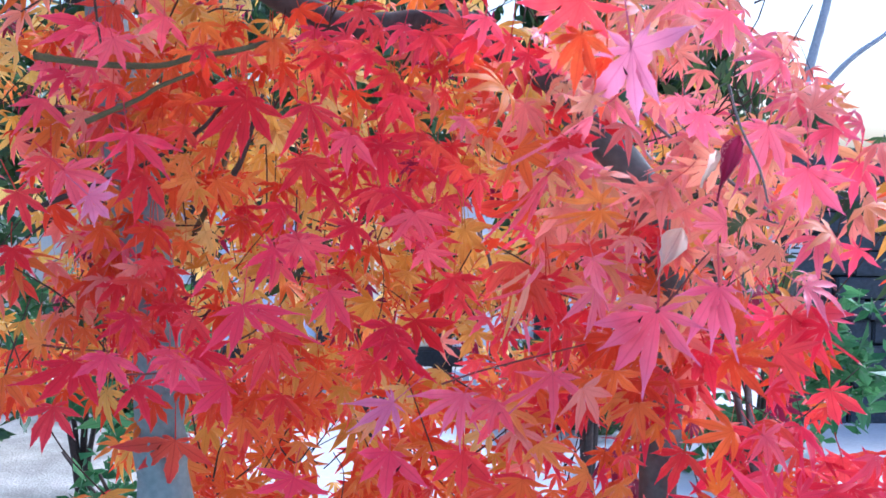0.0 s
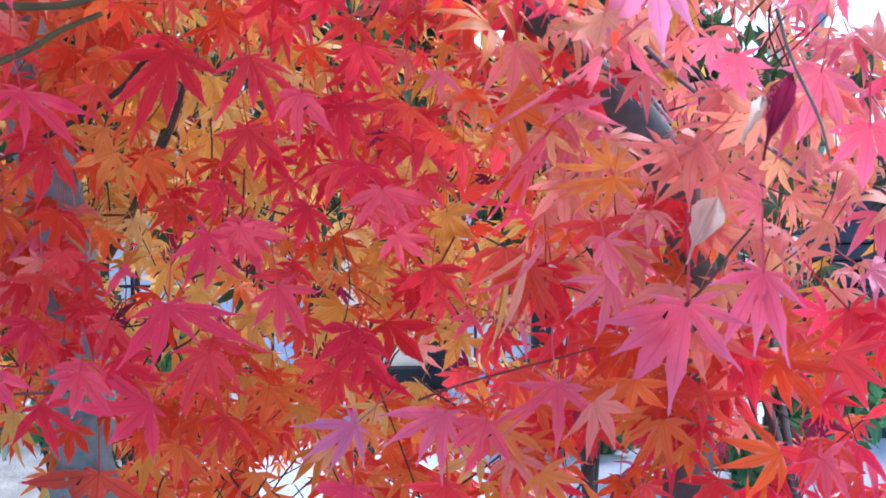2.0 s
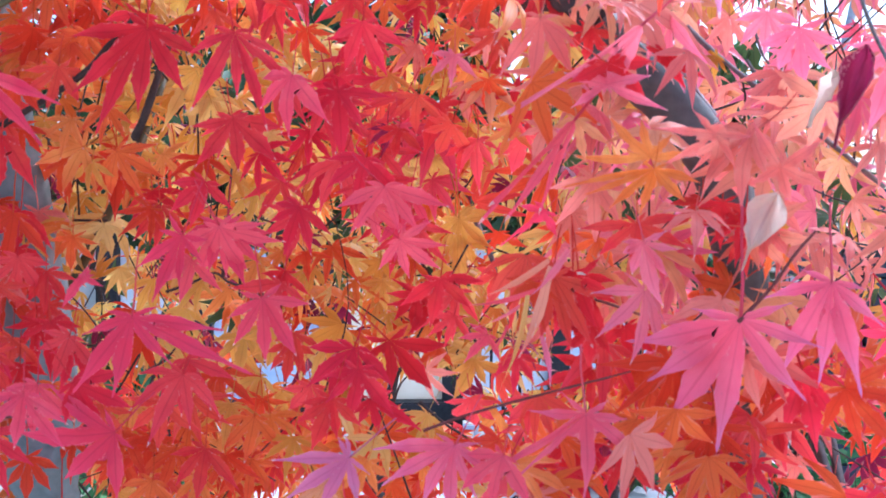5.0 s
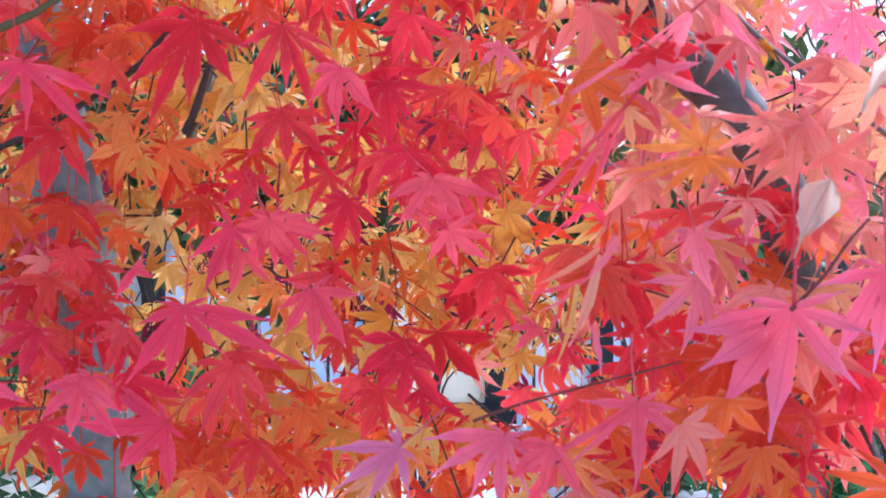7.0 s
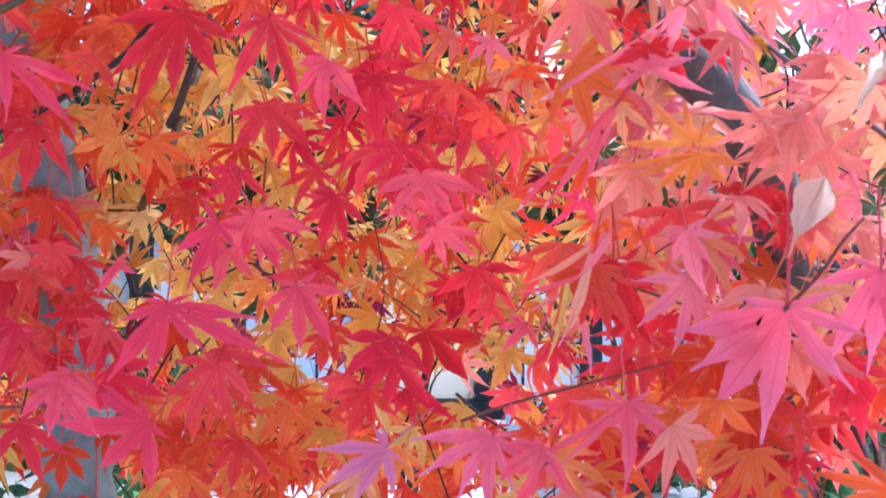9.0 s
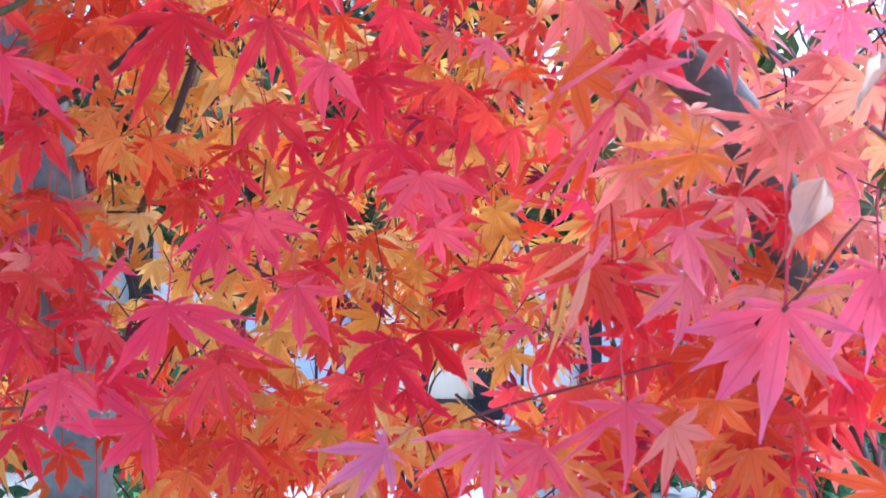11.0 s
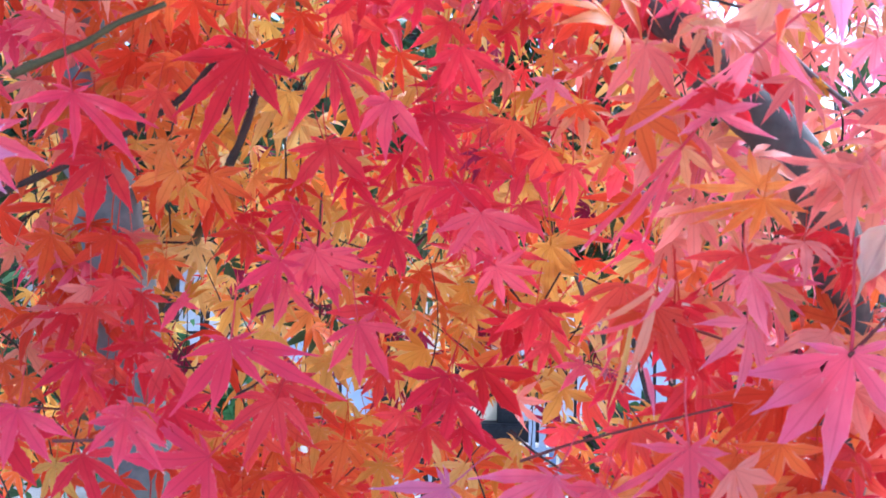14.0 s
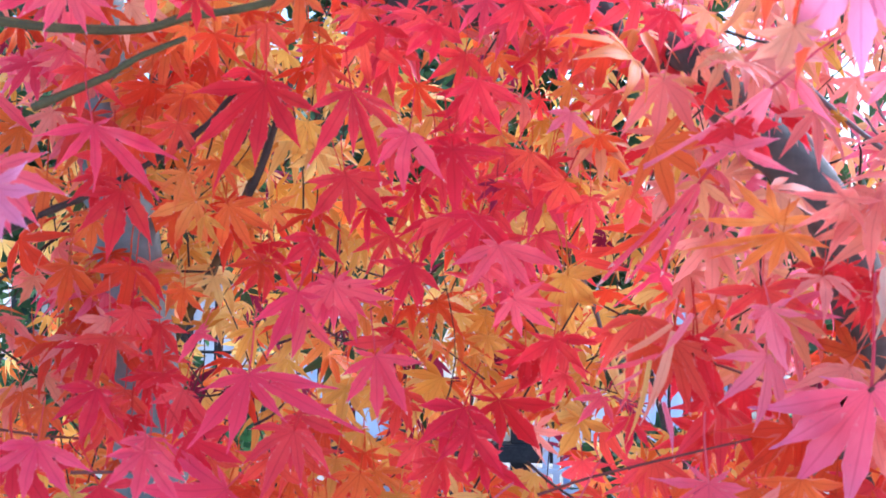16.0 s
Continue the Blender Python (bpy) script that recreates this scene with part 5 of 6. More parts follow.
lobed_leaf("crimson", -0.2224, 0.800, 1.4815, -79, -19, -169, 0.0345, -56, 1.02, 0, 1, 45, 0.7)
lobed_leaf("scarlet", -0.1668, 0.840, 1.4306, -100, -8, -178, 0.0432, -48, 0.91, 0, 1, 41, 0.88)
lobed_leaf("scarlet", -0.1400, 0.860, 1.3920, -75, -7, 179, 0.0407, -50, 0.97, 0, 1, 37, 0.89)
lobed_leaf("flame", -0.1832, 0.880, 1.3638, -74, -6, 179, 0.0412, -46, 0.93, 0, 1, 41, 0.84)
lobed_leaf("flame", -0.1064, 0.880, 1.4122, -80, -12, -164, 0.0358, -52, 1.02, 0, 1, 36, 0.94)
lobed_leaf("rose", -0.0691, 0.780, 1.6586, -78, -12, 162, 0.0395, -52, 0.98, 0, 1, 41, 0.84)
lobed_leaf("crimson", -0.0199, 0.800, 1.6049, -85, -15, 168, 0.0402, -59, 1.03, 0, 1, 44, 0.97)
lobed_leaf("scarlet", -0.2297, 0.800, 1.6654, -112, -4, -146, 0.0333, -42, 0.94, 0, 1, 36, 0.9)
lobed_leaf("flame", -0.2564, 0.800, 1.6557, -112, -12, -165, 0.0318, -44, 0.83, 0, 1, 34, 0.89)
lobed_leaf("scarlet", -0.2851, 0.800, 1.6288, -83, -4, -152, 0.0312, -36, 0.86, 0, 1, 35, 0.83)
lobed_leaf("scarlet", -0.2680, 0.800, 1.6185, -70, -9, -162, 0.0463, -43, 0.88, 0, 1, 37, 0.82)
lobed_leaf("flame", -0.2670, 0.820, 1.5656, -88, -8, -157, 0.0421, -47, 0.95, 0, 1, 40, 0.88)
lobed_leaf("salmon", -0.2810, 0.820, 1.5291, -96, -9, -176, 0.0405, -46, 0.88, 0, 1, 39, 0.84)
lobed_leaf("rose", -0.2444, 0.800, 1.4481, -80, -7, -177, 0.0386, -46, 0.92, 0, 1, 37, 0.89)
lobed_leaf("crimson", -0.2823, 0.800, 1.4812, -67, -15, -162, 0.0405, -47, 0.92, 0, 1, 37, 0.88)
lobed_leaf("yellow", -0.0341, 0.960, 1.5309, -102, 7, 159, 0.0241, -37, 1.09, 0, 1, 47, 0.91)
lobed_leaf("yellow", -0.1104, 0.960, 1.5212, -110, 3, 178, 0.0253, -35, 1, 0, 1, 38, 0.86)
lobed_leaf("ochre", -0.0107, 0.950, 1.5128, -96, 4, 178, 0.0303, -37, 1.02, 0, 1, 42, 0.87)
lobed_leaf("yellow", -0.0729, 0.980, 1.6200, -114, 6, -175, 0.0254, -41, 1.03, 0, 1, 39, 0.83)
lobed_leaf("ochre", 0.0620, 0.950, 1.6415, -111, -13, 168, 0.0293, -48, 0.9, 0, 1, 34, 0.82)
lobed_leaf("ochre", 0.0763, 0.960, 1.6841, -110, -7, 168, 0.0286, -43, 0.93, 0, 1, 40, 0.83)
lobed_leaf("yellow", 0.0401, 0.980, 1.6819, -123, 2, -180, 0.0261, -42, 0.96, 0, 1, 43, 0.8)
lobed_leaf("orange", 0.0598, 0.920, 1.6828, -115, -10, 179, 0.0234, -51, 0.89, 0, 1, 38, 0.89)
lobed_leaf("maroon", -0.0063, 0.900, 1.6341, -87, -6, -165, 0.0241, -52, 0.89, 0, 1, 44, 0.86)
lobed_leaf("flame", 0.0337, 0.900, 1.4628, -68, -14, -177, 0.0230, -52, 0.87, 0, 1, 40, 0.99)
lobed_leaf("scarlet", 0.2333, 0.760, 1.5694, -64, -11, 168, 0.0371, -41, 0.87, 0, 1, 38, 0.86)
lobed_leaf("salmon", 0.2501, 0.750, 1.5765, -96, -3, 155, 0.0292, -35, 1.02, 0, 1, 37, 0.82)
lobed_leaf("salmon", 0.2415, 0.740, 1.5583, -94, -10, 161, 0.0274, -43, 0.93, 0, 1, 33, 0.91)
lobed_leaf("scarlet", 0.1220, 0.760, 1.5259, -92, 0, 160, 0.0533, -48, 0.59, -21, 1.01, 0, 1, 25, 0.9)
lobed_leaf("yellow", -0.2860, 0.920, 1.5075, -92, 39, -140, 0.0242, -34, 1.08, 0, 1, 50, 0.94)
lobed_leaf("blush", -0.3275, 0.880, 1.5545, -101, -45, -152, 0.0310, -26, 0.82, 0, 1, 23, 0.95, slender=True)
lobed_leaf("peach", -0.3579, 0.880, 1.5561, -127, -16, -150, 0.0378, 0, 1, 25, 0.61, slender=True)
lobed_leaf("scarlet", -0.0778, 0.860, 1.4705, -84, -4, -170, 0.0310, -34, 0.93, 0, 1, 31, 0.81)
lobed_leaf("lilac", 0.1496, 0.540, 1.7201, -111, 6, 173, 0.0688, -101, 0.76, -19, 0.81, 0, 1, 37, 0.93, 84, 0.45)
lobed_leaf("crimson", 0.1080, 0.520, 1.7521, -117, -22, 165, 0.0420, -91, 0.84, -52, 0.92, 0, 1, 31, 1.33, 62, 1.48)
lobed_leaf("flame", 0.1101, 0.530, 1.7288, -94, -7, 162, 0.0480, -23, 0.81, 0, 1, 32, 0.77)
lobed_leaf("peach", 0.1204, 0.540, 1.6838, -129, -10, 176, 0.0351, -45, 0.61, 0, 1, 25, 0.86)
lobed_leaf("crimson", 0.0856, 0.800, 1.7569, -98, -10, -180, 0.0415, -42, 0.92, 0, 1, 40, 0.93)
lobed_leaf("scarlet", 0.1187, 0.820, 1.7459, -106, -11, 176, 0.0404, -38, 0.94, 0, 1, 36, 1.03)
lobed_leaf("rose", 0.0589, 0.780, 1.7728, -96, -8, 179, 0.0349, -48, 0.98, 0, 1, 40, 0.92)
lobed_leaf("scarlet", -0.2575, 0.840, 1.4877, -97, -5, -172, 0.0387, -33, 0.88, 0, 1, 31, 0.78)
lobed_leaf("flame", -0.2454, 0.840, 1.4430, -94, -4, -154, 0.0384, -33, 0.93, 0, 1, 31, 0.8)
lobed_leaf("scarlet", -0.2690, 0.840, 1.4568, -90, -5, -156, 0.0333, -34, 0.88, 0, 1, 32, 0.87)
lobed_leaf("crimson", -0.2639, 0.820, 1.5352, -103, -1, -148, 0.0361, -34, 0.93, 0, 1, 35, 0.75)
lobed_leaf("ochre", -0.0935, 0.900, 1.4774, -112, -4, -167, 0.0435, -30, 0.99, 0, 1, 25, 0.84)
lobed_leaf("ochre", 0.1175, 0.840, 1.6727, -87, -11, 165, 0.0291, -42, 0.82, 0, 1, 40, 0.88)
lobed_leaf("yellow", 0.0789, 0.900, 1.6290, -129, -8, 175, 0.0304, -37, 0.89, 0, 1, 34, 0.75)
lobed_leaf("scarlet", 0.0691, 0.780, 1.6896, -102, -5, -158, 0.0287, -45, 0.98, 0, 1, 41, 0.91)
lobed_leaf("salmon", 0.2215, 0.740, 1.6002, -115, -13, 153, 0.0325, -40, 0.79, 0, 1, 33, 0.89)
lobed_leaf("scarlet", 0.2177, 0.760, 1.5752, -91, -5, 168, 0.0331, -35, 0.87, 0, 1, 35, 0.81)
lobed_leaf("scarlet", 0.2344, 0.760, 1.5536, -82, -5, 156, 0.0295, -35, 0.84, 0, 1, 31, 0.87)
lobed_leaf("blush", 0.2398, 0.740, 1.6968, -98, -6, 164, 0.0287, -37, 1.05, 0, 1, 37, 0.95)
lobed_leaf("salmon", 0.2208, 0.760, 1.6970, -98, -5, 153, 0.0280, -34, 0.95, 0, 1, 38, 0.82)
lobed_leaf("blush", 0.2614, 0.760, 1.6755, -111, -8, 161, 0.0243, -42, 1.04, 0, 1, 40, 0.87)
lobed_leaf("scarlet", 0.1260, 0.740, 1.6854, -118, -9, 175, 0.0282, -36, 0.88, 0, 1, 40, 0.9)
lobed_leaf("crimson", 0.0953, 0.740, 1.7342, -101, -8, -172, 0.0268, -42, 0.94, 0, 1, 38, 0.88)
lobed_leaf("flame", -0.3004, 0.840, 1.6009, -93, -3, -162, 0.0307, -35, 0.85, 0, 1, 33, 0.84)
lobed_leaf("scarlet", -0.2709, 0.840, 1.5402, -88, -4, -144, 0.0326, -38, 0.92, 0, 1, 36, 0.8)
lobed_leaf("scarlet", -0.2502, 0.840, 1.5242, -80, -3, -163, 0.0327, -36, 0.9, 0, 1, 32, 0.83)
lobed_leaf("scarlet", -0.1978, 0.710, 1.7336, -92, 6, -161, 0.0220, -38, 0.93, 0, 1, 38, 0.84)
lobed_leaf("flame", -0.2143, 0.840, 1.7355, -108, -7, 179, 0.0331, -43, 0.91, 0, 1, 35, 0.92)
lobed_leaf("scarlet", -0.1774, 0.840, 1.7422, -91, -3, -171, 0.0288, -43, 0.95, 0, 1, 35, 0.88)
lobed_leaf("flame", -0.1408, 0.860, 1.7321, -119, -0, -167, 0.0310, -39, 0.96, 0, 1, 37, 0.83)
lobed_leaf("flame", -0.1988, 0.860, 1.6850, -82, -7, -162, 0.0327, -40, 0.83, 0, 1, 32, 0.89)
lobed_leaf("scarlet", -0.1059, 0.820, 1.7510, -116, 5, -158, 0.0317, -37, 0.98, 0, 1, 36, 0.87)
lobed_leaf("flame", -0.0678, 0.880, 1.7068, -107, -10, 161, 0.0328, -40, 0.85, 0, 1, 35, 0.91)
lobed_leaf("flame", -0.2618, 0.860, 1.6736, -87, -6, -172, 0.0320, -39, 0.85, 0, 1, 34, 0.88)
lobed_leaf("scarlet", -0.0840, 0.860, 1.7286, -98, -9, 172, 0.0294, -42, 0.93, 0, 1, 35, 0.97)
leaf("cream", 0.2240, 0.670, 1.5763, -70, -26, 162, 0.0521, 0.75)
leaf("maroon", 0.2598, 0.630, 1.6563, -85, -18, 143, 0.0584, 0.75)
leaf("cream", 0.2433, 0.635, 1.6444, -67, -9, 92, 0.0340, 0.75)
curled_strip("peach", (0.0942, 0.700, 1.5388), (0.0482, 0.695, 1.5147), 0.0030, 0.3)
curled_strip("rose", (0.0867, 0.700, 1.5198), (0.0456, 0.695, 1.5120), 0.0018, 0.1)
curled_strip("blush", (0.0784, 0.700, 1.5122), (0.0479, 0.695, 1.4967), 0.0018, 0.5)
curled_strip("yellow", (0.0810, 0.700, 1.5183), (0.0622, 0.695, 1.4582), 0.0023, 0.2)
curled_strip("peach", (0.0969, 0.700, 1.5335), (0.0728, 0.695, 1.4798), 0.0034, -0.3)
curled_strip("orange", (0.0770, 0.700, 1.5155), (0.0663, 0.695, 1.4740), 0.0016, 0.6)
curled_strip("rose", (0.0692, 0.700, 1.4985), (0.0562, 0.695, 1.4781), 0.0014, 0.4)
curled_strip("cream", (0.0869, 0.700, 1.5063), (0.0840, 0.695, 1.4907), 0.0007, 0.6)
curled_strip("mauve", (0.0908, 0.700, 1.4916), (0.0938, 0.695, 1.4612), 0.0018, -0.2)
curled_strip("blush", (0.1065, 0.700, 1.5447), (0.0809, 0.695, 1.5161), 0.0030, 0.1)
curled_strip("cream", (0.1117, 0.700, 1.5297), (0.1181, 0.695, 1.5285), 0.0007, 0.4)
# -- end of leaves

# deeper foliage: leaves between and behind, thinner where the crown opens
OPENINGS, FAR_GAPS = [], []


def opening(across, up, half_width, half_height, seen_from=OPENINGS):
    """A hole in the crown: across and up a metre ahead of the eye, which stands at 1.53 m height close to the tree, or at (-0.031, -0.328, 1.627) farther back."""
    seen_from.append((across, up, half_width, half_height))


opening(-0.44, -0.25, 0.07, 0.06)
opening(-0.4, 0.012, 0.03, 0.02)
opening(-0.36, -0.21, 0.025, 0.04)
opening(-0.32, -0.07, 0.025, 0.04)
opening(-0.315, -0.19, 0.03, 0.035)
opening(-0.275, -0.165, 0.012, 0.018)
opening(-0.267, -0.009, 0.012, 0.022)
opening(-0.26, -0.205, 0.016, 0.026)
opening(-0.26, -0.17, 0.005, 0.012)
opening(-0.24, 0.01, 0.016, 0.024)
opening(-0.143, -0.179, 0.006, 0.006)
opening(-0.14, -0.12, 0.014, 0.02)
opening(-0.131, -0.123, 0.018, 0.008)
opening(-0.114, -0.088, 0.007, 0.006)
opening(-0.1, -0.1, 0.018, 0.025)
opening(-0.1, -0.02, 0.01, 0.008)
opening(-0.07, 0.12, 0.014, 0.014)
opening(-0.06, -0.05, 0.009, 0.014)
opening(-0.035, -0.019, 0.007, 0.009)
opening(0, 0.12, 0.016, 0.012)
opening(0.019, 0.129, 0.01, 0.015)
opening(0.02, -0.118, 0.024, 0.029)
opening(0.045, -0.125, 0.026, 0.028)
opening(0.076, 0.113, 0.01, 0.018)
opening(0.085, 0.025, 0.024, 0.022)
opening(0.09, -0.112, 0.026, 0.012)
opening(0.105, 0.187, 0.014, 0.012)
opening(0.119, 0.024, 0.011, 0.013)
opening(0.13, 0.148, 0.026, 0.009)
opening(0.14, -0.062, 0.005, 0.011)
opening(0.155, 0.035, 0.016, 0.012)
opening(0.16, -0.095, 0.018, 0.022)
opening(0.165, -0.099, 0.026, 0.016)
opening(0.165, 0.2, 0.012, 0.02)
opening(0.167, -0.182, 0.004, 0.009)
opening(0.186, 0.032, 0.022, 0.007)
opening(0.235, 0.155, 0.04, 0.03)
opening(0.25, 0.176, 0.011, 0.008)
opening(0.29, 0.05, 0.015, 0.025)
opening(0.307, 0.156, 0.017, 0.013)
opening(0.31, 0.185, 0.008, 0.012)
opening(0.315, -0.25, 0.05, 0.03)
opening(0.315, 0.205, 0.01, 0.01)
opening(0.36, -0.18, 0.03, 0.035)
opening(0.37, 0.22, 0.012, 0.012)
opening(0.445, 0, 0.02, 0.03)
opening(0.515, -0.15, 0.06, 0.07)

opening(-0.322, -0.048, 0.012, 0.02, FAR_GAPS)
opening(-0.322, -0.005, 0.009, 0.01, FAR_GAPS)
opening(-0.311, -0.111, 0.02, 0.018, FAR_GAPS)
opening(-0.291, -0.249, 0.049, 0.037, FAR_GAPS)
opening(-0.247, -0.13, 0.007, 0.009, FAR_GAPS)
opening(-0.218, -0.273, 0.024, 0.015, FAR_GAPS)
opening(-0.167, -0.218, 0.005, 0.012, FAR_GAPS)
opening(-0.148, -0.229, 0.004, 0.005, FAR_GAPS)
opening(-0.047, -0.234, 0.018, 0.011, FAR_GAPS)
opening(-0.035, -0.261, 0.005, 0.007, FAR_GAPS)
opening(-0.001, 0.077, 0.003, 0.004, FAR_GAPS)
opening(0.001, 0.106, 0.007, 0.006, FAR_GAPS)
opening(0.054, 0.104, 0.006, 0.005, FAR_GAPS)
opening(0.074, -0.232, 0.007, 0.006, FAR_GAPS)
opening(0.128, -0.143, 0.008, 0.007, FAR_GAPS)
opening(0.138, -0.262, 0.006, 0.012, FAR_GAPS)
opening(0.172, -0.243, 0.011, 0.017, FAR_GAPS)
opening(0.187, -0.227, 0.012, 0.02, FAR_GAPS)
opening(0.243, -0.268, 0.012, 0.015, FAR_GAPS)
opening(0.248, 0.083, 0.007, 0.007, FAR_GAPS)
opening(0.254, -0.273, 0.007, 0.009, FAR_GAPS)
opening(0.265, 0.11, 0.01, 0.007, FAR_GAPS)
opening(0.266, -0.243, 0.024, 0.016, FAR_GAPS)
opening(0.273, -0.242, 0.027, 0.015, FAR_GAPS)
opening(0.29, -0.273, 0.01, 0.006, FAR_GAPS)
opening(0.314, 0.064, 0.02, 0.017, FAR_GAPS)
opening(0.323, -0.207, 0.017, 0.012, FAR_GAPS)
opening(0.325, -0.055, 0.008, 0.008, FAR_GAPS)
opening(0.368, 0.017, 0.009, 0.005, FAR_GAPS)
opening(0.393, 0.017, 0.008, 0.005, FAR_GAPS)
opening(0.403, -0.146, 0.009, 0.014, FAR_GAPS)
opening(0.421, -0.08, 0.018, 0.029, FAR_GAPS)
opening(0.425, -0.191, 0.019, 0.024, FAR_GAPS)
opening(0.427, -0.11, 0.019, 0.024, FAR_GAPS)
opening(0.429, -0.227, 0.02, 0.017, FAR_GAPS)
opening(0.431, -0.166, 0.015, 0.02, FAR_GAPS)


def in_sky(x, y, z):
    """Whether a place lies past the edge of the crown, where the sky stands open to the upper right."""
    u, w = (x + 0.03) / (y + 0.33) - 0.047, (z - 1.627) / (y + 0.33) + 0.069
    return u > 0.25 and w > 0.216 - 0.82 * (u - 0.2526)


def opened(u, w, slack, y=1.1):
    back = y - (-0.328)
    u2, w2 = (u * y - (-0.031)) / back, (1.53 + w * y - 1.627) / back
    if any(((u2 - a) / (ra + 0.005)) ** 2 + ((w2 - b) / (rb + 0.005)) ** 2 < 1.0 for a, b, ra, rb in FAR_GAPS):
        return True
    uneven = 1 + 0.5 * noise.noise(Vector((u * 23, w * 23, 1.7)))
    return any(((u - a) / (ra + slack)) ** 2 + ((w - b) / (rb + slack)) ** 2 < uneven for a, b, ra, rb in OPENINGS)


def parted(u, w):
    """Whether a line of sight runs between the clumps of the deep foliage."""
    return noise.noise(Vector((u * 24, w * 24, 3.3))) > (0.15 if u < 0.08 and w > 0 else 0.20) and u > -0.34


def foliage(name, count, near, deep, wide, low, high, colours, size, seed, slack=0.0):
    """One mesh of many leaves in a slab of the crown."""
    rng = random.Random(seed)
    verts, faces, uvs, slots = [], [], [], []
    used = list(LEAF)
    while count > 0:
        u, w = rng.uniform(-wide, wide), rng.uniform(low, high)
        y = near(u) + deep * (rng.random() + 0.12 * abs(rng.gauss(0, 1)))
        if in_sky(u * y, y, 1.53 + w * y):
            continue
        count -= 1
        colour = colours(u, w, rng)
        if colour is None:
            continue
        if opened(u, w, slack, y) or (deep > 0.28 and parted(u, w)):
            continue
        v, f, uv = rng.choice(FAR_SHAPES)
        s = size * rng.uniform(0.65, 1.2)
        m = pose(u * y, y, 1.53 + w * y, 65 + rng.gauss(0, 24), rng.gauss(0, 22), rng.gauss(0, 28)) @ Matrix.Rotation(math.pi + rng.gauss(0, 0.8), 4, "Z")
        base = len(verts)
        verts += [tuple(m @ (Vector(p) * s)) for p in v]
        faces += [tuple(base + i for i in face) for face in f]
        uvs += uv
        slots += [used.index(colour)] * len(f)
    me = mesh_of(name, verts, faces, *[LEAF[c] for c in used])
    me.polygons.foreach_set("material_index", slots)
    ob = under(new(name, with_uv(me, uvs)), maple)
    return tagged(ob, "dense mass of orange, yellow and red maple leaves", kind="stuff")


def middle_colours(u, w, rng):
    if u < -0.08 and -0.10 < w < 0.20 and u > -0.32:
        return rng.choice(("ochre", "yellow", "ochre", "flame", "yellow", "orange"))
    if u < 0.05 and w < -0.08:
        return rng.choice(("flame", "orange", "flame", "orange", "ochre"))
    if u < -0.30:
        return rng.choice(("salmon", "peach", "flame", "salmon", "blush", "orange"))
    if u > 0.12 and w < -0.05:
        return rng.choice(("flame", "crimson", "orange", "scarlet", "salmon", "flame") if u < 0.42 else ("crimson", "rose", "scarlet"))
    # plum towards the upper right paints in the violet bloom of the sky
    if u > 0.12:
        return rng.choice(("salmon", "apricot", "blush", "peach", "salmon", "flame") if w < 0.14 or u < 0.22 else ("plum", "blush", "peach", "salmon", "salmon"))
    return rng.choice(("scarlet", "orange", "ochre", "yellow", "flame", "ochre"))


def low_colours(u, w, rng):
    return rng.choice(("flame", "orange", "flame", "orange", "scarlet") if u < 0.1 else ("flame", "crimson", "scarlet", "orange") if u < 0.42 else ("crimson", "rose", "scarlet"))


def right_colours(u, w, rng):
    # next to the open sky, plum leaves carry its violet bloom as colour
    if u > 0.22 and w > 0.12:
        return rng.choice(("plum", "blush", "peach", "apricot", "salmon", "salmon"))
    if w < -0.06:
        return rng.choice(("flame", "crimson", "orange", "salmon") if u < 0.42 else ("crimson", "rose", "scarlet"))
    return rng.choice(("salmon", "blush", "peach", "apricot", "salmon", "ochre"))


def back_colours(u, w, rng):
    # maroon and green leaves put the shade of the deep gaps into colour
    if u > 0.15 and w < -0.05:
        return rng.choice(("scarlet", "flame", "crimson", "flame", "maroon"))
    if u > 0.15:
        return rng.choice(("salmon", "apricot", "peach", "blush", "green", "ochre"))
    if w < -0.1:
        return rng.choice(("orange", "flame", "ochre", "scarlet"))
    return rng.choice(("ochre", "yellow", "yellow", "yellow", "ochre", "yellow", "orange", "green", "maroon", "flame"))


def front(u):
    return 0.88 if u < -0.25 else 1.02 if u < 0.02 else 0.98 if u < 0.1 else 0.70


# single leaves that fill in between the ones above
fill = random.Random(77)
done = 0
while done < 110:
    u, w = fill.uniform(-0.45, 0.50), fill.uniform(-0.24, 0.27)
    y = front(u) + 0.10 * fill.random()
    if opened(u, w, 0.012, y) or in_sky(u * y, y, 1.53 + w * y):
        continue
    m = pose(0, 0, 0, 65 + fill.gauss(0, 22), fill.gauss(0, 20), fill.gauss(0, 26)) @ Matrix.Rotation(math.pi + fill.gauss(0, 0.7), 4, "Z")
    turn = [math.degrees(a) for a in m.to_euler()]
    leaf(middle_colours(u, w, fill), u * y, y, 1.53 + w * y, *turn, 0.042 * fill.uniform(0.7, 1.2))
    done += 1

foliage("foliage", 620, front, 0.16, 0.62, -0.40, 0.42, middle_colours, 0.046, 31)
foliage("foliage", 2500, lambda u: 1.18 if u < 0.1 else 0.90, 0.42, 0.66, -0.42, 0.46, back_colours, 0.042, 32, 0.002)
foliage("foliage", 1700, lambda u: 1.55, 0.8, 0.62, -0.34, 0.50, back_colours, 0.046, 33, 0.005)

# the same crown goes on to the right
foliage("foliage", 420, lambda u: 0.86, 0.5, 0.62, -0.30, 0.30, lambda u, w, r: right_colours(u, w, r) if u > 0.12 else None, 0.042, 34, 0.0)
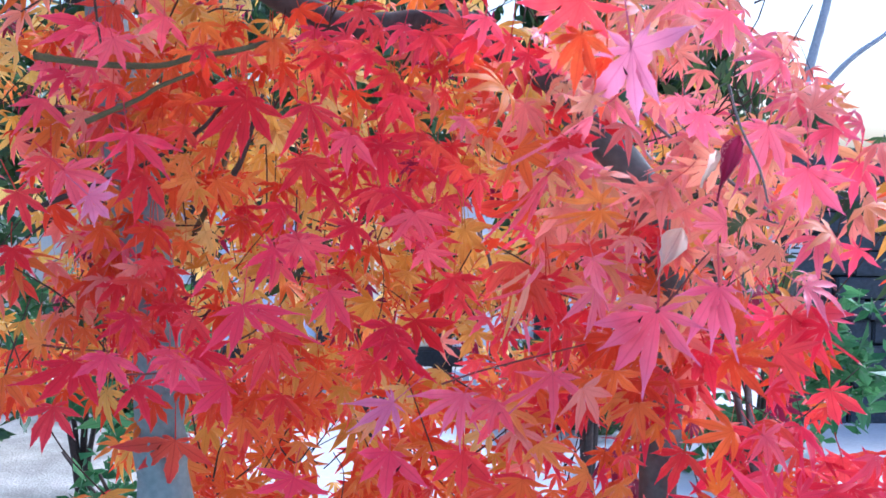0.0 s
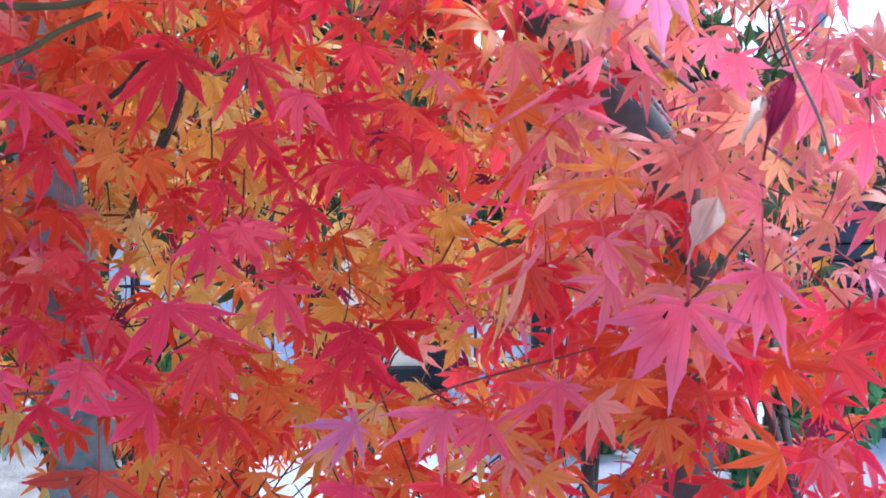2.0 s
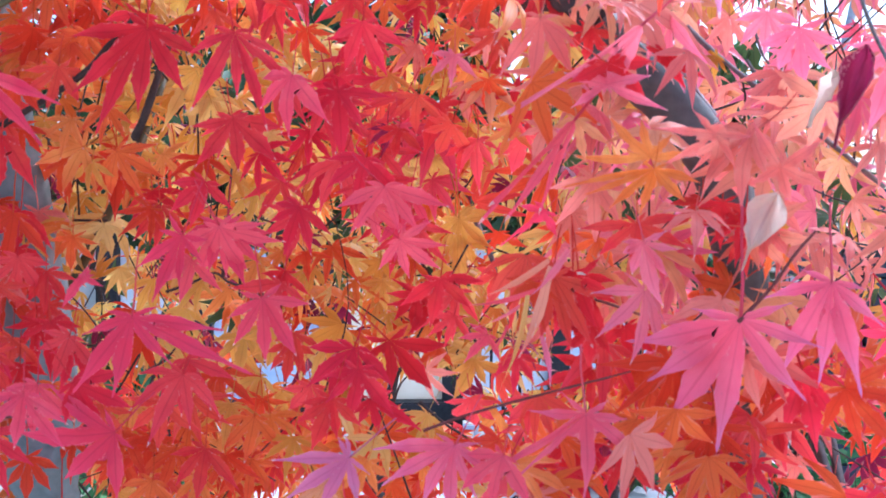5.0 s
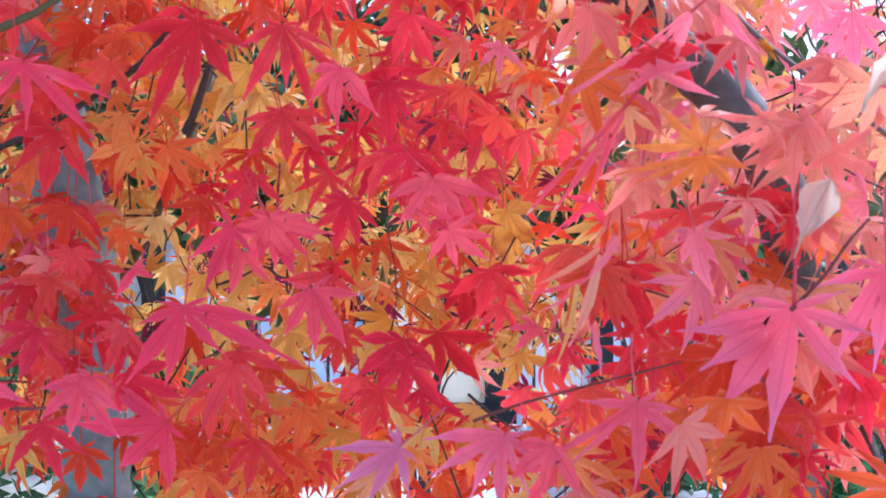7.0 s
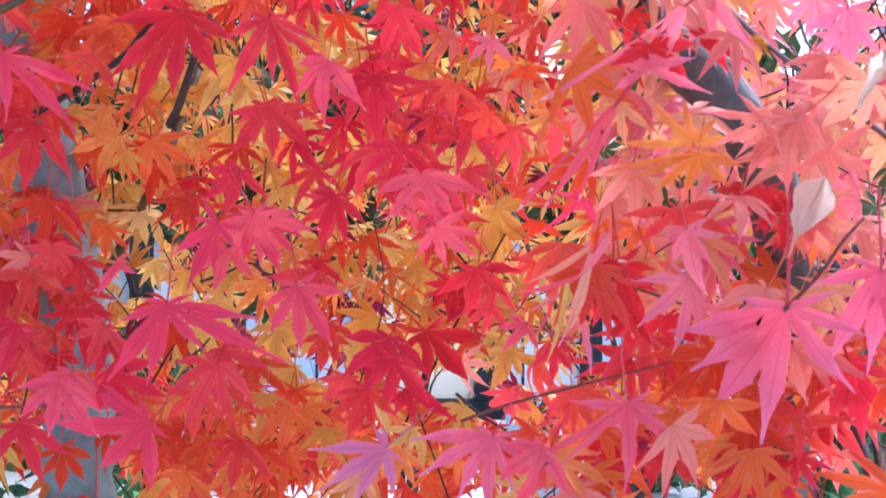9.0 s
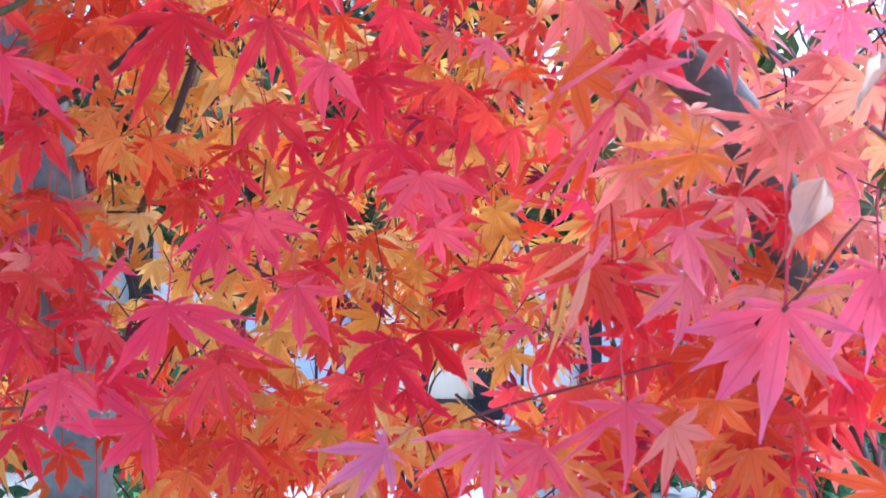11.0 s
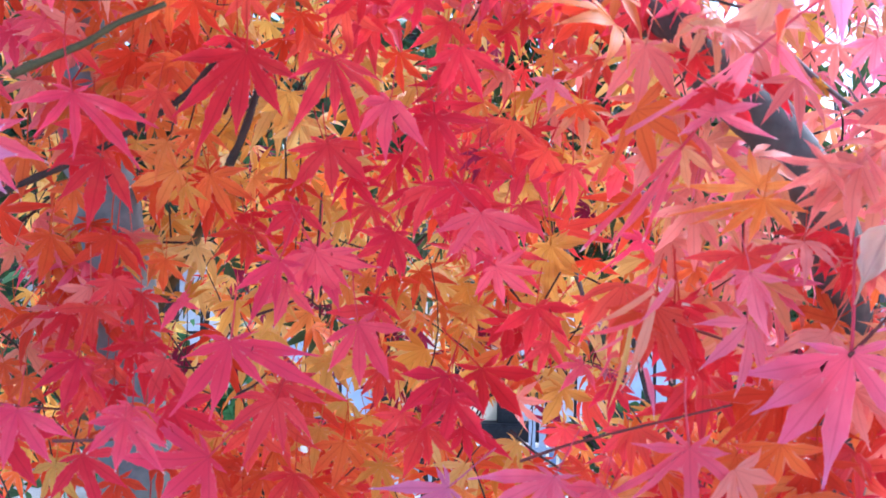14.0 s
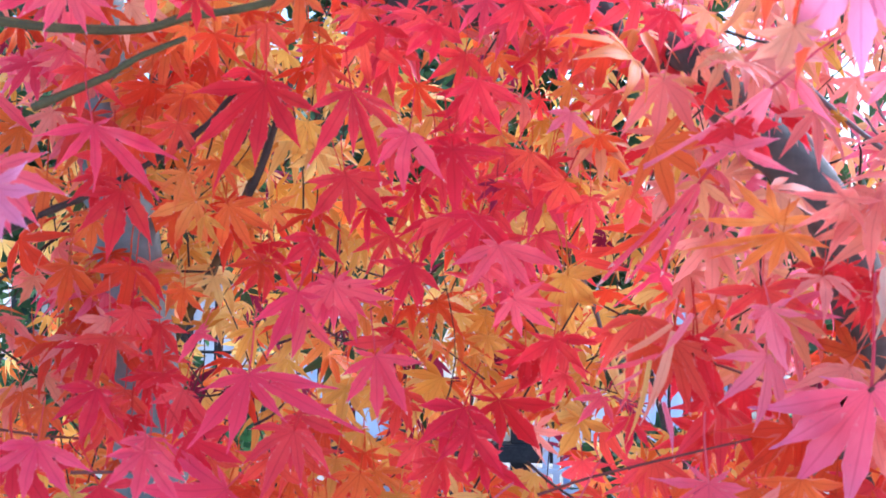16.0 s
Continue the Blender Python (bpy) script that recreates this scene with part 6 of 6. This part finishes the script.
# unseen leaf layers above the view, added to shade the crown below
foliage("foliage", 900, lambda u: 0.75, 1.2, 0.80, 0.42, 1.0, back_colours, 0.045, 35)
foliage("foliage", 1300, lambda u: 0.55, 0.6, 0.85, 0.48, 1.15, lambda u, w, r: back_colours(u, w, r) if u < 0.2 else None, 0.050, 42)

foliage("foliage", 420, lambda u: 0.96 if u < 0.1 else 0.72, 0.25, 0.62, -0.42, -0.13, low_colours, 0.040, 36)

def outer_foliage(count, seed):
    """The rest of the crown: a rounded mass of leaves round the part that is seen from close by."""
    rng = random.Random(seed)
    verts, faces, uvs, slots = [], [], [], []
    used = list(LEAF)
    while count > 0:
        d = Vector((rng.gauss(0, 1), rng.gauss(0, 1), rng.gauss(0, 1))).normalized() * rng.uniform(0.35, 1.0) ** 0.5
        d *= 1 + 0.16 * noise.noise(d * 3.1)
        p = Vector((-0.05 + 1.75 * d.x, 1.75 + 1.25 * d.y, 2.15 + 1.15 * d.z))
        u, w = p.x / max(0.2, p.y + 0.35), (p.z - 1.57) / max(0.2, p.y + 0.35)
        if (abs(u) < 0.47 and -0.36 < w < 0.33) or p.y < 0.45 + 0.5 * abs(p.x) or p.z < 0.95 or (0.24 < u < 0.60 and w > 0.06):
            continue
        count -= 1
        v, f, uv = rng.choice(FAR_SHAPES)
        s = 0.05 * rng.uniform(0.7, 1.2)
        m = Matrix.Translation(p) @ pose(0, 0, 0, 50 + rng.gauss(0, 30), rng.gauss(0, 25), rng.uniform(0, 360))
        base = len(verts)
        verts += [tuple(m @ (Vector(q) * s)) for q in v]
        faces += [tuple(base + i for i in face) for face in f]
        uvs += uv
        slots += [used.index(rng.choice(("crimson", "scarlet", "flame", "orange", "ochre", "rose")))] * len(f)
    me = mesh_of("foliage", verts, faces, *[LEAF[c] for c in used])
    me.polygons.foreach_set("material_index", slots)
    tagged(under(new("foliage", with_uv(me, uvs)), maple), "outer crown of red and orange maple leaves", kind="stuff")


outer_foliage(4600, 91)

foliage("foliage", 1100, lambda u: 1.2, 0.3, 0.36, -0.20, 0.06, lambda u, w, r: back_colours(u, w, r) if u < 0.06 else None, 0.034, 37, 0.0)
foliage("foliage", 1500, lambda u: 1.0, 0.6, 0.46, 0.0, 0.32, lambda u, w, r: right_colours(u, w, r) if u > 0.14 else None, 0.038, 38, 0.0)

foliage("foliage", 900, lambda u: 1.15, 0.4, 0.24, -0.13, 0.10, lambda u, w, r: back_colours(0.0, 0.0, r) if u > 0.0 else None, 0.034, 39, 0.0)

foliage("foliage", 680, lambda u: 1.10, 0.3, 0.37, 0.04, 0.33, lambda u, w, r: r.choice(("ochre", "yellow", "ochre", "yellow", "orange")) if u < -0.03 else None, 0.038, 40, 0.0)

foliage("foliage", 520, lambda u: 1.0, 0.35, 0.34, -0.34, -0.17, lambda u, w, r: r.choice(("flame", "orange", "flame", "ochre", "scarlet")) if u < 0.12 else None, 0.040, 41, 0.0)

# fine bare twigs deep in the crown, many added as shade between leaves
verts, faces = [], []
for k in range(380):
    u, w, y = fill.uniform(-0.5, 0.5), fill.uniform(-0.3, 0.34), fill.uniform(0.92, 1.3)
    if opened(u, w, 0.0, y) or in_sky(u * y, y + 0.1, 1.53 + w * y + 0.12):
        continue
    p = Vector((u * y, y, 1.53 + w * y))
    way = Vector((fill.gauss(0, 0.5), fill.gauss(0, 0.4), abs(fill.gauss(0.8, 0.4)))).normalized() * fill.uniform(0.06, 0.2)
    bow = Vector((fill.gauss(0, 0.012), 0, fill.gauss(0, 0.012)))
    r = fill.uniform(0.0006, 0.0014)
    v, f = tube([p, p + way * 0.5 + bow, p + way], r, r * 0.7, 4, 0.1, 4, k)
    base = len(verts)
    verts += v
    faces += [tuple(base + i for i in face) for face in f]
tagged(under(new("brushwood", smooth(mesh_of("brushwood", verts, faces, BARK["bark"]))), maple), "thin dark bare twigs", kind="stuff")

# ---- the neighbouring tree with the thick grey limb ----
grey = top("neighbour_tree", (0.62, 1.15, 0), "smooth grey tree trunk leaning behind the maple twigs", "tree")
v, f = tube([(0.30, 0.98, -0.05), (0.28, 0.92, 0.7), (0.25, 0.84, 1.25), (0.259, 0.860, 1.363), (0.261, 0.860, 1.459), (0.242, 0.800, 1.532), (0.228, 0.800, 1.592), (0.195, 0.800, 1.640), (0.164, 0.800, 1.669), (0.138, 0.800, 1.697)], 0.021, 0.0175, 12, 0.06, 8, 3)
under(new("trunk", smooth(mesh_of("trunk", v, f, BARK["leaning"]))), grey)
v, f = tube([(0.138, 0.800, 1.697), (0.121, 0.800, 1.719), (0.086, 0.920, 1.746), (0.064, 0.920, 1.778), (-0.001, 1.000, 1.793), (-0.077, 1.000, 1.787), (-0.129, 1.000, 1.807), (-0.217, 1.000, 1.853)], 0.013, 0.017, 10, 0.05, 8, 4)
under(new("limb", smooth(mesh_of("limb", v, f, BARK["dark"]))), grey, "dark rough upper limb")

# sparse evergreen leaves on side twigs of the leaning tree
rng = random.Random(15)
verts, faces, uvs = [], [], []
for cx, cy, cz, spread in ((0.50, 1.62, 1.78, 0.035), (0.58, 1.62, 1.76, 0.03), (0.52, 1.62, 1.68, 0.035)):
    v, f = tube([(0.40, 0.98, 1.26), ((0.40 + cx) / 2, (0.98 + cy) / 2 + 0.05, (1.26 + cz) / 2 - 0.04), (cx, cy, cz)], 0.006, 0.002, 5, 0.1, 5, 7)
    under(new("side_twig", smooth(mesh_of("side_twig", v, f, BARK["dark"]))), grey)
    for k in range(46):
        p = Vector((cx + rng.gauss(0, spread), cy + rng.gauss(0, 0.06), cz + rng.gauss(0, spread * 0.8)))
        m = Matrix.Translation(p) @ pose(0, 0, 0, rng.uniform(40, 140), rng.uniform(-40, 40), rng.uniform(0, 360))
        s = 0.02 * rng.uniform(0.7, 1.3)
        base = len(verts)
        verts += [tuple(m @ (Vector(q) * s)) for q in ((0, -1, 0), (0.42, -0.1, 0.12), (0, 1.1, -0.1), (-0.42, -0.1, 0.12), (0, 0, 0))]
        faces += [(base, base + 1, base + 4), (base + 1, base + 2, base + 4), (base + 2, base + 3, base + 4), (base + 3, base, base + 4)]
        uvs += [(0.5, 0.0), (0.9, 0.5), (0.5, 1.0), (0.1, 0.5), (0.5, 0.5)]
tagged(under(new("evergreen_leaves", with_uv(mesh_of("evergreen_leaves", verts, faces, LEAF["green"]), uvs)), grey), "small dark green leaves", kind="stuff")

# ---- garden behind ----
shed = top("garden_wall", (-0.7, 8.0, 0), "dark timber garden screen with cream plaster and pale panels made to shine from behind", "screen")
for x in (-3.1, -2.0, -1.36, -0.48, 0.36, 1.10, 1.85):
    part("post", box_bm(0.14, 0.16, 1.62, (x, 7.98, 0.81), 0.01), DARK_WOOD, shed)
# thin panels are an assumed material that lets sun through to brighten the wall
for x, w, m, thick in ((-2.55, 0.96, CREAM_WALL, 0.08), (-1.68, 0.50, BACKLIT_WHITE, 0.01), (-0.92, 0.74, BACKLIT_BLUE, 0.01), (-0.06, 0.70, BACKLIT_CREAM, 0.02), (0.73, 0.60, BACKLIT_WHITE, 0.01), (1.475, 0.61, BACKLIT_BLUE, 0.01)):
    panel = part("wall_panel", box_bm(w, thick, 1.16, (x, 8.02, 0.92), 0.004), m, shed)
    if thick < 0.015:
        for k in range(1, 3):
            part("lattice_bar", box_bm(0.02, 0.02, 1.16, (x - w / 2 + w * k / 3, 7.985, 0.92)), DARK_WOOD, panel)
        part("lattice_bar", box_bm(w, 0.018, 0.02, (x, 7.96, 0.92)), DARK_WOOD, panel)
part("sill_beam", box_bm(5.0, 0.2, 0.12, (-0.65, 7.94, 0.28), 0.01), DARK_WOOD, shed)
part("wall_plate", box_bm(5.0, 0.2, 0.12, (-0.65, 8.0, 1.56), 0.01), DARK_WOOD, shed)
for k in range(27):
    part("coping_tile", box_bm(0.185, 0.42, 0.035, (-3.12 + 0.19 * k, 8.0, 1.645), 0.008), TILE, shed)

rail = top("white_railing", (0.586, 7.7, 0), "low white railing with pale upright slats in front of the screen", "railing")
for x in (0.437, 0.725):
    part("post", box_bm(0.035, 0.035, 0.217, (x, 7.72, 0.108), 0.004), WHITE_PAINT, rail)
for z in (0.197, 0.057):
    part("bar", box_bm(0.34, 0.03, 0.03, (0.586, 7.69, z), 0.004), WHITE_PAINT, rail)
for k in range(4):
    part("slat", box_bm(0.045, 0.018, 0.34, (0.516 + 0.07 * k, 7.72, 0.217), 0.003), BLUE_PAINT if k == 2 else WHITE_PAINT, rail)


def shrub(name, at, size, count, colour, label, seed, leaf_size=0.07, category="shrub", lowest=0.15):
    rng = random.Random(seed)
    e = top(name, at, label, category)
    for k in range(5):
        a = rng.uniform(0, 6.3)
        tipp = (at[0] + 0.35 * size[0] * math.cos(a), at[1] + 0.35 * size[1] * math.sin(a), at[2] + size[2] * rng.uniform(0.6, 0.9))
        mid_ = (at[0] + 0.1 * math.cos(a), at[1] + 0.1 * math.sin(a), at[2] + size[2] * 0.4)
        v, f = tube([(at[0], at[1], at[2] - 0.03), mid_, tipp], 0.014 + 0.004 * size[2], 0.006, 5, 0.1, 4, k)
        under(new("stem", smooth(mesh_of("stem", v, f, BARK["bark"]))), e)
    verts, faces = [], []
    lumps = [(rng.uniform(-0.7, 0.7), rng.uniform(-0.7, 0.7), rng.uniform(lowest, 0.85), rng.uniform(0.25, 0.5) * (1 if lowest < 0.3 else 0.6)) for _ in range(14)]
    for k in range(count):
        lx, ly, lz, r = rng.choice(lumps)
        d = Vector((rng.gauss(0, 1), rng.gauss(0, 1), rng.gauss(0, 1))).normalized() * r * rng.uniform(0.6, 1.0)
        p = Vector((at[0] + (lx + d.x) * size[0] / 2, at[1] + (ly + d.y) * size[1] / 2, max(0.02, at[2] + (lz + d.z * 0.5) * size[2])))
        m = Matrix.Translation(p) @ pose(0, 0, 0, rng.uniform(0, 360), rng.uniform(0, 360), rng.uniform(0, 360))
        s = leaf_size * rng.uniform(0.6, 1.3)
        base = len(verts)
        verts += [tuple(m @ (Vector(q) * s)) for q in ((0, -1, 0), (0.42, -0.1, 0.12), (0, 1.1, -0.1), (-0.42, -0.1, 0.12), (0, 0, 0))]
        faces += [(base, base + 1, base + 4), (base + 1, base + 2, base + 4), (base + 2, base + 3, base + 4), (base + 3, base, base + 4)]
    me = mesh_of("leaves", verts, faces, LEAF[colour])
    with_uv(me, [(0.5, 0.0), (0.9, 0.5), (0.5, 1.0), (0.1, 0.5), (0.5, 0.5)] * count)
    tagged(under(new("crown", me), e), "dense small leaves", kind="stuff")
    return e


shrub("shrub", (-1.5, 5.2, 0), (1.3, 1.0, 1.2), 900, "fresh", "low evergreen shrub in the gravel", 3)
shrub("shrub", (-2.7, 6.4, 0), (1.8, 1.2, 1.7), 1200, "green", "bushy evergreen shrub by the pavilion", 4)
shrub("shrub", (1.9, 5.6, 0), (1.4, 1.0, 1.25), 1000, "fresh", "bright green shrub beside a dark wall", 5)
shrub("shrub", (-0.89, 3.79, 0), (0.9, 0.7, 0.75), 700, "fresh", "small leafy green shrub beside the maple trunk", 12, 0.05)
shrub("shrub", (1.0, 6.6, 0), (1.0, 0.8, 0.7), 500, "green", "low green shrub in the gravel", 6)

# dark hedge added behind the maple as the shade in its gaps
for k, (x, y, w, h, c) in enumerate(((-3.3, 4.6, 1.6, 2.3, 1500), (-2.2, 4.9, 1.5, 2.6, 1700), (-1.15, 5.1, 1.4, 2.5, 1500), (-0.1, 5.0, 1.4, 2.45, 1500), (0.95, 5.2, 1.3, 2.2, 1300))):
    shrub("shade_hedge_shrub", (x, y, 0), (w, 1.0, h), c, "green", "tall dark evergreen shrub added to keep the crown gaps dark", 80 + k, 0.07, "shrub", 0.66)

# dry wall of dark slabs
wall = top("slab_wall", (3.6, 7.2, 0), "dry wall of stacked dark slate slabs", "wall")
rng = random.Random(9)
z = 0.0
while z < 1.75:
    h = rng.uniform(0.10, 0.17)
    x = 2.35 + rng.uniform(0, 0.2)
    while x < 5.6:
        w = rng.uniform(0.4, 0.8)
        part("slab", box_bm(w - 0.015, 0.4 + rng.uniform(-0.05, 0.05), h - 0.01, (x + w / 2, 7.0 + rng.uniform(-0.02, 0.02), z + h / 2), 0.012), SLATE, wall)
        x += w
    z += h

sign = top("sign_post", (2.18, 5.9, 0), "small white notice board on a grey post", "sign")
part("post", box_bm(0.05, 0.05, 1.34, (2.18, 5.9, 0.67), 0.005), BARK["greybark"], sign)
part("board", box_bm(0.08, 0.02, 0.14, (2.18, 5.862, 1.22), 0.003), WHITE_PAINT, sign)
for k in range(3):
    part("writing_bar", box_bm(0.05, 0.004, 0.010, (2.18, 5.850, 1.255 - 0.03 * k)), DARK_WOOD, sign)


def far_tree(at, height, spread, count, colour, label, seed, lowest=0.25):
    rng = random.Random(seed)
    e = top("background_tree", at, label, "tree", "trees behind the garden")
    v, f = tube([(at[0], at[1], -0.1), (at[0] + 0.1, at[1], height * 0.4), (at[0] + 0.25, at[1] + 0.1, height * 0.9)], 0.03 * height, 0.03, 8, 0.08, 6, seed)
    under(new("trunk", smooth(mesh_of("trunk", v, f, BARK["dark"]))), e)
    verts, faces = [], []
    for k in range(9):
        a, h = rng.uniform(0, 6.3), rng.uniform(0.35, 0.85)
        start = (at[0] + 0.15, at[1], height * h)
        end = (at[0] + spread * 0.8 * math.cos(a), at[1] + spread * 0.8 * math.sin(a), height * (h + 0.1))
        v, f = tube([start, tuple((np.array(start) + end) / 2 + (0, 0, 0.15)), end], 0.012 * height, 0.015, 5, 0.1, 4, k)
        under(new("limb", smooth(mesh_of("limb", v, f, BARK["dark"]))), e)
    clumps = [(rng.uniform(0, 6.3), rng.uniform(0.1, 1.0) ** 0.6, rng.uniform(lowest, 1.0)) for _ in range(60)]
    for k in range(count):
        a, r, h = rng.choice(clumps)
        r *= spread * (1.15 - 0.6 * h)
        p = Vector((at[0] + r * math.cos(a), at[1] + r * math.sin(a), h * height)) + Vector((rng.gauss(0, 1), rng.gauss(0, 1), rng.gauss(0, 0.7))) * 0.10 * spread
        m = Matrix.Translation(p) @ pose(0, 0, 0, rng.uniform(0, 360), rng.uniform(0, 360), rng.uniform(0, 360))
        s = 0.15 * rng.uniform(0.6, 1.4)
        base = len(verts)
        verts += [tuple(m @ (Vector(q) * s)) for q in ((0, -1, 0), (0.5, 0, 0.15), (0, 1.1, 0), (-0.5, 0, 0.15))]
        faces += [(base, base + 1, base + 2), (base, base + 2, base + 3)]
    me = mesh_of("crown", verts, faces, LEAF[colour])
    with_uv(me, [(0.5, 0.0), (0.9, 0.5), (0.5, 1.0), (0.1, 0.5)] * count)
    tagged(under(new("crown", me), e), "dense dark evergreen leaves", kind="stuff")


for k, (x, y, h, s) in enumerate(((-7.5, 13, 8.5, 3.4), (-4.2, 15, 9.5, 3.6), (-1.4, 14, 8.5, 2.9), (1.8, 16, 7.5, 2.6), (-10, 18, 10, 4.0))):
    far_tree((x, y, 0), h, s, 4200, "green", "tall dark evergreen tree behind the garden", 50 + k)
for k, (x, y, h, s) in enumerate(((4.6, 15, 2.1, 1.9), (8.5, 17, 2.2, 2.2), (12, 20, 2.4, 2.6))):
    far_tree((x, y, 0), h, s, 2200, "green", "low rounded evergreen tree behind the garden", 70 + k, 0.1)

far_tree((3.1, 12, 0), 3.3, 0.9, 2400, "green", "narrow dark evergreen tree behind the leaning trunk", 75, 0.3)

# slim bare tree against the sky
bare = top("bare_tree", (3.5, 10.0, 0), "slim bare tree against the bright sky, its bark coloured pale for the glare", "tree")
v, f = tube([(3.4, 10.2, -0.1), (3.45, 10.1, 1.0), (3.638, 10.061, 1.978), (3.786, 10.100, 2.646), (3.934, 10.132, 3.212), (4.056, 10.169, 3.830), (4.099, 10.231, 4.753)], 0.06, 0.03, 8, 0.06, 6, 5)
under(new("trunk", smooth(mesh_of("trunk", v, f, BARK["litbark"]))), bare)
v, f = tube([(3.754, 10.073, 2.236), (4.119, 10.085, 2.651), (4.466, 10.087, 2.912), (4.833, 10.091, 3.224)], 0.035, 0.015, 6, 0.06, 6, 6)
under(new("limb", smooth(mesh_of("limb", v, f, BARK["litbark"]))), bare)
